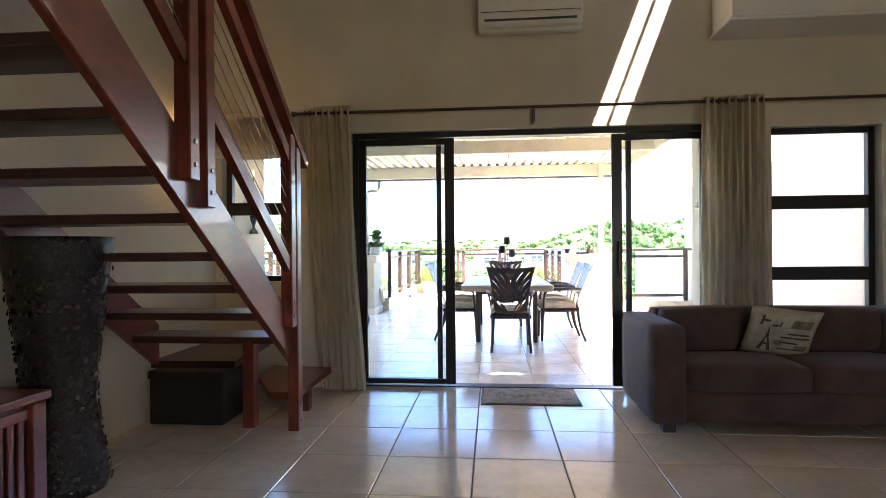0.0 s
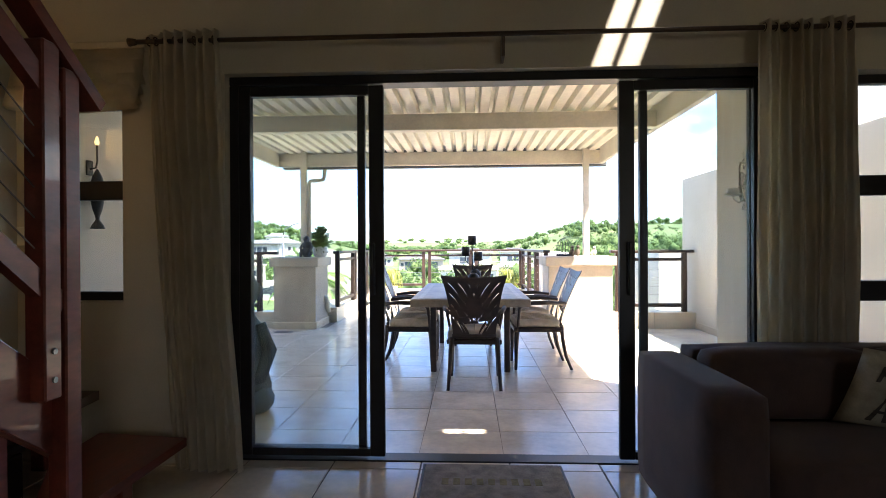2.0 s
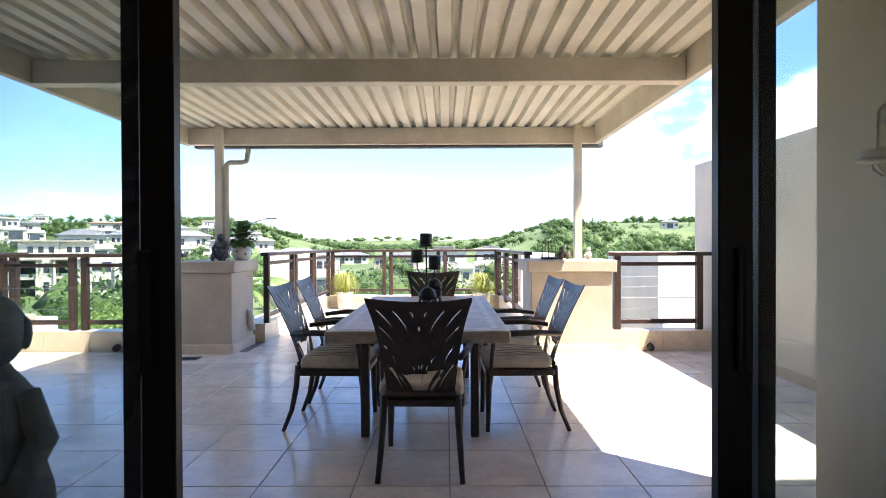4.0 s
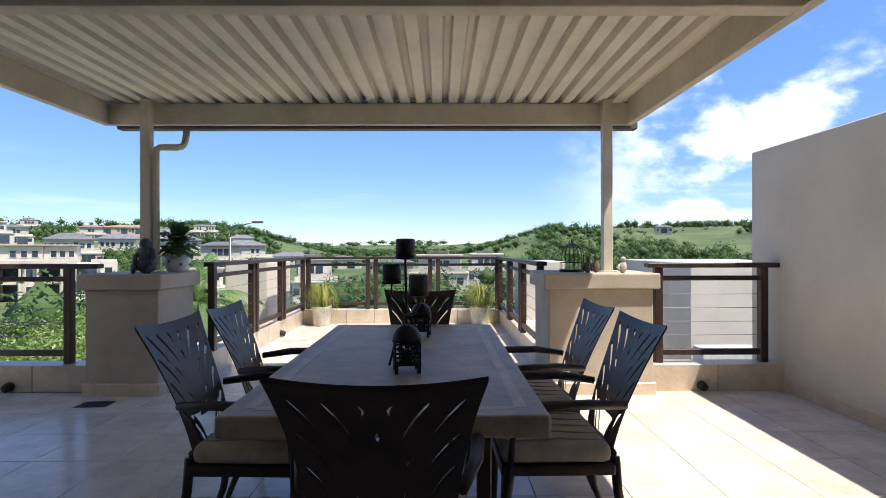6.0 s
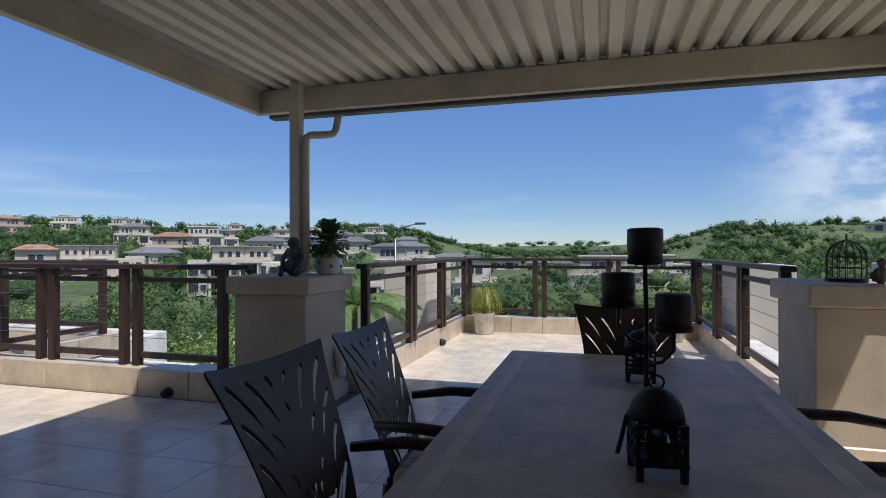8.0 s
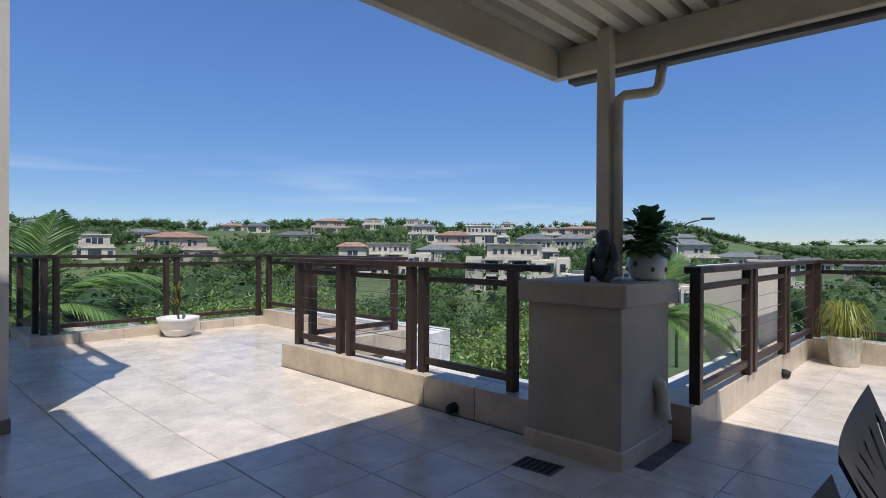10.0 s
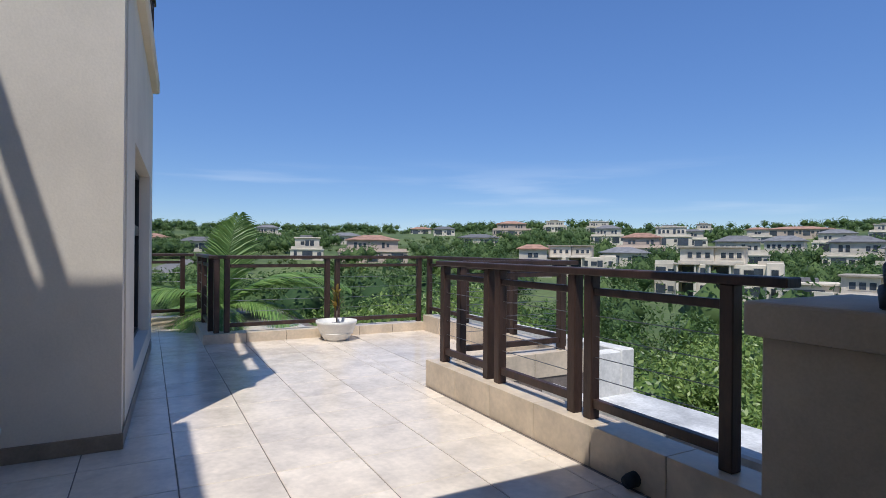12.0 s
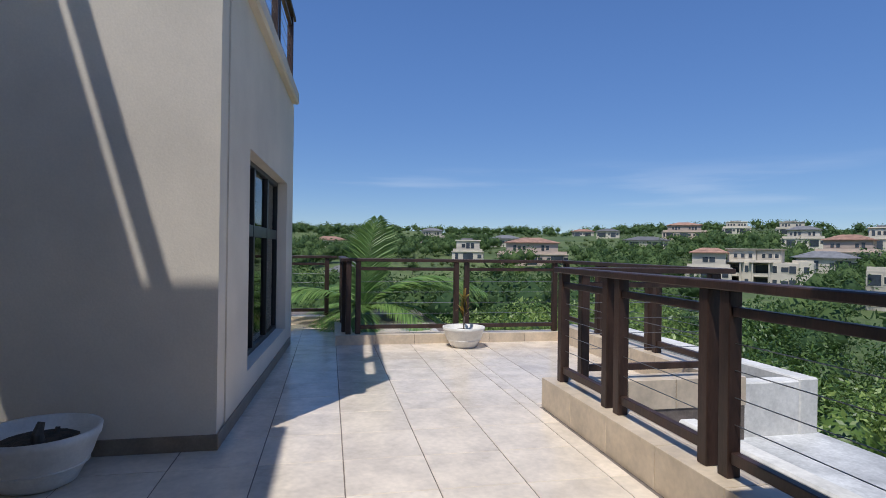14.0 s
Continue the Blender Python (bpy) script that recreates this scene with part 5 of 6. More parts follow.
# ---------------------------------------------------------------- lounge: curtains, blind, air conditioner
def curtain(name, top, bottom, z0, z1, y, folds, label, depth=0.036, seed=0.0):
    c = thing(name, pose(0, 0, 0), label, "curtain", "curtains beside the sliding door")
    nu, nv = folds * 10, 26
    vs = []
    bm = bmesh.new()
    for j in range(nv + 1):
        f = j / nv
        z = z1 + (z0 - z1) * f
        e = f ** 1.4
        xa, xb = top[0] + (bottom[0] - top[0]) * e, top[1] + (bottom[1] - top[1]) * e
        row = []
        for i in range(nu + 1):
            u = i / nu
            ph = u * folds * 2 * math.pi + 0.9 * noise.noise((u * 5, f * 1.5 + seed, 0.3))
            amp = depth * (0.75 + 0.5 * noise.noise((u * 7, seed, f * 2)))
            row.append(bm.verts.new((xa + (xb - xa) * u + 0.012 * noise.noise((u * 9, f * 4, seed)), y + amp * math.sin(ph) + 0.02 * noise.noise((u * 3, f * 3, seed + 4)), z)))
        vs.append(row)
    for j in range(nv):
        for i in range(nu):
            bm.faces.new((vs[j][i], vs[j][i + 1], vs[j + 1][i + 1], vs[j + 1][i]))
    bmesh.ops.solidify(bm, geom=bm.faces[:], thickness=0.003)
    part("cloth", bm, M_CURTAIN, c, smooth=True)
    for k in range(folds):
        x = top[0] + (top[1] - top[0]) * (k + 0.5) / folds
        part("ring", tb([(x, 4.363 + 0.022 * math.cos(a), 2.355 + 0.022 * math.sin(a)) for a in (i * math.pi / 6 for i in range(13))], 0.004, 5), M_RODWOOD, c)
    return c


curtain("curtain", (-0.725, -0.40), (-0.60, -0.28), 0.015, 2.41, 4.363, 6, "gathered cream linen curtain hanging to the floor", seed=1.0)
curtain("curtain", (-0.81, -0.73), (-0.66, -0.59), 0.015, 2.40, 4.385, 2, "narrow cream curtain leaf against the window reveal", 0.02, seed=3.0)
curtain("curtain", (2.46, 2.73), (2.43, 2.75), 0.015, 2.39, 4.363, 5, "gathered cream linen curtain behind the sofa", 0.034, seed=5.0)
curtain("curtain", (2.77, 2.945), (2.75, 2.97), 0.015, 2.40, 4.363, 3, "gathered cream linen curtain beside the window", 0.034, seed=8.0)
rod = thing("curtain_rod", pose(0, 0, 0), "thin dark bronze curtain rod over door and window", "curtain rod")
part("rod", tb([(-0.86, 4.363, 2.355), (5.2, 4.363, 2.355)], 0.013, 10), M_RODWOOD, rod, smooth=True)
for x in (1.14, 4.6):
    part("bracket", bx(x - 0.008, 4.37, 2.24, x + 0.008, 4.499, 2.37, 0.002), M_RODWOOD, rod)
part("finial", tb([(-0.90, 4.363, 2.355), (-0.86, 4.363, 2.355)], [0.024, 0.016], 10), M_RODWOOD, rod, smooth=True)

blind = thing("roman_blind", pose(-0.06, 0, 0.035), "raised cream roman blind folded over the stair window", "blind")
part("headrail", bx(-1.57, 4.44, 2.32, -0.80, 4.499, 2.355, 0.004), M_BLIND, blind)
for k, (z0, z1, y) in enumerate(((2.12, 2.32, 4.455), (2.06, 2.25, 4.435), (2.00, 2.17, 4.415), (1.97, 2.10, 4.395))):
    bm = bmesh.new()
    n = 14
    r0 = [bm.verts.new((-1.565 + 0.76 * i / n, y + 0.006 * math.sin(i * 1.7 + k), z1)) for i in range(n + 1)]
    r1 = [bm.verts.new((-1.565 + 0.76 * i / n, y - 0.034, (z0 + z1) / 2 - 0.045)) for i in range(n + 1)]
    r2 = [bm.verts.new((-1.565 + 0.76 * i / n, y + 0.004, z0 - 0.025 * math.sin(math.pi * i / n))) for i in range(n + 1)]
    for a, b in ((r0, r1), (r1, r2)):
        for i in range(n):
            bm.faces.new((a[i], a[i + 1], b[i + 1], b[i]))
    bmesh.ops.solidify(bm, geom=bm.faces[:], thickness=0.003)
    part("fold", bm, M_BLIND, blind, smooth=True)

ac = thing("air_conditioner", pose(0.69, 4.499, 2.995), "white wall-mounted split air conditioner high above the door", "air conditioner")
bm = bmesh.new()
sec = [(0, 0.0), (-0.10, -0.005), (-0.17, 0.03), (-0.205, 0.09), (-0.21, 0.22), (-0.19, 0.285), (-0.14, 0.30), (0, 0.30)]
ends = [[bm.verts.new((x, y, z)) for y, z in sec] for x in (0, 0.84)]
for i in range(len(sec)):
    j = (i + 1) % len(sec)
    bm.faces.new((ends[0][i], ends[1][i], ends[1][j], ends[0][j]))
bm.faces.new(ends[0])
bm.faces.new(ends[1][::-1])
bmesh.ops.recalc_face_normals(bm, faces=bm.faces)
bmesh.ops.bevel(bm, geom=bm.edges[:], offset=0.008, segments=2, affect="EDGES")
part("housing", bm, M_AC, ac, smooth=False)
# outlet slot and seam are not cut: dark bars give their shade
part("outlet", bx(0.05, -0.198, 0.052, 0.79, -0.178, 0.066), M_AC_DARK, ac, "dark bar for the shade in the air outlet slot")
part("flap", bx(0.05, -0.160, 0.008, 0.79, -0.10, 0.014), M_AC, ac)
part("panel_seam", bx(0.02, -0.214, 0.115, 0.82, -0.208, 0.119), M_AC_DARK, ac)
part("badge", bx(0.40, -0.215, 0.20, 0.46, -0.209, 0.212), M_AC_DARK, ac)

# boxed-in bulkhead high beside the wall
structure("bulkhead", bx(2.59, 4.10, 2.91, X_R, 4.498, 3.9, 0.02, 2), M_CEIL, "white boxed bulkhead high on the wall", "bulkhead")
structure("bulkhead_lip", bx(2.56, 4.07, 2.88, X_R, 4.499, 2.908, 0.008), M_CEIL, "white lip under the bulkhead", "trim")

# lit wall lamp beside the stair
wl_ = thing("wall_lamp", pose(X_L, 3.82, 1.87) @ Matrix.Diagonal((1.0, 1.4, 1.0, 1.0)), "glowing mottled glass wall lamp on the side wall", "wall lamp")
bm = bmesh.new()
outl = [(0.0, -0.10), (0.075, -0.08), (0.10, 0.0), (0.075, 0.08), (0.0, 0.10)]
lo = [bm.verts.new((x, y, 0)) for x, y in outl]
hi = [bm.verts.new((x, y, 0.24)) for x, y in outl]
for i in range(4):
    bm.faces.new((lo[i], lo[i + 1], hi[i + 1], hi[i]))
M_GLOW = bpy.data.materials.new("lit_lamp_glass")
M_GLOW.use_nodes = True
gb = M_GLOW.node_tree.nodes["Principled BSDF"]
gb.inputs["Base Color"].default_value = (0.8, 0.6, 0.35, 1)
gb.inputs["Emission Color"].default_value = (1.0, 0.62, 0.25, 1)
gb.inputs["Emission Strength"].default_value = 0.45
part("shade", bm, M_GLOW, wl_, "mottled amber glass shade", True)
part("back_plate", bx(0.001, -0.04, 0.05, 0.012, 0.04, 0.19), M_RODWOOD, wl_)
pl = bpy.data.lights.new("wall_lamp_bulb", "POINT")
pl.energy, pl.color, pl.shadow_soft_size = 0.3, (1.0, 0.66, 0.32), 0.04
bulb = new("wall_lamp_bulb", pl)
bulb.location = (X_L + 0.05, 3.82, 1.99)
# lit candle lamp with a hanging fish outside the stair window
fl = thing("outdoor_wall_lamp", pose(-1.598, 5.02, 0), "lit candle wall lamp over a dark hanging metal fish", "wall lamp")
part("back_plate", bx(0.0, -0.03, 1.72, 0.01, 0.03, 1.82, 0.003), M_IRON, fl)
part("stem", tb([(0.01, 0, 1.76), (0.05, 0, 1.77), (0.06, 0, 1.82), (0.058, 0, 1.92)], 0.006, 7), M_IRON, fl, smooth=True)
part("bulb", lathe(bmesh.new(), [(0.005, 1.92), (0.014, 1.932), (0.015, 1.945), (0.009, 1.968), (0.003, 1.98)], 12, (0.058, 0, 0)), M_GLOW, fl, "glowing flame-shaped bulb", smooth=True)
part("fish", lathe(bmesh.new(), [(0.006, 1.76), (0.03, 1.71), (0.046, 1.64), (0.044, 1.57), (0.03, 1.49), (0.014, 1.44), (0.012, 1.42), (0.035, 1.385), (0.045, 1.36), (0.01, 1.375)], 14, (0.058, 0, 0)), M_STATUE, fl, "dark metal fish hanging head up", smooth=True)
sw = thing("light_switch", pose(-1.62, 4.499, 1.30), "small white light switch plate on the wall", "light switch")
part("plate", bx(-0.035, -0.010, -0.055, 0.035, -0.001, 0.055, 0.003), M_AC, sw)
part("rocker", bx(-0.012, -0.016, -0.02, 0.012, -0.010, 0.02, 0.002), M_AC, sw)

mat_ = thing("doormat", pose(1.075, 4.275, 0), "worn grey-brown doormat with faded lettering", "doormat")
part("mat_surface", bx(-0.37, -0.23, 0.001, 0.37, 0.23, 0.013, 0.004), M_MAT, mat_)
bm = bmesh.new()
for k in range(9):
    box(bm, -0.27 + 0.06 * k, -0.04, 0.0132, -0.235 + 0.06 * k, 0.035, 0.0145)
part("lettering", bm, M_PRINT, mat_, "faded unreadable lettering")
part("border", bx(-0.385, -0.245, 0.0005, 0.385, 0.245, 0.006, 0.002), M_SOFA_FOOT, mat_)

# ---------------------------------------------------------------- valley
LEFT = [(0, -4.6), (25, -4.9), (60, -6.6), (85, -6.8), (130, -5.0), (170, -1.8), (200, 0.7), (230, 2.6), (300, 6.6), (350, 11.4), (430, 17.0), (600, 14.0), (1500, 10.0), (4000, 0.0)]
MIDDLE = [(0, -4.6), (25, -5.0), (60, -7.0), (110, -7.0), (200, -5.5), (420, -4.0), (800, -6.0), (1500, 14.0), (2200, 16.0), (4000, 0.0)]
RIGHT = [(0, -4.6), (25, -5.2), (60, -8.0), (120, -7.5), (190, -3.5), (260, 2.5), (330, 9.0), (420, 14.0), (600, 16.0), (1500, 14.0), (4000, 0.0)]


def lerp_rows(rows, r):
    for (a, za), (b, zb) in zip(rows, rows[1:]):
        if r <= b:
            f = (r - a) / (b - a)
            f = f * f * (3 - 2 * f)
            return za + (zb - za) * f
    return rows[-1][1]


def smooth01(x):
    x = max(0.0, min(1.0, x))
    return x * x * (3 - 2 * x)


def land(x, y):
    """Height of the valley floor; bearing counted to the left of the terrace's outlook."""
    r = math.hypot(x, y)
    b = math.degrees(math.atan2(-x, y))
    wl_side = smooth01((b - 8) / 16) * smooth01((170 - b) / 40)
    wr_side = smooth01((-b - 0.5) / 12) * smooth01((170 + b) / 40)
    z = lerp_rows(MIDDLE, r) * (1 - wl_side - wr_side) + lerp_rows(LEFT, r) * wl_side + lerp_rows(RIGHT, r) * wr_side
    k = min(1.0, max(0.0, r - 30) / 150)
    z += k * (5.0 * noise.noise((x * 0.006, y * 0.006, 3.1)) * min(1, r / 300) + 1.2 * noise.noise((x * 0.02, y * 0.02, 1.0)))
    if b < -24 and 150 < r < 700:
        z += 9.0 * smooth01((-b - 24) / 14) * smooth01((r - 150) / 180)
    return z


bm = bmesh.new()
RS = [1.0, 8, 16, 25, 40, 55, 70, 85, 100, 120, 140, 160, 180, 200, 225, 250, 280, 310, 340, 370, 400, 430, 470, 520, 600, 700, 850, 1050, 1300, 1600, 2100, 2800, 3800, 4600]
NA = 240
rings = []
for r in RS:
    rings.append([bm.verts.new((r * math.cos(a), r * math.sin(a), land(r * math.cos(a), r * math.sin(a)))) for a in (2 * math.pi * k / NA for k in range(NA))])
for a, b in zip(rings, rings[1:]):
    for k in range(NA):
        bm.faces.new((a[k], a[(k + 1) % NA], b[(k + 1) % NA], b[k]))
bm.faces.new(rings[0])
structure("ground", bm, M_GRASS, "green grassy valley rolling up to the hills", "ground", True)
# paved loop road below the palm
bm = bmesh.new()
pts = [(-52 - 5.0 * k, 1.0 + 7.0 * math.sin(k * 0.28) + 0.9 * k) for k in range(24)]
rw = [[bm.verts.new((x, y + s, land(x, y + s) + 0.12)) for s in (-3.0, 3.0)] for x, y in pts]
for a, b in zip(rw, rw[1:]):
    bm.faces.new((a[0], a[1], b[1], b[0]))
structure("road", bm, M_ROAD, "pale asphalt estate road in the valley", "road")


# ---------------------------------------------------------------- houses
pane_mesh = mesh_of(bx(-0.5, -0.06, -0.5, 0.5, 0.06, 0.5), "window", M_HOUSE_GLASS)


def hip_roof(w, d, z, h, over=0.6):
    bm = bmesh.new()
    x, y = w / 2 + over, d / 2 + over
    lo = [bm.verts.new(p) for p in ((-x, -y, z), (x, -y, z), (x, y, z), (-x, y, z))]
    up = [bm.verts.new(p) for p in ((-x, -y, z + 0.22), (x, -y, z + 0.22), (x, y, z + 0.22), (-x, y, z + 0.22))]
    k = max(0.0, x - y) if x > y else 0.2
    ridge = [bm.verts.new((-k, 0, z + h)), bm.verts.new((k, 0, z + h))]
    bm.faces.new(lo[::-1])
    for i in range(4):
        bm.faces.new((lo[i], lo[(i + 1) % 4], up[(i + 1) % 4], up[i]))
    bm.faces.new((up[0], up[1], ridge[1], ridge[0]))
    bm.faces.new((up[2], up[3], ridge[0], ridge[1]))
    bm.faces.new((up[1], up[2], ridge[1]))
    bm.faces.new((up[3], up[0], ridge[0]))
    return bm


def house(bearing, r, w, storeys, roof, wallmat, turn=0.0, step=True, label="", lift=0.0):
    a = math.radians(bearing)
    x, y = -r * math.sin(a), r * math.cos(a)
    z = land(x, y) + lift
    h = thing("house", pose(x, y, z, 0, 0, bearing + turn), label, "house", "estate houses in the valley")
    d = w * 0.6
    H = 3.1 * storeys
    low = H - 3.1 if (step and storeys > 1) else H
    part("wall", bx(-w / 2, -d / 2, -4.0, w / 2, d / 2, low, 0.05), wallmat, h)
    uw = w
    if low < H:
        uw = w * 0.74
        part("wall", bx(-uw / 2, -d / 2 + 2.0, low, uw / 2, d / 2, H, 0.05), wallmat, h)
        part("balcony", bx(-w / 2 - 0.2, -d / 2 - 0.3, low - 0.25, w / 2 + 0.2, -d / 2 + 2.0, low, 0.03), wallmat, h)
        part("balustrade", bx(-w / 2 + 0.3, -d / 2 + 0.1, low, w / 2 - 0.3, -d / 2 + 0.22, low + 0.75), wallmat, h)
    if roof is None:
        part("roof", bx(-uw / 2 - 0.35, -d / 2 + (1.65 if low < H else -0.35), H, uw / 2 + 0.35, d / 2 + 0.35, H + 0.35, 0.05), wallmat, h)
        part("roof", bx(-uw * 0.3, -d * 0.1, H + 0.36, uw * 0.2, d * 0.3, H + 0.9, 0.05), M_ROOF_SLATE, h)
    else:
        o = part("roof", hip_roof(uw, d - (2.0 if low < H else 0), H, 1.7 if uw > 9 else 1.2), roof, h)
        o.location.y = 1.0 if low < H else 0.0
    def opening(px, py, pz, ww, hh):
        p = new("window", pane_mesh)
        p.parent = h
        p.location, p.scale = (px, py, pz), (ww, 1.0, hh)

    q = random.Random(int(bearing * 10 + r))
    for s in range(storeys):
        upper = low < H and s == storeys - 1
        ww = uw if upper else w
        yy = -d / 2 + (2.0 if upper else 0.0) - 0.02
        z0 = s * 3.1
        if not upper and s < 2:
            # recessed porches given as flat dark panes for their shade, between small windows
            n = max(1, round(ww / 7.5))
            for i in range(n):
                c = -ww / 2 + ww * (i + 0.5) / n + q.uniform(-0.4, 0.4)
                opening(c, yy, z0 + 1.25, q.uniform(2.6, 3.6), 2.5)
                opening(c - ww / n * 0.36, yy, z0 + 1.6, 0.9, q.choice((1.0, 1.9)))
                if q.random() < 0.7:
                    opening(c + ww / n * 0.36, yy, z0 + 1.6, 1.2, 1.1)
        else:
            # grouped windows above
            n = max(1, round(ww / 6.0))
            for i in range(n):
                c = -ww / 2 + ww * (i + 0.5) / n
                for k in ((-1, 0, 1) if q.random() < 0.6 else (-0.5, 0.5)):
                    opening(c + k * 1.35, yy, z0 + 1.7, 0.8 if n > 1 else 1.1, q.choice((1.05, 1.05, 1.6)))
        for sx in (-1, 1):
            opening(sx * (ww / 2 - 0.0) * 1.0, -d * 0.1, z0 + 1.6, 0.1, 1.2)
    return h


W_, T_, S_ = M_HOUSE, M_ROOF_TERRA, M_ROOF_SLATE
HOUSES = [
    (50.3, 140, 9, 2, T_, W_, 0, "pale villa with a terracotta roof"),
    (26.7, 96, 7, 1, None, W_, 5, "small pale flat-roofed house"),
    (66.9, 170, 20, 2, T_, M_HOUSE_WARM, 6, "wide warm villa with a terracotta hipped roof"), (73.3, 172, 9.5, 2, None, W_, 0, "white modern cube house"),
    (56.7, 235, 16, 1, S_, W_, 0, "low pale house with a grey roof"), (53.7, 300, 20, 2, T_, M_HOUSE_WARM, 4, "warm villa with a red tiled roof"),
    (40.7, 195, 15, 2, T_, M_HOUSE_WARM, -6, "warm villa with a terracotta roof"), (38.3, 215, 13, 3, None, W_, 5, "tall pale house on the slope"),
    (35.9, 350, 10, 2, None, W_, 0, "pale cube house on the ridge"), (32.5, 165, 13, 2, S_, W_, 8, "pale villa with a grey hipped roof"),
    (29.1, 190, 13, 2, S_, W_, -8, "pale villa with a slate roof"), (28.5, 335, 28, 1, T_, M_HOUSE_WARM, 0, "long house on the ridge with a brown roof"),
    (49.5, 350, 14, 2, None, W_, 0, "pale house on the ridge"), (45.3, 352, 15, 2, None, W_, 4, "pale house on the ridge"), (42.1, 168, 12, 1, S_, W_, 10, "low house with a grey roof"),
    (83.6, 205, 12, 1, S_, W_, 0, "low pale house in the valley"), (88.1, 240, 14, 1, T_, W_, 0, "low house with a terracotta roof"), (60.6, 320, 12, 1, S_, W_, 0, "low house among trees"),
    (78.1, 300, 14, 2, S_, W_, 0, "villa with a slate roof among trees"), (24.1, 170, 14, 2, S_, W_, 5, "villa with a slate roof"), (20.5, 150, 12, 2, S_, W_, -5, "grey roofed villa"),
    (18.6, 170, 15, 2, S_, W_, 6, "villa with a dark slate roof"), (14.6, 225, 16, 1, S_, W_, 0, "long low house with a slate roof"), (11.4, 92, 7, 2, None, W_, 8, "pale flat-roofed house near the valley floor"),
    (9.4, 230, 14, 1, S_, W_, -6, "low house with a slate roof"), (4.6, 180, 14, 1, S_, M_HOUSE_WARM, 0, "low brown house"), (-0.6, 112, 11, 2, None, W_, -4, "white modern two-storey house"),
    (-5.2, 125, 9, 2, None, W_, 6, "white modern two-storey house"), (-8.8, 150, 10, 1, None, W_, 0, "low white house"), (22.5, 320, 14, 2, None, W_, 0, "pale house on the ridge"),
    (31.5, 300, 12, 2, T_, W_, 0, "villa with a terracotta roof on the slope"), (63.1, 360, 13, 1, T_, W_, 0, "low house on the ridge"), (25.7, 250, 15, 2, S_, W_, 3, "villa with a slate roof on the slope"),
    (19.1, 255, 13, 2, S_, W_, 0, "villa with a slate roof on the slope"), (70.3, 255, 13, 1, S_, W_, 0, "low house with a grey roof"), (36.7, 262, 12, 2, S_, W_, 0, "villa on the slope"), (-22.0, 330, 9, 1, S_, W_, 0, "small house high on the far slope"),
    (44.1, 255, 14, 2, S_, W_, -4, "villa on the slope with a grey roof"),
]
for b_, r_, w_, s_, ro_, wm_, tu_, lb_, *up_ in HOUSES:
    house(b_, r_, w_, s_, ro_, wm_, tu_, True, lb_ + " across the valley", up_[0] if up_ else 0.3)

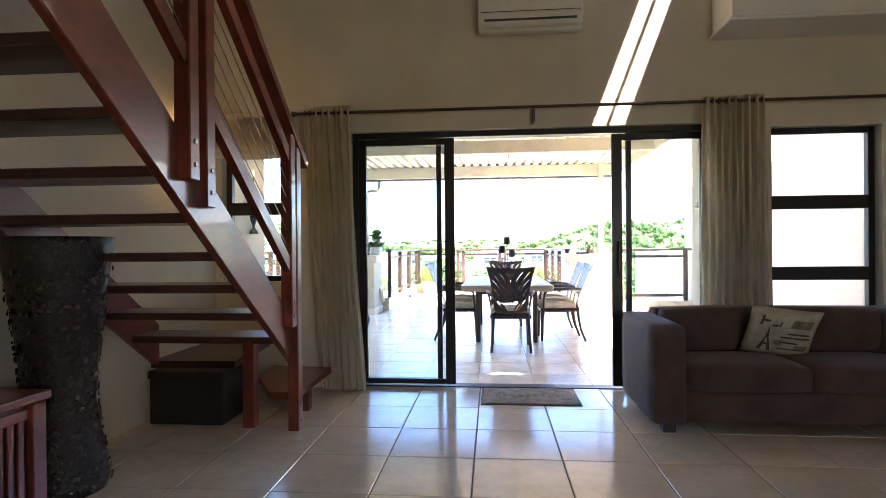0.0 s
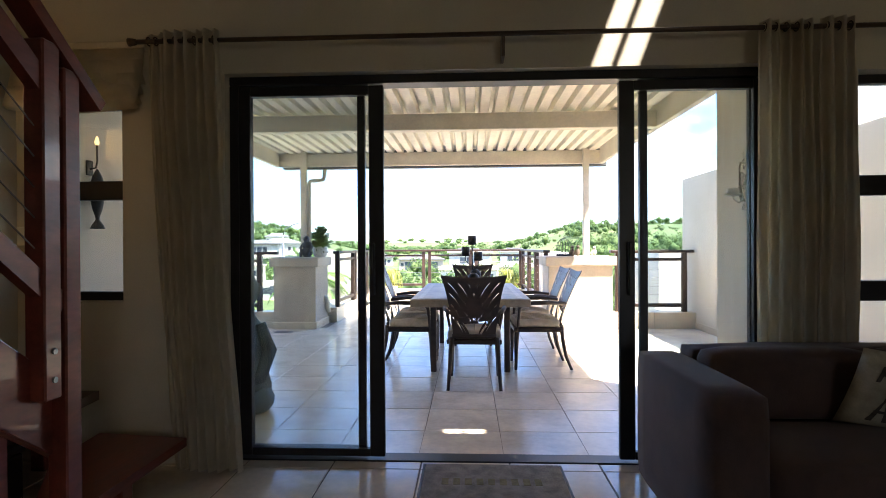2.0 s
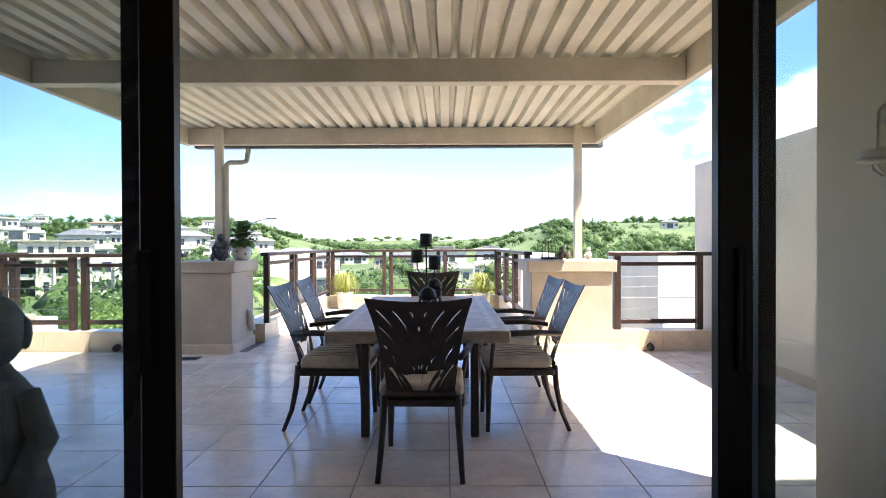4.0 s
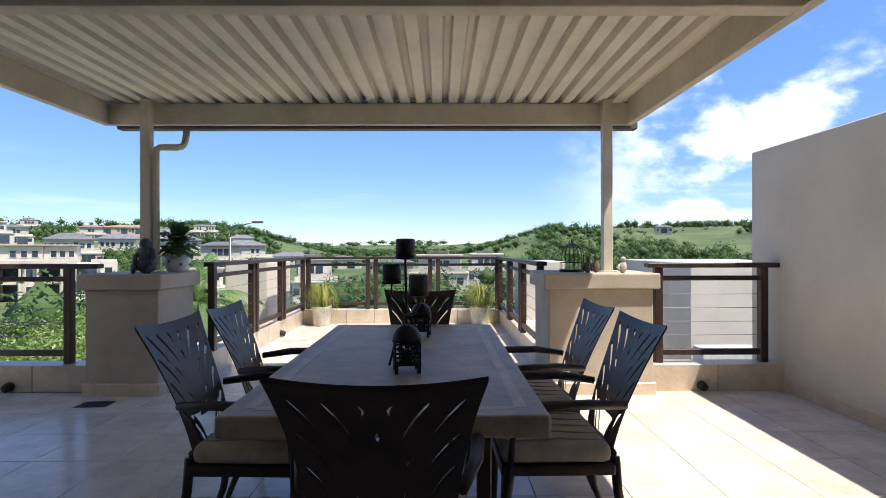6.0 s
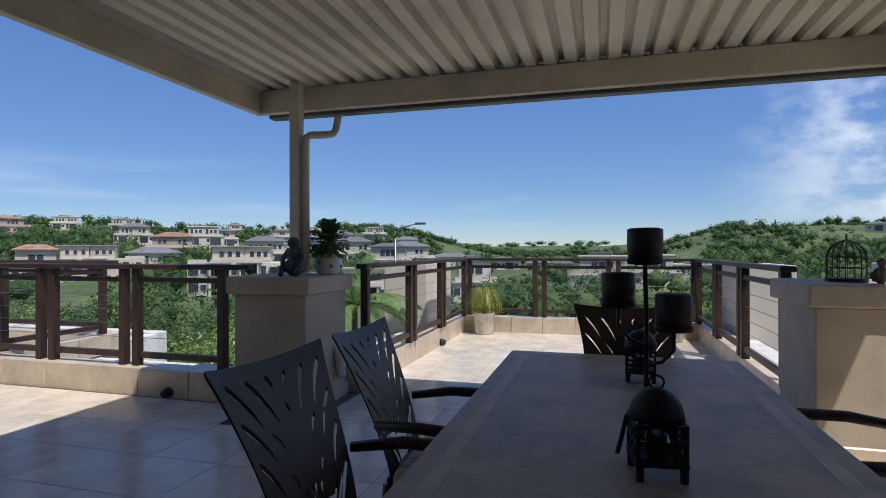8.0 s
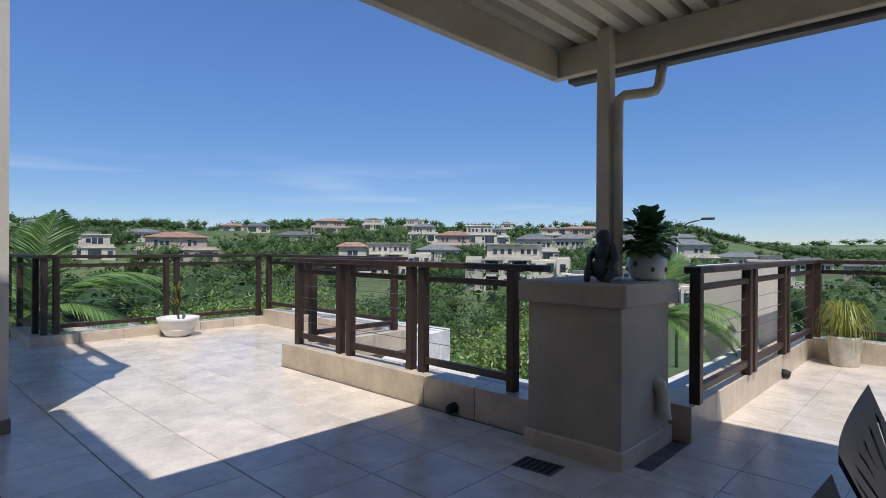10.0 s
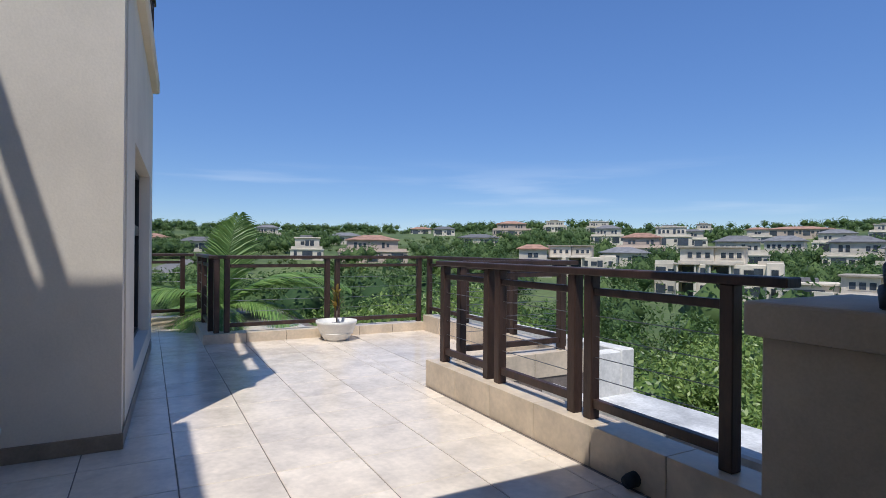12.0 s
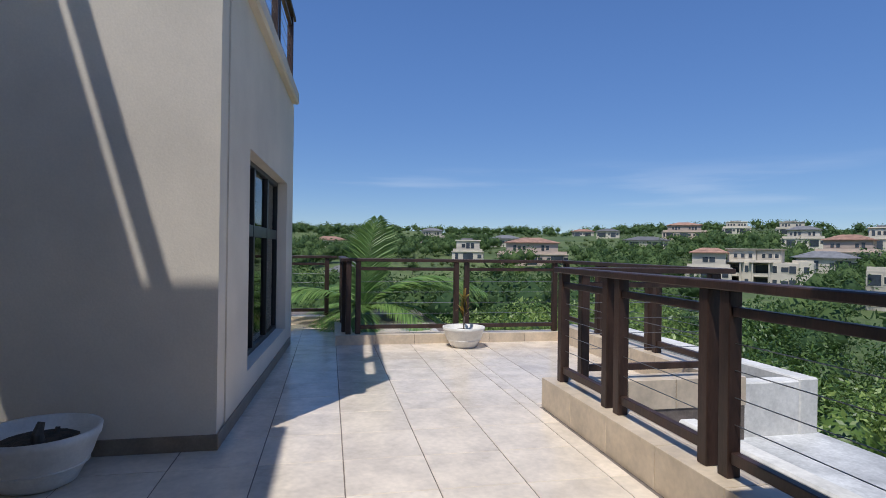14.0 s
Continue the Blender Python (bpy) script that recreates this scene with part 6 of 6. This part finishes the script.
def villa(bearing, r, w, z, storey, label, turn=0.0):
    """A flat-roofed double villa: two set-back upper bays with small square windows, porches with columns below."""
    a = math.radians(bearing)
    h = thing("house", pose(-r * math.sin(a), r * math.cos(a), z, 0, 0, bearing + turn), label, "house", "estate houses in the valley")
    k, s, d = w / 20.0, storey, w * 0.5
    y0 = -d / 2

    def wall(xa, ya, za, xb, yb, zb):
        part("wall", bx(xa * k, ya, za, xb * k, yb, zb, 0.04), M_HOUSE, h)

    def pane(xc, y, zc, ww, hh):
        part("surround", bx(xc * k - ww / 2 - 0.14, y - 0.05, zc - hh / 2 - 0.14, xc * k + ww / 2 + 0.14, y + 0.05, zc + hh / 2 + 0.14), M_HOUSE, h)
        p = new("window", pane_mesh)
        p.parent = h
        p.location, p.scale = (xc * k, y - 0.02, zc), (ww, 1.0, hh)

    # the deep block, its front broken by two porches
    wall(-10, y0 + 3.2, -4, 10, d / 2, 2 * s - 0.1)
    for xa, xb in ((-10, -6.2), (-3.0, -1.0), (2.4, 10)):
        wall(xa, y0, -4, xb, y0 + 3.25, 2 * s - 0.1)
    wall(7.6, y0 - 1.2, -4, 10.01, y0 + 1, 2 * s + 0.25)
    for xa, xb in ((-6.2, -3.0), (-1.0, 2.4)):
        part("porch_floor", bx(xa * k, y0 + 0.1, s - 0.28, xb * k, y0 + 3.25, s, 0.02), M_HOUSE, h)
        part("canopy", bx((xa - 0.5) * k, y0 - 0.9, 2 * s - 0.22, (xb + 0.5) * k, y0 + 3.3, 2 * s - 0.02, 0.03), M_ROOF_FLAT, h)
        part("balustrade", bx(xa * k, y0 + 0.15, s, xb * k, y0 + 0.27, s + 0.5, 0.02), M_HOUSE, h)
        for x in (xa + 0.15, xb - 0.15):
            part("column", tb([(x * k, y0 - 0.6, s - 0.2), (x * k, y0 - 0.6, 2 * s - 0.2)], 0.17, 10), M_HOUSE, h)
            part("column", tb([(x * k, y0 - 0.6, -3.0), (x * k, y0 - 0.6, s - 0.2)], 0.24, 10), M_HOUSE, h)
        for zz in (0.0, s):
            pane((xa + xb) / 2, y0 + 3.18, zz + 1.1, (xb - xa) * k * 0.8, 2.1)
    # upper bays under thin tan roofs
    for xa, xb, ya in ((-6.0, -0.5, 1.6), (-0.48, 4.2, 2.4)):
        wall(xa, y0 + ya, 2 * s - 0.1, xb, d / 2 - 0.3, 3 * s - 0.25)
        part("roof", bx((xa - 0.35) * k, y0 + ya - 0.5, 3 * s - 0.25, (xb + 0.35) * k, d / 2, 3 * s, 0.03), M_ROOF_FLAT, h)
        n = 3
        for i in range(n):
            pane(xa + (xb - xa) * (0.30 + 0.26 * i), y0 + ya, 2 * s + 1.3, 0.66, 0.85)
        part("balustrade", bx((xa - 0.1) * k, y0 + 0.15, 2 * s - 0.02, (xb + 0.1) * k, y0 + 0.3, 2 * s + 0.42, 0.02), M_HOUSE, h)
    part("balustrade", bx(-9.9 * k, y0 + 0.1, 2 * s - 0.1, -6.7 * k, y0 + 0.25, 2 * s + 0.45, 0.02), M_HOUSE, h)
    part("parapet", bx(6.2 * k, y0 + 1.5, 2 * s - 0.1, 9.9 * k, y0 + 1.7, 2 * s + 0.5, 0.02), M_HOUSE, h)
    for x, wd, ht in ((-8.9, 1.5, 1.5), (-7.2, 0.9, 0.9), (-2.0, 0.7, 1.4), (3.2, 0.8, 1.4), (5.0, 1.3, 1.0), (6.4, 1.2, 1.5)):
        for zz in (0.0, s):
            pane(x, y0, zz + 1.35, wd, ht)
    for zz in (0.0, s):
        pane(8.8, y0 - 1.2, zz + 1.35, 0.9, 1.3)
    return h


VILLAS = [(33.2, 105, 17.8, -6.0, 2.7), (46.4, 146, 20.0, -6.0, 2.85), (21.6, 92, 14.0, -9.2, 2.6)]
for b_, r_, w_, z_, s_ in VILLAS:
    villa(b_, r_, w_, z_, s_, "large cream flat-roofed double villa with porches across the valley", -4)


# ---------------------------------------------------------------- trees
def leaf_cloud(name, centres, radii, counts, size, mat, seed=0, droop=0.25, core=0.66):
    """Many small leaf rhombs spread through ellipsoids; rows of centres (x, y, z) and radii."""
    g = np.random.RandomState(seed)
    idx = np.repeat(np.arange(len(centres)), counts)
    n = len(idx)
    C, R = np.asarray(centres, float)[idx], np.asarray(radii, float)[idx]
    d = g.normal(size=(n, 3))
    d /= np.linalg.norm(d, axis=1)[:, None]
    rr = g.uniform(0.25, 1.0, n) ** 0.45
    P = C + d * R * rr[:, None]
    nrm = d * 0.8 + g.normal(size=(n, 3)) * 0.7 + np.array([0, 0, 0.35])
    nrm /= np.linalg.norm(nrm, axis=1)[:, None]
    t = np.cross(nrm, g.normal(size=(n, 3)))
    t /= np.linalg.norm(t, axis=1)[:, None]
    t[:, 2] -= droop
    u = np.cross(nrm, t)
    sz = (size if np.isscalar(size) else np.asarray(size)[idx]) * g.uniform(0.6, 1.3, n)
    L, Wd = t * sz[:, None], u * sz[:, None] * 0.42
    V = np.stack([P - L * 0.5, P + Wd * 0.5, P + L * 0.5 + nrm * sz[:, None] * 0.08, P - Wd * 0.5], 1).reshape(-1, 3)
    # a twiggy eight-faced heart in each clump keeps the crown from being see-through
    C0, R0 = np.asarray(centres, float), np.asarray(radii, float) * core
    ax = np.array([[1, 0, 0], [-1, 0, 0], [0, 1, 0], [0, -1, 0], [0, 0, 1], [0, 0, -1]], float)
    oct_v = (C0[:, None, :] + ax[None] * R0[:, None, :] * g.uniform(0.8, 1.1, (len(C0), 6, 1))).reshape(-1, 3)
    tri = np.array([[0, 2, 4], [2, 1, 4], [1, 3, 4], [3, 0, 4], [2, 0, 5], [1, 2, 5], [3, 1, 5], [0, 3, 5]])
    oct_f = (tri[None] + 6 * np.arange(len(C0))[:, None, None]).reshape(-1) + n * 4
    m = len(C0) * 8
    V = np.concatenate([V, oct_v])
    me = bpy.data.meshes.new(name)
    me.vertices.add(len(V))
    me.vertices.foreach_set("co", V.ravel())
    me.loops.add(n * 4 + m * 3)
    me.loops.foreach_set("vertex_index", np.concatenate([np.arange(n * 4), oct_f]).astype(np.int32))
    me.polygons.add(n + m)
    me.polygons.foreach_set("loop_start", np.concatenate([np.arange(0, n * 4, 4), n * 4 + 3 * np.arange(m)]).astype(np.int32))
    me.polygons.foreach_set("loop_total", np.concatenate([np.full(n, 4), np.full(m, 3)]).astype(np.int32))
    me.update(calc_edges=True)
    me.materials.append(mat)
    return me


def tree_model(seed, h, spread, leaf, n, mat, blobs=9):
    """A trunk with limbs, and crown clumps at their ends."""
    q = random.Random(seed)
    bm = bmesh.new()
    tube(bm, [(0, 0, -0.5), (0.1, 0.05, h * 0.25), (0.0, 0.1, h * 0.5), (0.1, 0.0, h * 0.75)], [0.13, 0.11, 0.08, 0.04], 8)
    cs, rs = [], []
    for k in range(blobs):
        a = 2 * math.pi * k / blobs + q.uniform(-0.4, 0.4)
        rad = spread * q.uniform(0.25, 0.72)
        z = h * q.uniform(0.30, 0.86)
        c = (rad * math.cos(a), rad * math.sin(a), z)
        cs.append(c)
        s = spread * q.uniform(0.34, 0.52)
        rs.append((s, s, s * q.uniform(0.7, 0.95)))
        tube(bm, [(0.05, 0.05, h * 0.35), (c[0] * 0.5, c[1] * 0.5, z * 0.8), c], [0.05, 0.035, 0.012], 6)
    cs.append((0, 0, h * 0.88))
    rs.append((spread * 0.42, spread * 0.42, h * 0.14))
    trunk = mesh_of(bm, "trunk", M_TRUNK, True)
    crown = leaf_cloud("crown", cs, rs, n // len(cs), leaf, mat, seed)
    return trunk, crown


def plant_tree(model, x, y, z, s, turn, label, name="tree"):
    t = thing(name, pose(x, y, z, 0, 0, turn) @ Matrix.Scale(s, 4), label, "tree", "trees round the terrace")
    for nm, me in zip(("trunk", "crown"), model):
        o = new(nm, me)
        o.parent = t
    return t


models = [tree_model(11, 5.0, 2.1, 0.105, 20000, M_LEAF, 12), tree_model(12, 4.6, 2.3, 0.10, 20000, M_LEAF, 12), tree_model(13, 5.2, 1.9, 0.11, 17000, M_LEAF_DARK, 11)]
NEAR = [(-10.6, 12.6, 1.0), (-12.2, 15.2, 1.0), (-10.0, 15.6, 0.95), (-13.0, 11.2, 0.95), (-14.4, 13.4, 1.0), (-8.2, 14.6, 0.92), (-6.4, 15.4, 0.92), (-5.0, 14.6, 0.90), (-3.6, 15.6, 0.86), (-7.2, 17.4, 0.95),
        (-4.6, 17.0, 0.86), (-12.0, 18.0, 1.0), (-16.0, 17.0, 1.0), (-2.9, 13.7, 0.72), (-9.6, 19.0, 0.9), (-14.8, 8.6, 0.78), (-15.6, 9.9, 0.85), (3.4, 16.5, 0.70), (5.2, 18.2, 0.8), (-4.2, 13.2, 0.72)]
for k, (x, y, s) in enumerate(NEAR):
    plant_tree(models[k % 3], x, y, land(x, y), s * (0.80 if x > -4.5 else 0.97 if x > -9 else 0.99), k * 71, "dense leafy green shrub tree growing below the terrace")


# looser trees between the terrace and the houses
MID_MODEL = [tree_model(31, 5.2, 2.3, 0.30, 2600, M_FOREST), tree_model(32, 4.6, 2.6, 0.28, 2600, M_LEAF)]
q_ = random.Random(5)
planted = 0
while planted < 46:
    b = q_.uniform(22, 98)
    r = q_.uniform(34, 150)
    x, y = -r * math.sin(math.radians(b)), r * math.cos(math.radians(b))
    if any(abs(b - hb) < math.degrees(hw * 0.42 / hr) and hr - 22 < r < hr + 12 for hb, hr, hw, *_ in HOUSES) or any(abs(b - hb) < math.degrees(hw * 0.58 / hr) and 40 < r < hr + 12 for hb, hr, hw, *_ in VILLAS):
        continue
    if b < 14 and r < 80 or 62 < b < 80 and r < 120 and q_.random() < 0.8:
        continue
    plant_tree(MID_MODEL[planted % 2], x, y, land(x, y), q_.uniform(0.5, 0.85), q_.uniform(0, 360), "round leafy tree on the valley slope")
    planted += 1


# palms with feathered fronds
def palm_model(seed, h, nf, flen):
    q = random.Random(seed)
    trunk = mesh_of(tube(bmesh.new(), [(0, 0, -0.5), (0.05, 0, h * 0.5), (0, 0.03, h)], [0.13, 0.10, 0.085], 10), "trunk", M_TRUNK, True)
    verts, faces = [], []
    for f in range(nf):
        a = f * 2.4 + q.uniform(-0.2, 0.2)
        up = q.uniform(0.05, 1.15) if f > 1 else 1.45
        d = Vector((math.cos(a), math.sin(a), 0))
        pts, p, e = [], Vector((0, 0, h)), up
        for k in range(13):
            pts.append(p.copy())
            p += (d * math.cos(e) + Vector((0, 0, math.sin(e)))) * flen * (0.72 if f < 2 else 1.0) / 12
            e -= (0.11 if f > 1 else 0.03) + 0.05 * q.random()
        s = Vector((-d.y, d.x, 0))
        for k in range(1, 13):
            ax = (pts[k] - pts[k - 1]).normalized()
            for m in range(6):
                b = pts[k - 1].lerp(pts[k], m / 6)
                ln = flen * 0.27 * math.sin(math.pi * min(1, (k + m / 6) / 13.0) * 0.9 + 0.15)
                for sg in (-1, 1):
                    tip = b + (s * sg * 0.75 + ax * 0.95 + Vector((0, 0, -0.28 - 0.2 * q.random()))).normalized() * ln
                    w = ax * 0.016
                    i = len(verts)
                    mid = b.lerp(tip, 0.5) + Vector((0, 0, 0.03))
                    verts += [tuple(b - w * 0.5), tuple(b + w * 0.5), tuple(mid + w), tuple(mid - w), tuple(tip)]
                    faces += [(i, i + 1, i + 2, i + 3), (i + 3, i + 2, i + 4)]
        for k in range(12):
            i = len(verts)
            w = s * 0.014 * (1 - k / 14)
            verts += [tuple(pts[k] - w), tuple(pts[k] + w), tuple(pts[k + 1] + w), tuple(pts[k + 1] - w)]
            faces += [(i, i + 1, i + 2, i + 3)]
    me = bpy.data.meshes.new("fronds")
    me.from_pydata(verts, [], faces)
    me.materials.append(M_PALM)
    return trunk, me


pm = palm_model(3, 4.6, 20, 2.3)
for x, y, s, tn, top in ((-11.0, 8.6, 1.08, 20, 0.2), (-2.30, 12.55, 0.46, 80, 0.55), (-2.3, 11.6, 0.5, 10, -1.2)):
    t = thing("palm_tree", pose(x, y, top - 4.6 * s, 0, 0, tn) @ Matrix.Scale(s, 4), "feathery green palm rising beside the terrace", "palm tree", "palms round the terrace")
    for nm, me in zip(("trunk", "fronds"), pm):
        o = new(nm, me)
        o.parent = t

# woods and bushes on the slopes
g_ = random.Random(21)
for nm, mat, count, seed in (("far_woods", M_FOREST, 5600, 5), ("far_bushes", M_FOREST_LIGHT, 2600, 6)):
    cs, rs, ns, sz = [], [], [], []
    while len(cs) < count:
        b = g_.uniform(-62, 108)
        r = 42 + 520 * g_.random() ** 1.1
        x, y = -r * math.sin(math.radians(b)), r * math.cos(math.radians(b))
        dens = noise.noise((x * 0.013, y * 0.013, seed)) + 0.25 * noise.noise((x * 0.05, y * 0.05, 2.0))
        if dens < (-0.10 if nm == "far_woods" else -0.15) or (-10 < b < 16 and r < 420 and g_.random() < 0.86):
            continue
        if b < -24 and 200 < r < 420 and dens < 0.35:
            continue
        if any(abs(b - hb) < math.degrees(hw * 0.54 / hr) and hr - 15 < r < hr + 9 for hb, hr, hw, *_ in HOUSES) or any(abs(b - hb) < math.degrees(hw * 0.58 / hr) and 40 < r < hr + 12 for hb, hr, hw, *_ in VILLAS):
            continue
        s = g_.uniform(1.8, 4.2) if nm == "far_woods" else g_.uniform(0.8, 1.7)
        z = land(x, y)
        for _ in range(2):
            cs.append((x + g_.uniform(-s, s) * 0.7, y + g_.uniform(-s, s) * 0.7, z + s * g_.uniform(0.55, 0.95)))
            rs.append((s * 0.8, s * 0.8, s * 0.75))
            ns.append(240 if r < 130 else 120 if r < 260 else 60)
            sz.append(s * (0.13 if r < 130 else 0.19 if r < 260 else 0.28))
    ob = new(nm, leaf_cloud(nm, cs, rs, ns, sz, mat, seed))
    tagged(ob, "dense dark green woods over the far slopes" if nm == "far_woods" else "scattered lighter bushes over the grassy slopes", "woods", "", "stuff")
# dark tree line along the ridges
cs, rs, ns, sz = [], [], [], []
for k in range(420):
    b = g_.uniform(-34, 104)
    r = 430 + g_.uniform(-25, 90)
    x, y = -r * math.sin(math.radians(b)), r * math.cos(math.radians(b))
    s = g_.uniform(2.0, 4.6)
    cs.append((x, y, land(x, y) + s * 0.7))
    rs.append((s, s, s * 0.8))
    ns.append(80)
    sz.append(s * 0.26)
for k in range(240):
    b = g_.uniform(-16, 30)
    r = g_.uniform(430, 1500)
    x, y = -r * math.sin(math.radians(b)), r * math.cos(math.radians(b))
    s = g_.uniform(3.5, 6.0) * (0.6 + r / 1200)
    cs.append((x, y, land(x, y) + s * 0.5))
    rs.append((s * 1.6, s * 1.6, s * 0.7))
    ns.append(90)
    sz.append(s * 0.34)
tagged(new("ridge_trees", leaf_cloud("ridge_trees", cs, rs, ns, sz, M_FOREST, 9)), "dark line of trees along the ridge", "woods", "", "stuff")

# street lamp standing beyond the terrace
a_ = math.radians(17.0)
lx, ly = -42 * math.sin(a_), 42 * math.cos(a_)
lz = land(lx, ly)
sl = thing("street_lamp", pose(lx, ly, lz), "tall grey street lamp with a curved arm", "street lamp")
top_ = 2.6 - lz
part("pole", tb([(0, 0, -0.3), (0, 0, top_ * 0.5), (0, 0, top_ - 0.5)], [0.09, 0.075, 0.06], 10), M_CABLE, sl, smooth=True)
part("arm", tb([(0, 0, top_ - 0.5), (0.15, 0, top_ - 0.05), (0.7, 0, top_ + 0.25), (1.5, 0, top_ + 0.45)], 0.045, 8), M_CABLE, sl, smooth=True)
part("lamp_head", bx(1.4, -0.12, top_ + 0.38, 2.1, 0.12, top_ + 0.52, 0.03), M_GUTTER, sl)

# ---------------------------------------------------------------- single floor tiles
def tile_mesh(name, w, d, mat, bev=0.003):
    bm = bmesh.new()
    lo = [bm.verts.new((x, y, -0.004)) for x, y in ((0, 0), (w, 0), (w, d), (0, d))]
    hi = [bm.verts.new((x, y, 0.0)) for x, y in ((bev, bev), (w - bev, bev), (w - bev, d - bev), (bev, d - bev))]
    for k in range(4):
        bm.faces.new((lo[k], lo[(k + 1) % 4], hi[(k + 1) % 4], hi[k]))
    bm.faces.new(hi)
    return mesh_of(bm, name, mat)


def lay_tiles(floor_ob, mat, areas, ox, oy, keep, pitch=0.5, joint=0.006, cross=0.006):
    """Tiles on a grid over areas (x0, y0, x1, y1); single objects where keep() holds, the rest joined."""
    cache = {}
    rest = bmesh.new()
    for x0, y0, x1, y1 in areas:
        i0, i1 = math.floor((x0 - ox) / pitch), math.ceil((x1 - ox) / pitch)
        j0, j1 = math.floor((y0 - oy) / pitch), math.ceil((y1 - oy) / pitch)
        for i in range(i0, i1):
            for j in range(j0, j1):
                a, b = max(x0, ox + i * pitch) + cross / 2, min(x1, ox + (i + 1) * pitch) - cross / 2
                c, d = max(y0, oy + j * pitch) + joint / 2, min(y1, oy + (j + 1) * pitch) - joint / 2
                if b - a < 0.02 or d - c < 0.02:
                    continue
                key = (round(b - a, 3), round(d - c, 3))
                if keep(a, c):
                    if key not in cache:
                        cache[key] = tile_mesh("tile", b - a, d - c, mat)
                    t = new("tile", cache[key])
                    t.location = (a, c, random.uniform(-0.0006, 0.0006))
                    t.parent = floor_ob
                else:
                    box(rest, a, c, -0.004, b, d, 0.0)
    if len(rest.verts):
        r = part("tile_field", rest, mat, floor_ob)
        tagged(r, kind="stuff")
    else:
        rest.free()


lay_tiles(bpy.data.objects["floor_indoor"], M_TILE_IN, [(X_L, Y_B, X_R, Y_OUT - 0.18)], 0.175, 3.455, lambda x, y: -1.7 < x < 3.2 and y > 0.4)
lay_tiles(bpy.data.objects["floor_terrace"], M_TILE, [(-10.6, Y_OUT - 0.058, X_WALL, 9.72), (-8.43, 9.72, -5.27, 11.27), (-1.22, 9.72, 2.20, 14.35)], 0.15, 0.09,
          lambda x, y: -8.8 < x < 3.6 and 4.9 < y < 9.8 and (x > -6 or y > 7.2) and not (x < WING_X and y < WING_Y - 0.5), joint=0.005, cross=0.0025)
for ob, (nm, x0, y0, x1, y1) in curb_obs:
    # facing and top tiles of each kerb
    along_x = (x1 - x0) > (y1 - y0)
    z = LOW.get(nm, CURB)
    n = max(1, round((x1 - x0 if along_x else y1 - y0) / 0.5))
    for k in range(n):
        if along_x:
            a, b = x0 + (x1 - x0) * k / n + 0.003, x0 + (x1 - x0) * (k + 1) / n - 0.003
            bm = bx(a - (0.009 if k == 0 else 0), y0 - 0.008, -0.003, b + (0.009 if k == n - 1 else 0), y1 + 0.008, z, 0.002)
        else:
            a, b = y0 + (y1 - y0) * k / n + 0.003, y0 + (y1 - y0) * (k + 1) / n - 0.003
            bm = bx(x0 - 0.008, a - (0.009 if k == 0 else 0), -0.003, x1 + 0.008, b + (0.009 if k == n - 1 else 0), z, 0.002)
        part("tile", bm, M_CURB_TILE, ob)
